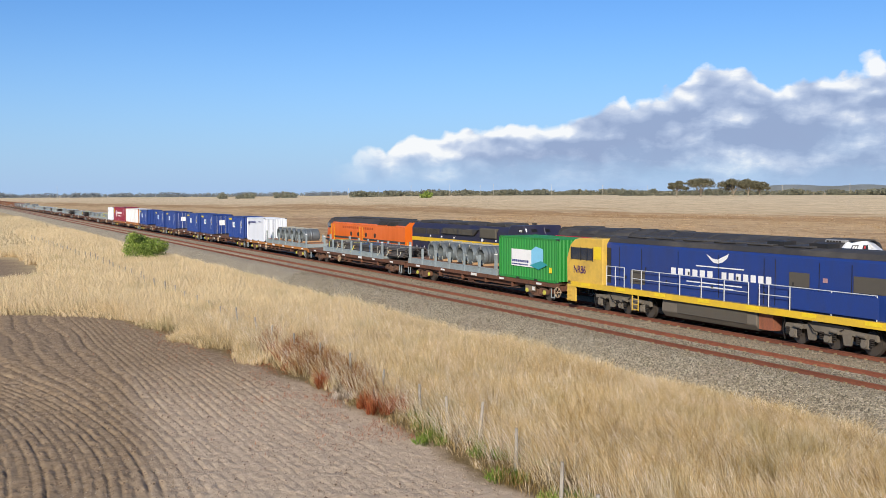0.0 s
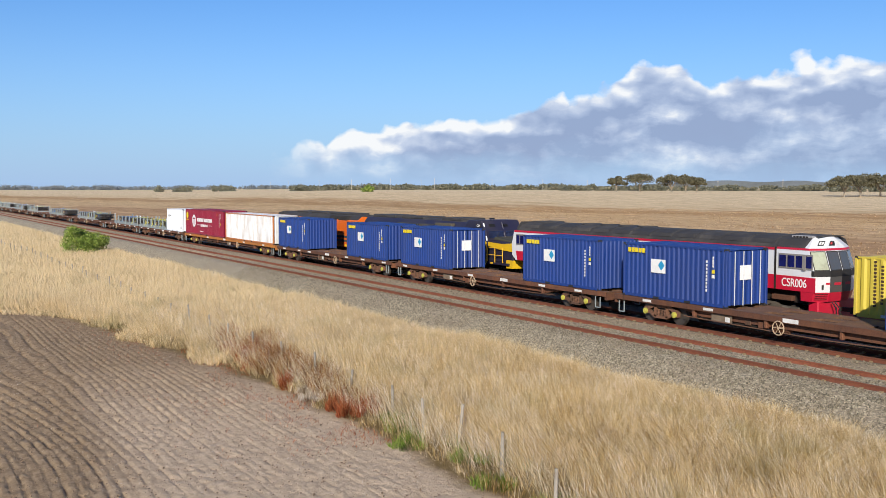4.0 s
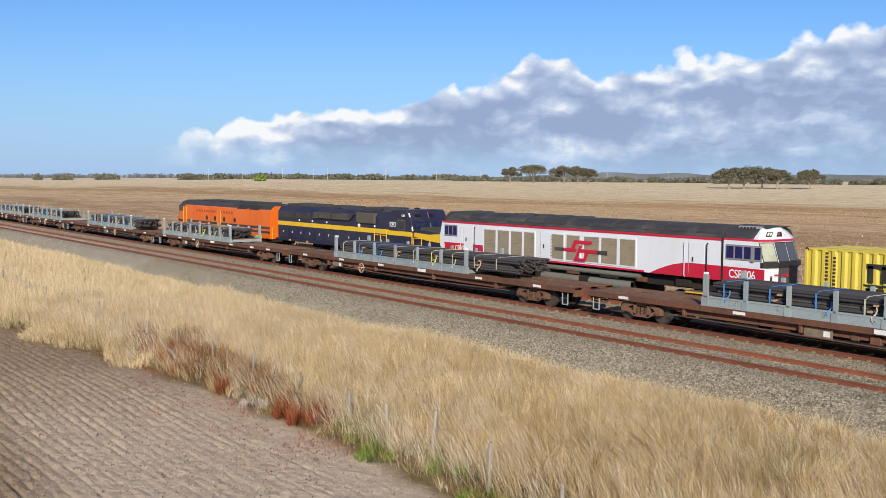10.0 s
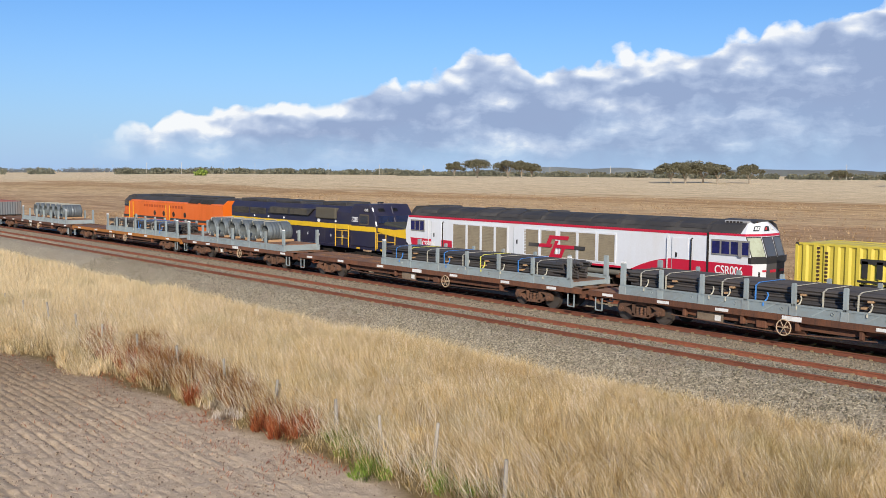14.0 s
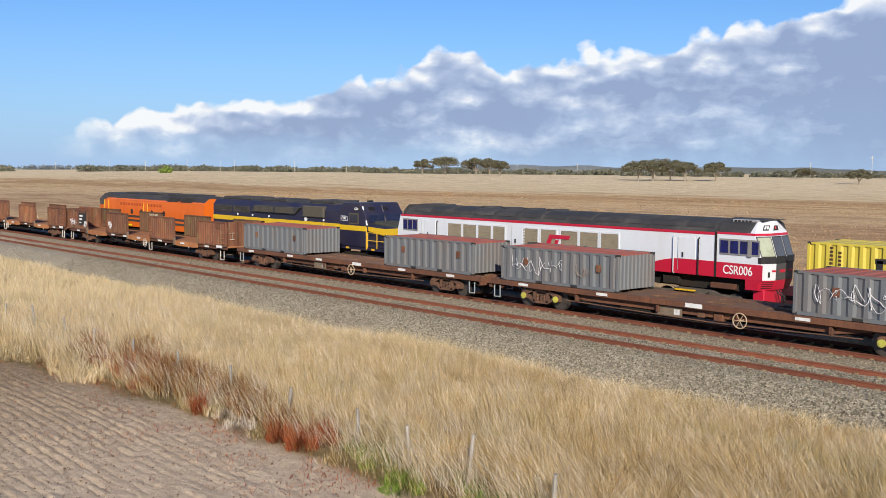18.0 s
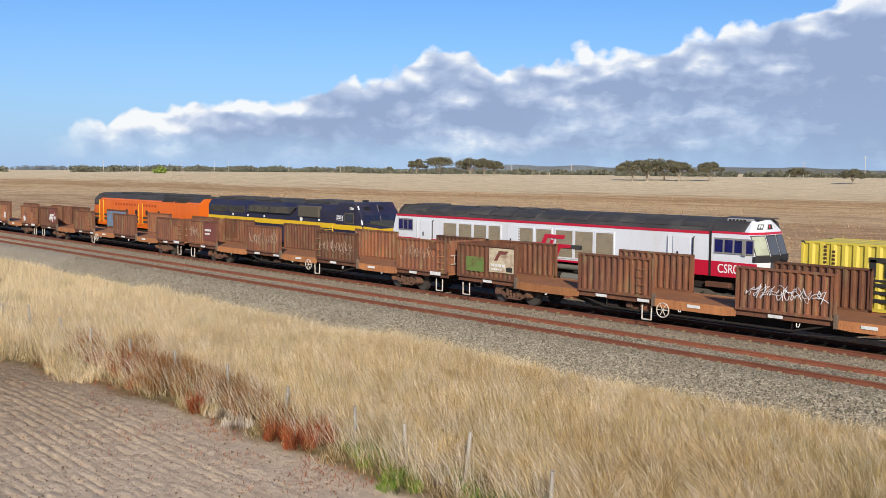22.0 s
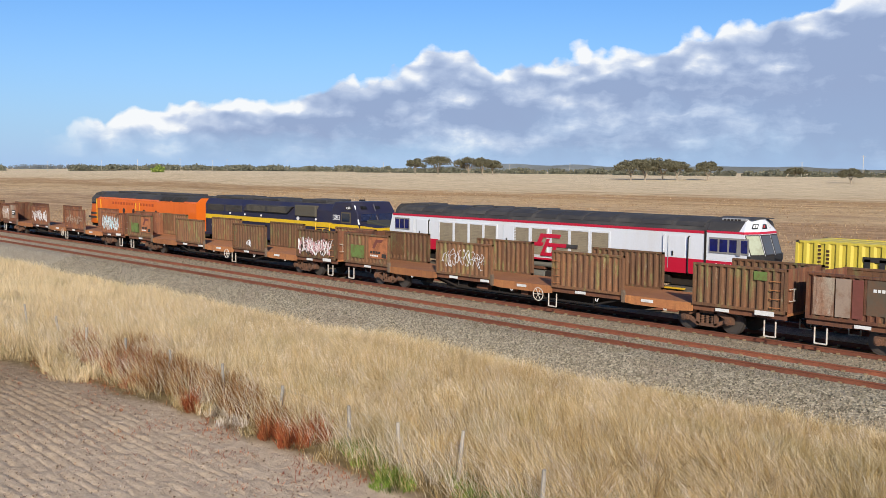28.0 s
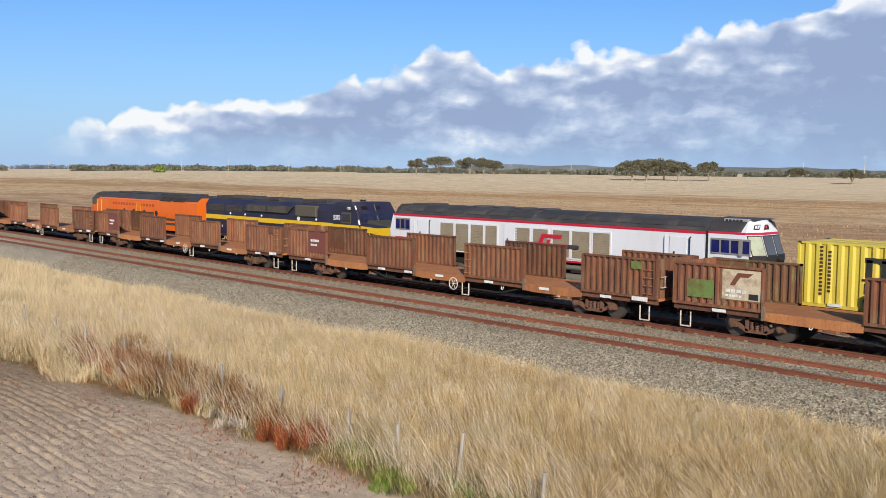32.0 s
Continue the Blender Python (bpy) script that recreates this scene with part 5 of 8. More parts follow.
def flat_wagon(L, sill=None, bright=False, handwheel_at=0.5, b_in=2.6, label="", holes=False, plates=7, seed=0, drop=0.0):
    """A container flat wagon; its middle stands over the origin and rail tops are z = 0."""
    sill = sill or M_FRAME
    rr = random.Random(seed)
    root = empty("flat_wagon", label, "wagon", "wagons of the moving train")
    bm = slotted_deck(L, max(5, round(L / 2.4)))
    part("deck", bm, M_FLATDECK, root, "worn rust-brown deck with open pockets", at=pose(0, 0, -drop))
    for s in (-1, 1):
        prof = [(s * 1.18, 1.05), (s * 1.26, 1.05), (s * 1.26, 0.83), (s * 1.18, 0.83), (s * 1.18, 0.86), (s * 1.225, 0.86), (s * 1.225, 1.01), (s * 1.18, 1.01)]
        part("side_sill", extrude(bmn(), prof, "x", -L / 2, L / 2), sill, root, at=pose(0, 0, -drop))
        part("end_sill", box(bmn(), -0.06, 0.06, -1.2, 1.2, 0.66, 1.04), sill, root, at=pose(s * (L / 2 - 0.06), 0, -drop))
    under_gear(root, L, -L / 2 + b_in, L / 2 - b_in, handwheel_at, False, bright)
    half = L / 2 - b_in - 1.5
    for s in (-1, 1):
        part("side_girder", extrude(bmn(), [(-half - 0.6, 0.92), (-half - 0.6, 0.80), (-half + 0.9, 0.56), (half - 0.9, 0.56), (half + 0.6, 0.80), (half + 0.6, 0.92)], "y", s * 0.98 - 0.04, s * 0.98 + 0.04), M_FRAME, root, at=pose(0, 0, -drop))
    for k in range(4):
        x = -half + 0.8 + (2 * half - 1.6) * k / 3 + rr.uniform(-0.4, 0.4)
        part("bracket", soft(box(bmn(), x - 0.07, x + 0.07, -1.2, -1.02, 0.52, 0.84), 0.02), M_FRAME, root)
    part("pull_rod", pipe(bmn(), [(-half, -1.14, 0.50), (-0.8, -1.14, 0.42), (0.9, -1.14, 0.40), (half, -1.14, 0.52)], 0.022, 6), M_BOGIE, root)
    part("data_board", sheet(handwheel_at - 3.6, handwheel_at - 2.5, -1.10, 0.44, 0.78, 0.02), M_BOARD, root, "grimy brown data board")
    part("data_mark", sheet(handwheel_at - 2.85, handwheel_at - 2.6, -1.122, 0.50, 0.70, 0.006), M_PLATE, root)
    for i in range(plates):
        x = -L / 2 + L * (i + 0.5) / plates + rr.uniform(-0.5, 0.5)
        share("data_plate", ME_BIGTAG if i == plates // 2 else ME_TAG, root, pose(x, -1.262, 0.94))
    for x in (-L / 2 + 0.55, L / 2 - 0.55):
        for s in (-1, 1):
            share("corner_step", ME_STEP, root, pose(x, s * 1.25, 0.78))
    return root


# ---- open wagons with part-height side panels ----
GON_L, GON_PANELS, GON_P = 24.4, (-12.2, -5.15, 1.9, 8.6), 3.6


def gon_panel_mesh(first, ribs_to):
    """A ribbed side panel 3.6 m long, its foot at the sill; ribs stand towards -y up to ribs_to, the rest is flat plate."""
    bm = bmn()
    z0, z1 = 1.0, 2.53
    wave(bm, 0.05, ribs_to, -1.30, -0.075, z0 + 0.08, z1 - 0.06, 0.285)
    if ribs_to < GON_P - 0.1:
        box(bm, ribs_to, GON_P - 0.05, -1.345, -1.30, z0 + 0.3, z1 - 0.06)
        wave(bm, ribs_to, GON_P - 0.05, -1.30, -0.06, z0 + 0.08, z0 + 0.3, 0.285)
    box(bm, 0, GON_P, -1.39, -1.27, z1 - 0.08, z1)
    box(bm, 0, GON_P, -1.39, -1.27, z0, z0 + 0.1)
    for x in (0.0, GON_P - 0.07):
        box(bm, x, x + 0.07, -1.40, -1.27, z0, z1)
    return mesh_of("side_panel", bm, M_RUST)


ME_GP_FULL, ME_GP_FLAT = gon_panel_mesh(True, GON_P - 0.05), gon_panel_mesh(True, 1.9)


def end_wall_mesh():
    return mesh_of("end_wall", wave(bmn(), -1.27, 1.27, 0.0, 0.06, 1.0, 2.53, 0.84, "y", 0.05), M_RUST)


def end_grab_mesh():
    bm = bmn()
    for z in (1.45, 1.85):
        pipe(bm, [(0, -1.12, z), (0.09, -1.12, z), (0.09, -0.82, z), (0, -0.82, z)], 0.016, 5)
    rod(bm, (0.09, -0.97, 1.45), (0.09, -0.97, 1.85), 0.014, 5)
    return mesh_of("end_grab", bm, M_WORNWHITE)


ME_ENDGRAB = end_grab_mesh()


def ladder_mesh(material):
    bm = bmn()
    for z in (1.2, 1.5, 1.8, 2.1):
        pipe(bm, [(-0.17, 0, z), (-0.17, -0.07, z), (0.17, -0.07, z), (0.17, 0, z)], 0.014, 5)
    return mesh_of("grab_rungs", bm, material)


ME_ENDWALL, ME_LADDER = end_wall_mesh(), ladder_mesh(M_DECK)


def truss_mesh():
    """Trussed side bearer under the open wagon."""
    bm = pipe(bmn(), [(-5.4, 0, 0.82), (-3.9, 0, 0.45), (3.9, 0, 0.45), (5.4, 0, 0.82)], 0.04, 6)
    for x in (-3.9, -1.3, 1.3, 3.9):
        rod(bm, (x, 0, 0.45), (x, 0, 0.86), 0.03, 6)
    return mesh_of("truss", bm, M_UNDER)


def gusset_mesh():
    """Pale corner gusset where a side panel ends."""
    return mesh_of("gusset", extrude(bmn(), [(-0.06, 0.74), (0.06, 0.74), (0.07, 1.10), (0.02, 1.22), (-0.06, 1.22)], "y", -1.42, -1.30), rusty("grey_green_gusset", (0.16, 0.12, 0.085), (0.20, 0.12, 0.07), (0.08, 0.06, 0.05)))


ME_TRUSS, ME_GUSSET = truss_mesh(), gusset_mesh()
ME_LUG = mesh_of("lashing_lug", pipe(bmn(), [(-0.06, 0, 0), (-0.04, -0.03, -0.12), (0.04, -0.03, -0.12), (0.06, 0, 0)], 0.016, 5), M_PLATE)


def gondola(turned):
    """An open wagon; the brake wheel, its step and the rungs stand right of the middle, or left of it when it is turned."""
    L, e = GON_L, -1 if turned else 1
    root = empty("open_wagon", "rust-brown open wagon with ribbed steel side panels", "wagon", "rusty open wagons of the moving train")
    bm = box(bmn(), -L / 2, L / 2, -1.26, 1.26, 0.93, 1.02)
    part("deck", bm, M_DECK, root, "orange-brown rusted steel deck")
    for s in (-1, 1):
        part("side_sill", extrude(bmn(), [(s * 1.24, 1.0), (s * 1.285, 1.0), (s * 1.285, 0.80), (s * 1.24, 0.80)], "x", -L / 2, L / 2), M_FRAME, root)
        for x0, x1 in zip(GON_PANELS, GON_PANELS[1:]):
            x0 += GON_P
            part("sill_plate", extrude(bmn(), [(x0 + 0.02, 1.03), (x1 - 0.02, 1.03), (x1 - 0.02, 0.74), (x1 - 0.5, 0.70), (x0 + 0.5, 0.70), (x0 + 0.02, 0.74)], "y", s * 1.31 - 0.02, s * 1.31 + 0.005), M_DECK, root)
        for i, x in enumerate(GON_PANELS):
            me = ME_GP_FLAT if (i == 0) else ME_GP_FULL
            share("side_panel" if s < 0 else "far_side_panel", me, root, pose(x, 0, 0) if s < 0 else pose(x + GON_P, 0, 0, 0, 0, 180))
        share("end_wall", ME_ENDWALL, root, pose(s * (L / 2 - 0.1), 0, 0, 0, 0, 0 if s > 0 else 180))
        share("truss", ME_TRUSS, root, pose(0, s * 1.12, 0))
    for x in (GON_PANELS[0] + GON_P, GON_PANELS[1] + GON_P, GON_PANELS[2] + GON_P):
        share("gusset", ME_GUSSET, root, pose(x + 0.02, 0, 0))
    under_gear(root, L, -L / 2 + 3.2, L / 2 - 3.2, 1.13 * e, True)
    for x in (-L / 2 + 1.9, -4.0, -2.0, 0.2, 3.4, 6.6, 9.8):
        share("data_plate", ME_TAG, root, pose(x, -1.345, 0.90))
    share("data_plate", ME_BIGTAG, root, pose(L / 2 - 0.75, -1.41, 0.98))
    for x in (-L / 2 + 0.5, 1.88 * e, L / 2 - 0.6):
        share("corner_step", ME_STEP_W, root, pose(x, -1.28, 0.72), "white corner step")
    for x in (-L / 2 + 0.5, L / 2 - 0.6):
        share("corner_step", ME_STEP_W, root, pose(x, 1.28, 0.72), "white corner step")
    for x in (-6.9, -0.4, 4.2, 7.4):
        share("lashing_lug", ME_LUG, root, pose(x, -1.30, 0.76), "small white lashing lug")
    share("end_grab", ME_ENDGRAB, root, pose(L / 2 - 0.02, 0, 0), "white end handrail")
    share("grab_rungs", ME_LADDER, root, pose(L / 2 - 0.4, -1.36, 0), "rusty grab rungs")
    share("grab_rungs", ME_LADDER, root, pose(2.12 * e, -1.36, 0), "rusty grab rungs")
    return root


# ---- containers ----
ME_CAST = mesh_of("corner_casting", soft(box(bmn(), -0.085, 0.085, -0.08, 0.08, -0.06, 0.06), 0.012), M_BLACKPLATE)


def container(name, L, H, material, label, group="", doors=False, pitch=0.28, depth=0.045, category="container", roof=True, post=None, lid=None):
    root = empty(name, label, category, group)
    W, t = 1.22, 0.13
    post = post or material
    for s in (-1, 1):
        part("side_panel", wave(bmn(), -L / 2 + t, L / 2 - t, s * (W - 0.05), s * depth, 0.14, H - 0.08, pitch), material, root)
        part("top_rail", box(bmn(), -L / 2 + t, L / 2 - t, s * W - 0.05 * (s > 0) - 0.0, s * W + 0.05 * (s < 0), H - 0.08, H), post, root)
        part("bottom_rail", box(bmn(), -L / 2 + t, L / 2 - t, s * W - 0.07 * (s > 0), s * W + 0.07 * (s < 0), 0.02, 0.15), post, root)
        for k in (-0.95, 0.95):
            part("fork_pocket", box(bmn(), k - 0.18, k + 0.18, s * W - 0.01, s * W + 0.008, 0.025, 0.12), M_BLACKPLATE, root)
        for e in (-1, 1):
            part("corner_post", soft(box(bmn(), -t / 2, t / 2, -0.06, 0.06, 0.06, H - 0.06), 0.015), post, root, at=pose(e * (L / 2 - t / 2), s * (W - 0.055), 0))
            for z in (0.06, H - 0.06):
                share("corner_casting", ME_CAST, root, pose(e * (L / 2 - 0.087), s * (W - 0.079), z))
    part("end_panel", wave(bmn(), -W + 0.1, W - 0.1, -L / 2 + 0.06, -0.045, 0.1, H - 0.06, 0.26, "y"), material, root)
    if doors:
        for s in (-1, 1):
            d = part("door", wave(bmn(), 0.02, W - 0.12, L / 2 - 0.07, 0.03, 0.12, H - 0.1, 0.3, "y") if s > 0 else wave(bmn(), -W + 0.12, -0.02, L / 2 - 0.07, 0.03, 0.12, H - 0.1, 0.3, "y"), material, root)
            for k in (0.25, 0.75):
                part("lock_rod", rod(bmn(), (L / 2 + 0.005, s * k, 0.1), (L / 2 + 0.005, s * k, H - 0.1), 0.022, 6), M_SILVER, d)
    else:
        part("end_panel", wave(bmn(), -W + 0.1, W - 0.1, L / 2 - 0.06, 0.045, 0.1, H - 0.06, 0.26, "y"), material, root)
    if roof:
        n = round(L / 0.6)
        line = []
        for i in range(n):
            x0, w = -L / 2 + t + (L - 2 * t) * i / n, (L - 2 * t) / n
            line += [(x0 + 0.02 * w, H - 0.035), (x0 + 0.1 * w, H - 0.01), (x0 + 0.6 * w, H - 0.01), (x0 + 0.68 * w, H - 0.035)]
        part("roof", extrude(bmn(), [(-L / 2 + t, H - 0.07)] + line + [(L / 2 - t, H - 0.035), (L / 2 - t, H - 0.07)], "y", -W + 0.05, W - 0.05), lid or material, root)
    part("floor", box(bmn(), -L / 2 + 0.1, L / 2 - 0.1, -W + 0.1, W - 0.1, 0.08, 0.14), M_UNDER, root)
    return root


def decal(root, x0, x1, z0, z1, material, y=-1.235, name="marking", label=""):
    return part(name, sheet(x0, x1, y, z0, z1, 0.01), material, root, label)


def bars(root, x0, x1, z, h, n, material, y=-1.235, gap=0.25, seed=1, name="lettering_bar"):
    """A row of letter-sized blocks."""
    rr = random.Random(seed)
    w = (x1 - x0) / n
    for i in range(n):
        part(name, sheet(x0 + i * w, x0 + (i + 1 - gap) * w, y, z - h / 2, z + h / 2, 0.01), material, root)


def disc(root, x, z, r, material, y=-1.235, name="roundel", n=32):
    return part(name, rod(bmn(), (x, y - 0.01, z), (x, y, z), r, n), material, root)


# ---- loads ----
def cradle(L, n_post, label="grey steel load cradle with upright posts", floor=0.20):
    root = empty("load_cradle", label, "load cradle", "load cradles on the flat wagons")
    for s in (-1, 1):
        bm = bmn()
        prof = [(s * 1.12, 0.0), (s * 1.22, 0.0), (s * 1.22, 0.35), (s * 1.12, 0.35)]
        extrude(bm, prof, "x", -L / 2, L / 2)
        box(bm, -L / 2, L / 2, s * 1.22 - 0.02, s * 1.22 + 0.02, 0.32, 0.39)
        part("side_beam", bm, M_GREY, root)
        for i in range(n_post):
            x = -L / 2 + 0.12 + (L - 0.24) * i / (n_post - 1)
            bm = bmn()
            h = 1.06 if 0 < i < n_post - 1 else 1.18
            w = 0.07 if 0 < i < n_post - 1 else 0.1
            extrude(bm, [(-w, 0.0), (w, 0.0), (w, h), (w - 0.02, h + 0.04), (-w + 0.02, h + 0.04), (-w, h)], "y", -0.06, 0.06)
            box(bm, -w - 0.06, w + 0.06, -0.075, 0.075, 0.0, 0.32)
            part("post", bm, M_GREY, root, at=pose(x, s * 1.18, 0))
    for i in range(n_post):
        x = -L / 2 + 0.12 + (L - 0.24) * i / (n_post - 1)
        part("cross_beam", box(bmn(), x - 0.09, x + 0.09, -1.12, 1.12, 0.02, floor), M_GREY, root)
    for i in range(3):
        part("floor_plate", box(bmn(), -L / 2 + 0.1 + i * (L - 0.2) / 3, -L / 2 + 0.08 + (i + 1) * (L - 0.2) / 3, -1.1, 1.1, floor, floor + 0.04), M_FLATDECK, root)
    for i in range(n_post - 1):
        x = -L / 2 + 0.12 + (L - 0.24) * (i + 0.5) / (n_post - 1)
        part("lashing_ring", ring(bmn(), 0.05, 0, 10, x + 0.5, -1.235, 0.20, 0.014), M_GREY, root)
        part("stiffener", extrude(bmn(), [(x - 0.28, 0.05), (x - 0.20, 0.05), (x + 0.28, 0.32), (x + 0.20, 0.32)], "y", -1.236, -1.218), M_GREY, root)
    for s in (-1, 1):
        part("foot_bracket", box(bmn(), -0.14, 0.14, -1.25, -1.10, -0.10, 0.02), M_GREY, root, at=pose(s * (L / 2 - 0.3), 0, 0))
        part("post_cap", box(bmn(), -0.07, 0.07, -1.25, -1.11, 1.225, 1.29), M_WHITE_BAR, root, "white-tipped post end", at=pose(s * (L / 2 - 0.12), 0, 0))
    return root


def bar_bundle(L, seed, straps, label="bundles of dark steel bars strapped down"):
    root = empty("steel_bar_bundle", label, "steel bars", "steel bar bundles on the cradles")
    rr = random.Random(seed)
    mes = []
    for k in range(3):
        bm = bmn()
        for i in range(5):
            a = i * 1.256
            rod(bm, (-L / 2 + rr.uniform(-0.1, 0.15), 0.085 * math.cos(a), 0.085 * math.sin(a)), (L / 2 + rr.uniform(-0.4, 0.25), 0.085 * math.cos(a), 0.085 * math.sin(a)), 0.05, 7)
        mes.append(mesh_of("bar", bm, M_STEELBAR))
    for r in range(3):
        for i in range(8 - r % 2):
            share("bar", mes[rr.randrange(3)], root, pose(rr.uniform(-0.2, 0.3), -0.88 + 0.125 * (r % 2) + i * 0.25, 0.375 + r * 0.225, 0, 0, rr.uniform(-0.3, 0.3)))
    n = 9
    for i in range(n):
        x = -L / 2 + 0.8 + (L - 1.8) * i / (n - 1) + rr.uniform(-0.2, 0.2)
        m = straps[rr.randrange(len(straps))]
        bm = box(bmn(), x - 0.03, x + 0.03, -1.06, -1.05, 0.36, 0.88)
        extrude(bm, [(-1.06, 0.88), (-1.05, 0.87), (-0.80, 0.965), (0.80, 0.965), (1.05, 0.87), (1.06, 0.88), (0.80, 0.98), (-0.80, 0.98)], "x", x - 0.03, x + 0.03)
        box(bm, x - 0.03, x + 0.03, 1.05, 1.06, 0.36, 0.88)
        part("strap", bm, m, root)
        if rr.random() < 0.75:
            k = x + rr.uniform(0.25, 0.6)
            part("strap_tail", pipe(bmn(), [(k, -1.05, 0.66), (k + 0.06, -1.10, 0.58), (k + 0.02, -1.12, 0.44), (k - 0.05, -1.24, 0.32), (k - 0.04, -1.25, 0.22)], 0.026, 5), m, root)
        if i % 2:
            part("packing_timber", box(bmn(), x + 0.1, x + 0.24, -1.10, 1.05, 0.455, 0.52), M_TIMBER, root)
            part("packing_timber", box(bmn(), x + 0.3, x + 0.46, -1.08, 1.06, 0.68, 0.745), M_TIMBER, root)
    return root


def coil_mesh(seed):
    bm = bmn()
    rr = random.Random(seed)
    rings, n = 15, 30
    prof = []
    L = 1.55
    for i in range(rings):
        x = -L / 2 + L * i / (rings - 1)
        prof.append((x, 0.61 + 0.022 * (i % 2) + rr.uniform(-0.013, 0.013)))
    prof += [(L / 2 + 0.05, 0.53), (L / 2 - 0.02, 0.42)]
    for i in range(8):
        prof.append((L / 2 - L * (i + 0.5) / 8, 0.385 + 0.02 * (i % 2)))
    prof += [(-L / 2 + 0.02, 0.42), (-L / 2 - 0.05, 0.53)]
    grid = []
    for k in range(n):
        a = 2 * math.pi * k / n
        sag = 1 - 0.06 * (1 - math.sin(a)) * 0.5
        grid.append([bm.verts.new((x + rr.uniform(-0.012, 0.012), r * math.cos(a) * 1.03, r * math.sin(a) * sag)) for x, r in prof])
    m = len(prof)
    for k in range(n):
        for j in range(m):
            bm.faces.new((grid[k][j], grid[(k + 1) % n][j], grid[(k + 1) % n][(j + 1) % m], grid[k][(j + 1) % m]))
    # stray wire turns on the face
    for k in range(12):
        r = rr.uniform(0.43, 0.60)
        off = rr.uniform(-0.03, 0.03)
        for i in range(14):
            a, b = 2 * math.pi * i / 14, 2 * math.pi * (i + 1) / 14
            rod(bm, (-0.82, off + r * math.cos(a), r * math.sin(a)), (-0.82, off + r * math.cos(b), r * math.sin(b)), 0.012, 4)
    return mesh_of("coil", bm, surf("wire_coil_steel", (0.15, 0.175, 0.19), 0.5, 0.35, dirt=(0.10, 0.085, 0.07), amount=0.5, scale=2, grain=30, bump=0.5))


ME_COIL = coil_mesh(3)


def wire_coil(tag=None):
    root = empty("wire_coil", "round coil of blue-grey steel wire tied with bands", "wire coil", "wire coils on the cradles")
    turn = pose(0, 0, 0.60, 0, 0, 90)
    share("coil", ME_COIL, root, turn)
    for a in (85, 235, 300):
        t = radians(a)
        c, s = math.cos(t), math.sin(t)
        part("band", pipe(bmn(), [(-0.80, 0.38 * c, 0.38 * s), (-0.85, 0.645 * c, 0.635 * s), (0.85, 0.655 * c, 0.645 * s), (0.80, 0.38 * c, 0.38 * s)], 0.02, 5), M_STRAP, root, at=turn)
    part("tag", box(bmn(), 0.08, 0.24, -0.6, -0.58, 0.40, 0.72), tag or M_AXLEBOX, root, at=pose(0, 0, 0))
    part("chock", box(bmn(), 0.45, 0.62, -0.9, 0.9, 0.0, 0.14), M_TIMBER, root)
    return root

# ---- locomotives ----
def loco_bogie(root, x, material, half=1.85):
    b = part("bogie", box(bmn(), -half + 0.3, half - 0.3, -0.8, 0.8, 0.45, 0.8), M_UNDER, root, at=pose(x, 0, 0))
    for s in (-1, 1):
        turn = 0 if s < 0 else 180
        bm = bmn()
        extrude(bm, [(-half - 0.30, 0.60), (-half - 0.25, 0.84), (-half * 0.6, 0.88), (-half * 0.45, 1.0), (half * 0.45, 1.0), (half * 0.6, 0.88), (half + 0.25, 0.84), (half + 0.30, 0.60), (half + 0.1, 0.64), (half * 0.55, 0.70), (0.35, 0.66), (-0.35, 0.66), (-half * 0.55, 0.70), (-half - 0.1, 0.64)], "y", -0.08, 0.08)
        for d in (-0.5, 0.5):
            extrude(bm, [(d * half * 0.9 - 0.22, 0.70), (d * half * 0.9 - 0.14, 0.30), (d * half * 0.9 + 0.14, 0.30), (d * half * 0.9 + 0.22, 0.70)], "y", -0.07, 0.05)
        part("side_frame", bm, material, b, at=pose(0, s * 1.1, 0, 0, 0, turn))
        for d in (-1, 0, 1):
            c = d * half * 0.9
            bm = soft(box(bmn(), c - 0.19, c + 0.19, -0.16, 0.04, 0.30, 0.66), 0.03)
            rod(bm, (c, -0.22, 0.46), (c, -0.12, 0.46), 0.13, 12)
            part("axlebox", bm, material, b, at=pose(0, s * 1.1, 0, 0, 0, turn))
            for e in (-0.3, 0.3):
                bm = bmn()
                for k in range(4):
                    rod(bm, (c + e, -0.12, 0.42 + 0.075 * k), (c + e, -0.12, 0.465 + 0.075 * k), 0.085, 9)
                part("spring", bm, M_UNDER, b, at=pose(0, s * 1.1, 0, 0, 0, turn))
            share("wheel", ME_WHEEL, b, pose(c, s * 0.75, 0.46, 0, 0, turn))
        for d in (-0.75, 0.2, 0.85):
            part("brake_cylinder", rod(bmn(), (d * half - 0.14, -0.20, 0.80), (d * half + 0.20, -0.20, 0.76), 0.085, 10), material, b, at=pose(0, s * 1.1, 0, 0, 0, turn))
        part("sand_pipe", pipe(bmn(), [(-half - 0.32, -0.05, 1.0), (-half - 0.38, -0.10, 0.55), (-half - 0.30, -0.05, 0.16)], 0.022, 5), M_UNDER, b, at=pose(0, s * 1.1, 0, 0, 0, turn))
        part("brake_hose", pipe(bmn(), [(-0.5 * half, -0.15, 0.98), (-0.3 * half, -0.24, 0.70), (0.1 * half, -0.22, 0.62), (0.4 * half, -0.14, 0.9)], 0.02, 5), M_UNDER, b, at=pose(0, s * 1.1, 0, 0, 0, turn))
    return b


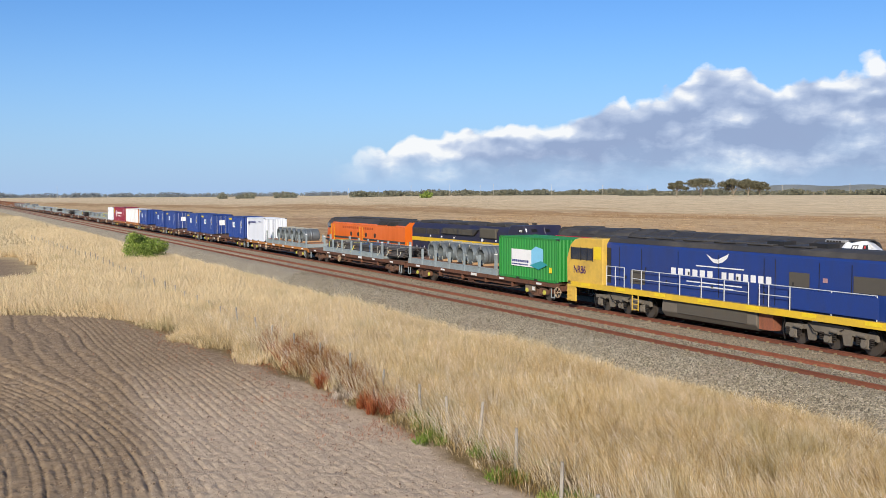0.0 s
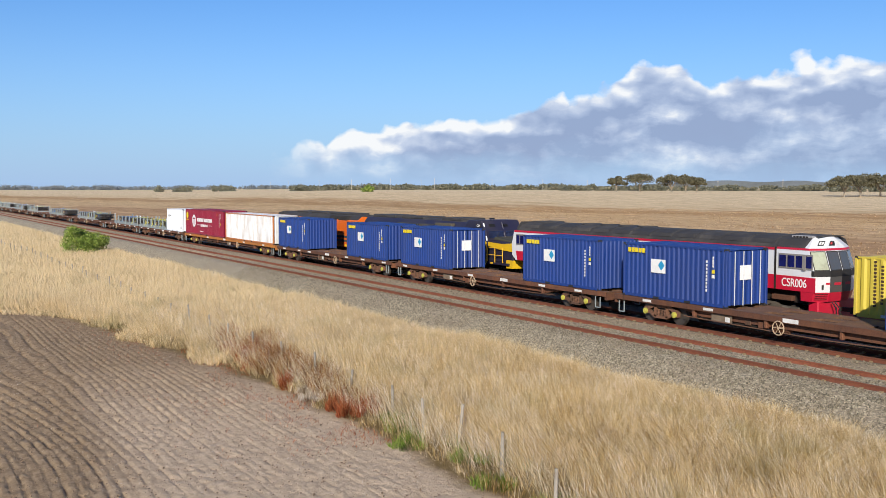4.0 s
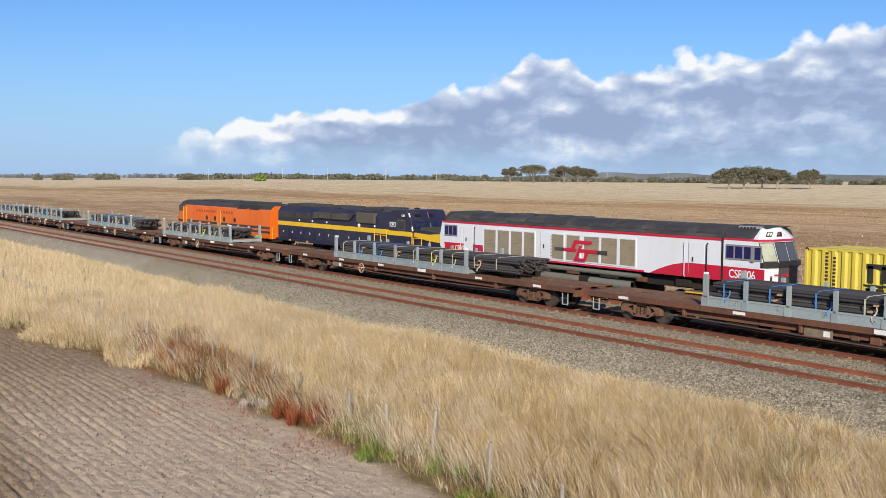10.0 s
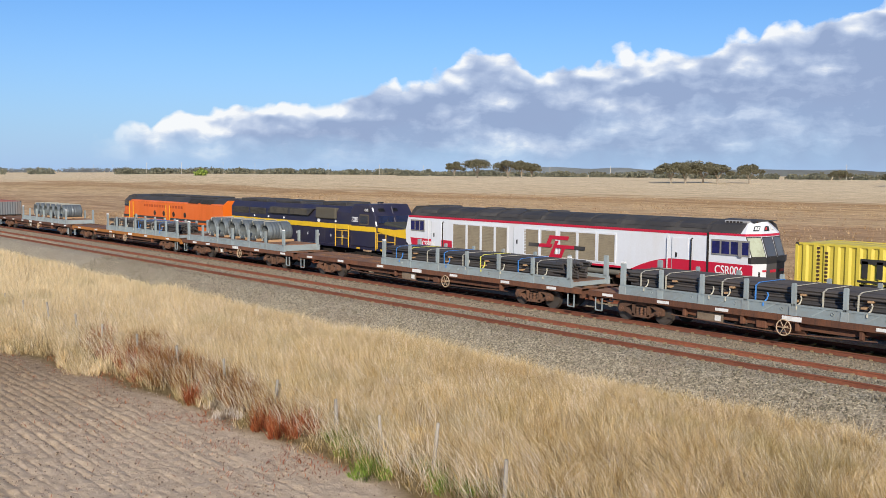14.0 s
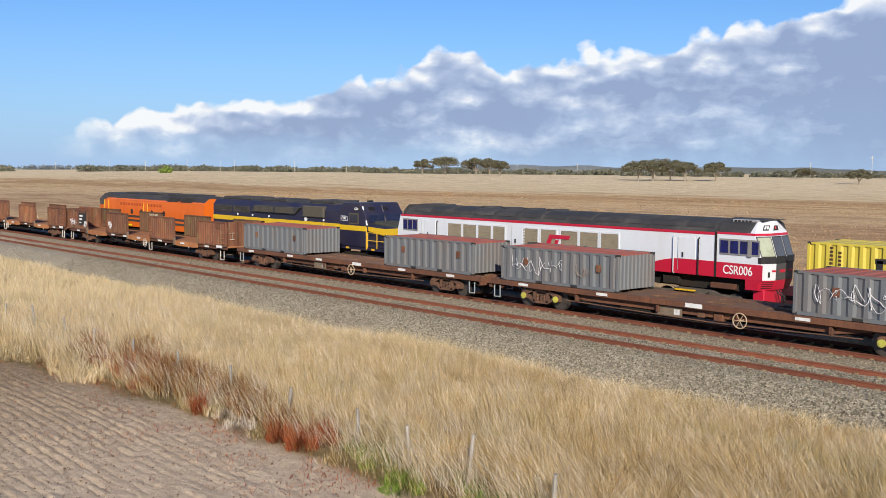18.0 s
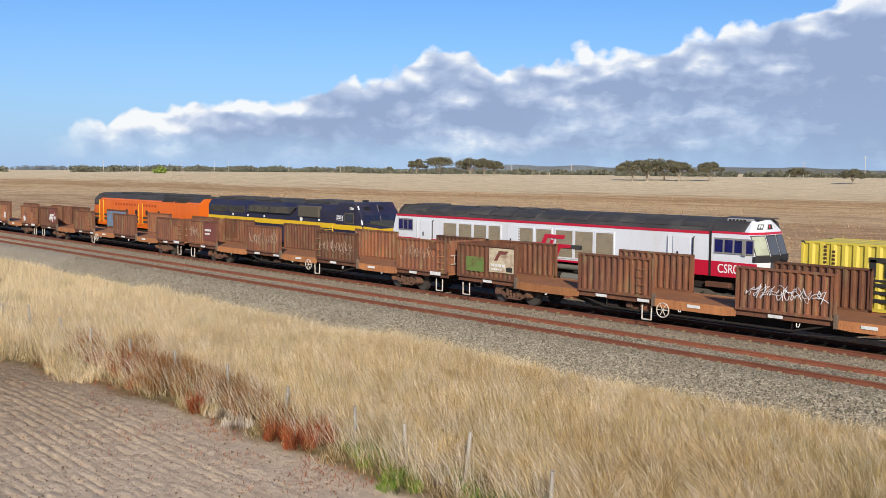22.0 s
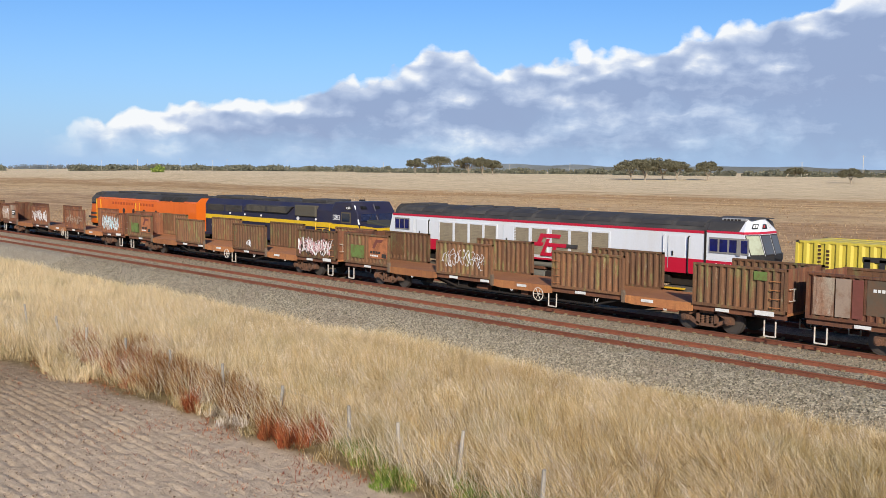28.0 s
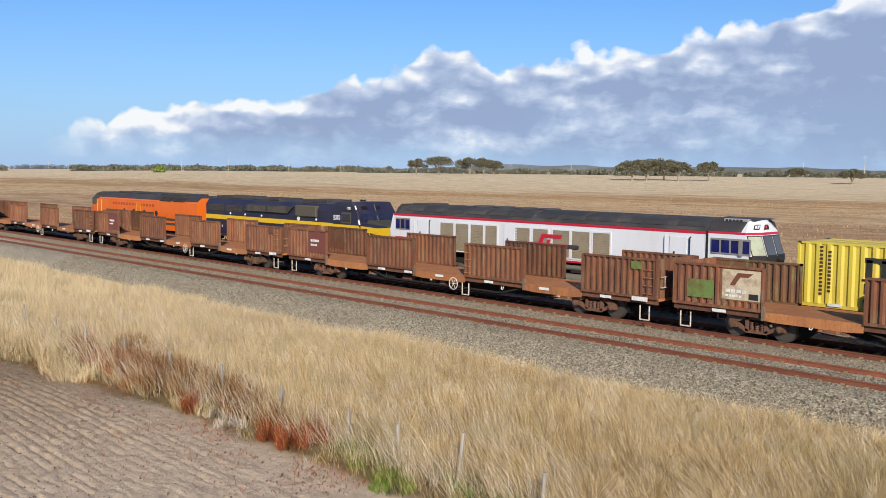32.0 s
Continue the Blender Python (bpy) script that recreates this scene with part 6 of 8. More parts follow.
def railing(root, pts, material, h=0.95, mid=0.5, r=0.02, name="handrail"):
    bm = bmn()
    for k in (h, mid):
        pipe(bm, [(x, y, z + k) for x, y, z in pts], r, 6)
    for x, y, z in pts:
        rod(bm, (x, y, z), (x, y, z + h), r * 1.2, 6)
    return part(name, bm, material, root)


def nr_loco():
    root = empty("diesel_locomotive", "blue diesel locomotive with a yellow cab and sooty roof", "locomotive")
    blue = surf("deep_blue_paint", (0.016, 0.045, 0.215), 0.38, dirt=(0.035, 0.042, 0.10), amount=0.6, scale=0.7, streak=True)
    yel = surf("weathered_yellow_paint", (0.66, 0.425, 0.07), 0.5, dirt=(0.34, 0.22, 0.07), amount=0.6, scale=1.0)
    stripe_yel = surf("dusty_yellow_paint", (0.72, 0.47, 0.03), 0.5, dirt=(0.42, 0.27, 0.06), amount=0.5, scale=0.7)
    brightyel = plain("bright_yellow_paint", (0.80, 0.58, 0.02))
    grime = surf("brake_dust", (0.135, 0.115, 0.092), 0.9, dirt=(0.22, 0.19, 0.15), amount=0.6)
    purple = plain("purple_number_paint", (0.06, 0.015, 0.10))
    hood = [(-1.12, 1.36), (-1.12, 3.42), (-0.92, 3.72), (0.92, 3.72), (1.12, 3.42), (1.12, 1.36)]
    part("hood", extrude(bmn(), hood, "x", -7.9, 10.7), blue, root)
    part("frame_deck", box(bmn(), -10.9, 10.9, -1.40, 1.40, 1.22, 1.37), grime, root)
    for s in (-1, 1):
        part("frame_stripe", box(bmn(), -10.6, 10.9, s * 1.43 - 0.03, s * 1.43 + 0.03, 1.10, 1.37), stripe_yel, root)
    for k in range(7):
        part("marker_plate", sheet(-9.6 + 2.9 * k, -8.9 + 2.9 * k, -1.462, 1.2, 1.34), brightyel, root)
    # cab at the rear
    cab = extrude(bmn(), [(-11.0, 1.25), (-11.05, 2.55), (-10.75, 3.25), (-10.35, 3.56), (-9.9, 3.66), (-7.9, 3.68), (-7.9, 1.25)], "y", -1.40, 1.40)
    cabo = part("cab", soft(cab, 0.05, 2), yel, root)
    part("side_window", sheet(-10.55, -8.75, -1.425, 2.55, 3.16), M_GLASS, cabo)
    for x in (-10.6, -9.75, -9.2, -8.7):
        part("window_bar", sheet(x, x + 0.06, -1.445, 2.51, 3.20), M_BLACK, cabo)
    part("cab_recess", sheet(-8.6, -8.0, -1.42, 2.62, 3.26), brightyel, cabo)
    letters("number", "NR86", 0.56, purple, cabo, on_side(-9.85, -1.418, 2.0), 0.95, 0.004, 0.85)
    for x in (-10.9, -10.55):
        part("cab_step", box(bmn(), x - 0.05, x + 0.3, -1.42, -1.30, 0.32, 1.2), yel, root)
    part("cab_roof_vent", box(bmn(), -9.6, -8.6, -0.5, 0.5, 3.66, 3.76), M_ROOFGREY, root)
    # roof and radiator end
    part("roof", extrude(bmn(), [(-1.07, 3.52), (-0.93, 3.73), (-0.5, 3.80), (0.5, 3.80), (0.93, 3.73), (1.07, 3.52), (0.9, 3.60), (-0.9, 3.60)], "x", -7.88, 10.65), M_ROOFGREY, root)
    part("radiator_grille", sheet(6.4, 10.2, -1.10, 3.15, 3.42), M_BLACKPLATE, root)
    for i in range(6):
        part("roof_hatch", soft(box(bmn(), -6.8 + 2.0 * i, -5.4 + 2.0 * i, -0.7, 0.7, 3.79, 3.86), 0.02), M_ROOFGREY, root)
    for x in (2.0, 4.2):
        part("exhaust", box(bmn(), x, x + 0.9, -0.35, 0.35, 3.8, 3.98), M_BLACK, root)
    for x0, x1, z0, z1 in ((-6.0, -4.9, 1.6, 2.25), (3.95, 4.95, 2.25, 2.85), (7.0, 9.8, 2.3, 2.9)):
        part("grille", sheet(x0, x1, -1.135, z0, z1), surf("bronze_grille", (0.085, 0.075, 0.06), 0.7, grain=60, bump=0.5), root)
    for x in (-6.9, -5.2, -2.6, 0.0, 2.6, 3.2, 5.4, 6.9, 8.4):
        part("door_seam", sheet(x, x + 0.025, -1.128, 1.45, 3.3), M_BLACK, root)
    # service name as plain letter blocks, with two rules and a bird emblem
    bars(root, -3.05, -0.2, 2.42, 0.30, 6, M_WHITE_BAR, -1.128, 0.34, 2)
    bars(root, 0.2, 3.15, 2.42, 0.30, 7, M_WHITE_BAR, -1.128, 0.34, 3)
    part("rule", sheet(-1.4, 1.5, -1.128, 2.73, 2.78), M_WHITE_BAR, root)
    part("rule", sheet(-2.0, 1.4, -1.128, 2.0, 2.05), M_WHITE_BAR, root)
    part("rule", sheet(-1.2, 0.9, -1.128, 1.84, 1.89), M_WHITE_BAR, root)
    bird = extrude(bmn(), [(-0.75, 3.30), (-0.35, 3.12), (-0.05, 3.10), (0.25, 3.22), (0.62, 3.38), (0.50, 3.16), (0.22, 2.98), (-0.02, 2.92), (-0.30, 2.95), (-0.45, 3.05)], "y", -1.14, -1.128)
    part("emblem", bird, M_WHITE_BAR, root)
    # cab door recess behind the cab, hood latches and warning labels
    part("recess", sheet(-7.88, -7.55, -1.128, 1.5, 3.25), M_BLACKPLATE, root)
    for k in range(9):
        part("door_latch", sheet(-6.4 + 1.5 * k, -6.3 + 1.5 * k, -1.145, 1.8 + 0.5 * (k % 2), 1.95 + 0.5 * (k % 2)), M_BLACKPLATE, root)
    for x in (5.6, 7.9):
        part("warning_label", sheet(x, x + 0.22, -1.135, 2.55, 2.72, 0.008), M_PINK, root)
    for k in range(4):
        part("cab_tread", box(bmn(), -10.95, -10.55, -1.46, -1.28, 0.38 + 0.22 * k, 0.42 + 0.22 * k), yel, root)
    railing(root, [(-7.6, -1.36, 1.37), (-6.9, -1.36, 1.37), (-6.2, -1.36, 1.37)], M_SILVER, 0.98)
    railing(root, [(x, -1.36, 1.37) for x in (-5.6, -4.9, -3.6, -2.2, -0.8, 0.6, 2.0)], M_SILVER, 0.92)
    railing(root, [(x, -1.36, 1.37) for x in (2.6, 3.1, 4.2, 6.2, 8.2)], M_SILVER, 0.92)
    part("walkway_board", box(bmn(), 4.3, 8.3, -1.40, -1.37, 1.45, 2.22), blue, root)
    part("fuel_tank", soft(extrude(bmn(), [(-1.25, 1.1), (-1.3, 0.55), (-1.05, 0.28), (1.05, 0.28), (1.3, 0.55), (1.25, 1.1)], "x", -3.5, 2.4), 0.03), grime, root)
    part("tank_panel", sheet(-2.4, 1.9, -1.31, 0.55, 1.0), surf("tank_panel", (0.085, 0.075, 0.06), 0.9, amount=0.4), root)
    part("brake_unit", box(bmn(), 2.45, 3.2, -1.2, -0.7, 0.4, 1.1), rusty("rusty_unit", (0.2, 0.07, 0.04), (0.3, 0.1, 0.05), (0.1, 0.05, 0.03)), root)
    for x in (-5.5, 9.3):
        bm = bmn()
        pipe(bm, [(x, -1.42, 1.2), (x, -1.42, 0.35)], 0.025)
        pipe(bm, [(x + 0.45, -1.42, 1.2), (x + 0.45, -1.42, 0.35)], 0.025)
        for z in (0.4, 0.65, 0.9):
            rod(bm, (x, -1.42, z), (x + 0.45, -1.42, z), 0.02, 6)
        part("ladder", bm, yel, root)
    loco_bogie(root, -6.6, grime)
    loco_bogie(root, 5.95, grime)
    share("coupler", ME_COUPLER, root, pose(10.9, 0, 0))
    share("coupler", ME_COUPLER, root, pose(-10.9, 0, 0, 0, 0, 180))
    return root


def white_loco():
    """Standing double-cab locomotive: white with red bands and a black roof; the origin is its middle at rail level."""
    root = empty("diesel_locomotive", "white and red streamlined diesel locomotive with a black roof", "locomotive", "standing locomotives")
    white = surf("dusty_white_paint", (0.66, 0.685, 0.73), 0.4, dirt=(0.52, 0.47, 0.41), amount=0.45, scale=0.5, streak=True, grit=0.15)
    red = surf("crimson_paint", (0.50, 0.012, 0.04), 0.4, dirt=(0.33, 0.02, 0.035), amount=0.4, grit=0.15)
    # dark grey for the centre of the nose
    dark = surf("dark_nose_paint", (0.07, 0.068, 0.07), 0.5, amount=0.4, grit=0.2)
    # darker copy of the windscreen, shade painted into the glass colour
    dim = surf("shaded_windscreen", (0.075, 0.085, 0.10), 0.08, amount=0.5, scale=2, bump=0)
    tinted = surf("blue_tinted_glass", (0.012, 0.016, 0.11), 0.1, amount=0.7, scale=3, dirt=(0.004, 0.004, 0.008), bump=0)
    W, X0, X1, FOOT = 1.45, -11.65, 8.34, 1.60
    part("body", extrude(bmn(), [(-W, FOOT), (-W, 3.36), (W, 3.36), (W, FOOT)], "x", X0 + 0.6, X1), white, root)
    bm = extrude(bmn(), [(-W - 0.005, 3.34), (-W + 0.02, 3.45), (-1.2, 3.73), (-0.7, 3.87), (0, 3.91), (0.7, 3.87), (1.2, 3.73), (W - 0.02, 3.45), (W + 0.005, 3.34)], "x", X0 + 0.7, X1)
    roof = part("roof", bm, M_ROOFGREY, root, "sooty black curved roof")
    for i in range(12):
        x = X0 + 1.2 + i * 1.57
        part("roof_panel", extrude(bmn(), [(-1.36, 3.575), (-1.21, 3.75), (-0.7, 3.895), (0, 3.935), (0.7, 3.895), (1.21, 3.75), (1.36, 3.575), (1.1, 3.60), (0, 3.7), (-1.1, 3.60)], "x", x, x + 1.33), M_ROOFGREY, roof)
    for i in range(4):
        part("roof_fan", rod(bmn(), (-5.8 + 1.5 * i, 0, 3.90), (-5.8 + 1.5 * i, 0, 3.965), 0.55, 20), M_ROOFGREY, roof)
    part("roof_gear", soft(box(bmn(), -10.6, -9.2, -0.7, 0.7, 3.84, 3.97), 0.03), M_ROOFGREY, roof)

    def ring(front, z, inset=0.0, out=0.0):
        """Plan of the faceted cab front: side, chamfer, nose, chamfer, side."""
        w = W - inset + out
        return [(X1, -w, z), (front - 0.30 + out, -w, z), (front + out, -w + 0.67, z), (front + out, 0, z), (front - 0.03 + out, w - 0.85, z), (front - 0.50 + out, w, z), (X1, w, z)]

    def tier(name, lower, upper, material, parent, label=""):
        bm = bmn()
        a, b = [bm.verts.new(p) for p in lower], [bm.verts.new(p) for p in upper]
        for i in range(7):
            bm.faces.new((a[i], a[(i + 1) % 7], b[(i + 1) % 7], b[i]))
        bm.faces.new(a)
        bm.faces.new(b)
        return part(name, bm, material, parent, label)

    def facet(name, lower, upper, i, material, parent, lo=(0.05, 0.95), hi=(0.05, 0.95), out=0.014):
        """A thin plate laid on one facet between two rings, from share lo to share hi of it."""
        a, b, c, d = (Vector(p) for p in (lower[i], lower[i + 1], upper[i + 1], upper[i]))
        n = (b - a).cross(d - a).normalized() * out
        bm = bmn()
        quad = [bm.verts.new(a.lerp(b, u).lerp(d.lerp(c, u), v) + k * n) for k in (0.15, 1) for u, v in ((lo[0], hi[0]), (lo[1], hi[0]), (lo[1], hi[1]), (lo[0], hi[1]))]
        for f in ((0, 1, 2, 3), (4, 5, 6, 7), (0, 1, 5, 4), (1, 2, 6, 5), (2, 3, 7, 6), (3, 0, 4, 7)):
            bm.faces.new([quad[j] for j in f])
        return part(name, bm, material, parent)

    F = X1 + 2.26
    r_foot, r_low, r_band, r_sill, r_head, r_top = ring(F - 0.02, FOOT), ring(F, 2.26), ring(F + 0.02, 2.27), ring(F + 0.0, 2.50), ring(F - 0.28, 3.34), ring(F - 0.30, 3.36)
    cab = tier("front_cab", r_foot, r_low, white, root)
    tier("screen_band", [(max(x, F - 0.42), y, z) for x, y, z in ring(F + 0.02, 2.262, -0.005)], [(max(x, F - 0.42), y, z) for x, y, z in ring(F, 2.50, -0.005)], M_BLACK, cab)
    tier("cab_waist", ring(F - 0.02, 2.263), ring(F - 0.04, 2.501), white, cab)
    tier("screen_wall", ring(F, 2.502), r_head, white, cab)
    tier("red_line", ring(F - 0.26, 3.345, -0.012), ring(F - 0.29, 3.43, 0.01), red, cab)
    tier("lamp_housing", [(max(x, F - 0.95), y, z) for x, y, z in ring(F - 0.29, 3.432, 0.02)], [(max(x, F - 0.95), y, z) for x, y, z in ring(F - 0.48, 3.90, 0.58)], white, cab)
    bm = extrude(bmn(), [(-W + 0.02, 3.435), (-1.2, 3.77), (-0.7, 3.94), (0, 3.985), (0.7, 3.94), (1.2, 3.77), (W - 0.02, 3.435)], "x", X1 + 0.02, F - 0.80)
    part("cab_roof", bm, M_ROOFGREY, cab)
    part("cab_brow", extrude(bmn(), [(-0.86, 3.905), (-0.7, 3.94), (0, 3.985), (0.7, 3.94), (0.86, 3.905)], "x", F - 0.82, F - 0.52), M_ROOFGREY, cab)
    unit = part("air_conditioner", soft(box(bmn(), X1 + 0.40, X1 + 1.50, -0.98, 0.3, 3.70, 3.94), 0.03), surf("grey_unit", (0.34, 0.345, 0.35), 0.5, amount=0.3), cab)
    for k in range(5):
        part("vent", box(bmn(), X1 + 0.50 + 0.16 * k, X1 + 0.61 + 0.16 * k, -0.992, -0.978, 3.84, 3.91), M_UNDER, unit)
    for i in (1, 2, 3, 4):
        facet("windscreen" if i in (2, 3) else "corner_window", ring(F, 2.502), r_head, i, M_GLASS_PALE if i == 1 else dim, cab, (0.09, 0.93), (0.05, 0.92))
        facet("window_surround", ring(F, 2.502), r_head, i, M_BLACK, cab, (0.03, 0.98), (0.0, 0.97), 0.007)
    for i in (2, 3):
        facet("nose_panel", r_foot, r_low, i, dark, cab, (0.0, 1.0), (0.0, 1.0), 0.008)
        facet("emblem", r_foot, r_low, i, red, cab, (0.35, 0.9), (0.45, 0.62), 0.016)
    facet("emblem", r_foot, r_low, 1, red, cab, (0.75, 1.0), (0.50, 0.62))
    facet("marker", r_foot, r_low, 1, M_BLACK, cab, (0.50, 0.62), (0.18, 0.5))
    h0, h1 = ring(F - 0.29, 3.432, 0.02), ring(F - 0.48, 3.90, 0.58)
    facet("lamp_surround", h0, h1, 1, M_BLACK, cab, (0.42, 0.80), (0.22, 0.62), 0.02)
    facet("headlight", h0, h1, 1, M_LAMP, cab, (0.48, 0.60), (0.30, 0.54), 0.03)
    facet("headlight", h0, h1, 1, M_LAMP, cab, (0.64, 0.75), (0.30, 0.54), 0.03)
    facet("lamp_surround", h0, h1, 2, M_BLACK, cab, (0.2, 0.8), (0.22, 0.62), 0.02)
    facet("headlight", h0, h1, 2, plain("red_lamp", (0.55, 0.05, 0.05)), cab, (0.3, 0.5), (0.32, 0.54), 0.03)
    facet("headlight", h0, h1, 3, M_LAMP, cab, (0.2, 0.6), (0.32, 0.72), 0.03)
    def short(pts):
        return [(max(x, F - 0.95), y, z) for x, y, z in pts]

    skirt = tier("red_skirt", short(ring(F - 0.12, 1.20, 0.03)), short(ring(F - 0.01, FOOT - 0.005, 0.002)), red, root)
    for k in range(4):
        facet("skirt_slot", ring(F - 0.10, 1.20), ring(F - 0.01, FOOT), 1, M_UNDER, skirt, (0.15, 0.9), (0.22 + 0.19 * k, 0.27 + 0.19 * k), 0.012)
    part("pilot", soft(box(bmn(), F - 0.75, F - 0.25, -1.2, 1.2, 0.45, 1.22), 0.04), red, root)
    part("buffer_hose", pipe(bmn(), [(F - 0.1, -0.5, 1.15), (F + 0.12, -0.5, 0.95), (F + 0.1, -0.48, 0.6)], 0.03, 6), M_BLACK, root)
    part("buffer_hose", pipe(bmn(), [(F - 0.1, -0.3, 1.15), (F + 0.15, -0.3, 0.9), (F + 0.1, -0.28, 0.55)], 0.03, 6), M_BLACK, root)
    # rear end
    rear = extrude(bmn(), [(X0 + 0.4, FOOT), (X0 + 0.05, 1.9), (X0, 2.5), (X0 + 0.25, 3.36), (X0 + 0.62, 3.36), (X0 + 0.62, FOOT)], "y", -W + 0.001, W - 0.001)
    part("rear_end", rear, white, root)
    part("rear_roof", extrude(bmn(), [(X0 + 0.2, 3.34), (X0 + 0.36, 3.66), (X0 + 0.72, 3.93), (X0 + 0.72, 3.34)], "y", -1.25, 1.25), M_ROOFGREY, root)
    # crimson lower flank by both cabs, with a slanted end
    part("red_flank", extrude(bmn(), [(4.3, FOOT)] + [(4.4 + 2.3 * i / 9, FOOT + 0.03 + 0.60 * (1 - (1 - i / 9) ** 1.8)) for i in range(10)] + [(X1 + 2.05, 2.21), (X1 + 2.05, FOOT)], "y", -W - 0.012, -W), red, root)
    part("red_flank", extrude(bmn(), [(-11.05, FOOT), (-11.2, 2.15), (-7.7, 2.15), (-6.1, FOOT)], "y", -W - 0.012, -W), red, root)
    part("red_line", sheet(X0 + 0.3, X1, -W - 0.004, 3.29, 3.40), red, root)
    part("red_line", sheet(-6.1, 4.0, -W - 0.004, FOOT, FOOT + 0.09), red, root)
    # side windows
    for x0, x1, k in ((8.50, 10.26, 4), (-11.15, -9.95, 3)):
        w = part("side_window", sheet(x0, x1, -1.468, 2.54, 3.17, 0.02), surf("window_rim", (0.24, 0.23, 0.22), 0.5), root)
        for i in range(k):
            a = x0 + (x1 - x0) * (i + 0.08) / k
            part("pane", sheet(a, a + (x1 - x0) / k * 0.80, -1.485, 2.60, 3.10, 0.01), tinted, w)
    part("wind_deflector", box(bmn(), 9.76, 9.92, -1.53, -1.49, 2.50, 3.14), surf("window_rim", (0.24, 0.23, 0.22), 0.5), root)
    # louvred side panels: four dark at the rear, five pale in the middle
    x_world = [(-37.05, -36.05), (-35.9, -34.95), (-34.8, -33.9), (-33.75, -32.95), (-31.75, -30.78), (-30.58, -29.65), (-29.35, -28.35), (-28.2, -27.18), (-27.0, -26.05)]
    for i, (a, b) in enumerate(x_world):
        a, b = a + 29.5, b + 29.5
        g = part("grille", sheet(a, b, -W - 0.004, 1.62 if i < 4 else 1.80, 3.05), M_GRILLE, root)
        bm = bmn()
        z = 1.68 if i < 4 else 1.86
        while z < 3.0:
            box(bm, a + 0.02, b - 0.02, -W - 0.03, -W - 0.014, z, z + 0.035)
            z += 0.075
        part("louvre", bm, M_GRILLE, g)
        bm = bmn()
        z0 = 1.60 if i < 4 else 1.76
        for x in (a - 0.07, b):
            box(bm, x, x + 0.07, -W - 0.035, -W, z0, 3.12)
        box(bm, a, b, -W - 0.035, -W, 3.05, 3.12)
        box(bm, a, b, -W - 0.035, -W, z0, z0 + 0.06)
        part("grille_frame", bm, white, g)
    # emblem over the pale louvres, as plain shapes
    for i, (x0, x1, z0, z1, m) in enumerate(((-1.9, -1.2, 2.25, 2.42, M_ROOFGREY), (-1.2, -0.35, 2.25, 2.42, red), (-0.6, 0.5, 2.66, 2.84, red), (-0.75, -0.5, 2.3, 2.84, red), (-0.25, -0.05, 1.95, 2.6, red), (-0.1, 1.1, 2.25, 2.42, red),
                              (0.35, 0.55, 1.8, 2.42, red), (-0.25, 0.55, 1.8, 1.96, red), (1.1, 1.75, 2.25, 2.42, M_ROOFGREY))):
        tilt = [(x + 0.5 * (z - 2.33) * (m is red), z) for x, z in ((x0, z0), (x1, z0), (x1, z1), (x0, z1))]
        part("emblem", extrude(bmn(), tilt, "y", -W - 0.049 - 0.004 * i, -W - 0.037 - 0.004 * i), m, root)
    # doors with long grab rails
    for x in (6.55, -9.35, -2.95):
        d = part("door", sheet(x, x + 0.82, -W - 0.004, 2.23 if x > 0 else 1.75, 3.12, 0.02), white, root)
        part("door_seam", sheet(x - 0.015, x, -W - 0.018, 1.75, 3.12), M_GREY, d)
        part("door_handle", box(bmn(), x + 0.2, x + 0.26, -W - 0.06, -W - 0.02, 2.3, 2.5), M_BLACK, d)
        if x != -2.95:
            for k in (-0.2, 1.0):
                part("grab_rail", pipe(bmn(), [(x + k, -W, 1.60), (x + k, -W - 0.08, 1.65), (x + k, -W - 0.08, 3.1), (x + k, -W, 3.14)], 0.026, 8), M_SILVER if k < 0 else M_UNDER, d)
    part("cab_seam", sheet(X1 - 0.07, X1 + 0.03, -W - 0.02, FOOT, 3.42), M_UNDER, root)
    letters("number", "CSR006", 0.50, M_WHITE_BAR, root, on_side(9.32, -1.478, 1.92), 1.0, 0.004, 0.8)
    letters("number", "CSR006", 0.46, M_WHITE_BAR, root, on_side(-9.6, -1.475, 1.85), 1.0, 0.004, 0.75)
    # tanks and gear under the frame
    part("underframe", box(bmn(), X0 + 0.6, X1 + 1.8, -1.05, 1.05, 1.05, FOOT - 0.01), M_UNDER, root)
    part("fuel_tank", soft(extrude(bmn(), [(-1.25, 1.05), (-1.25, 0.5), (-1.0, 0.25), (1.0, 0.25), (1.25, 0.5), (1.25, 1.05)], "x", -3.6, 3.0), 0.03), M_UNDER, root)
    part("long_pipe", rod(bmn(), (-5.6, -1.22, 1.36), (3.6, -1.22, 1.36), 0.13, 12), surf("grey_tank", (0.16, 0.16, 0.14), 0.7, amount=0.5), root)
    for k in range(9):
        part("equipment_box", soft(box(bmn(), -10.4 + 2.3 * k, -9.9 + 2.3 * k + 0.3 * (k % 3), -1.3, -1.06, 1.12, 1.12 + 0.22 + 0.1 * (k % 2)), 0.02), M_UNDER if k % 2 else M_FRAME, root)
    for x in (-3.0, 0.4):
        part("air_tank", rod(bmn(), (x, -1.2, 0.85), (x + 2.6, -1.2, 0.85), 0.22, 14), surf("grey_tank", (0.16, 0.16, 0.14), 0.7, amount=0.5), root)
    for x in (6.4, -9.5):
        part("cab_step", box(box(bmn(), x, x + 0.9, -1.45, -1.25, 0.55, 0.62), x, x + 0.9, -1.45, -1.25, 0.9, 0.95), M_YELLOW_RAIL, root)
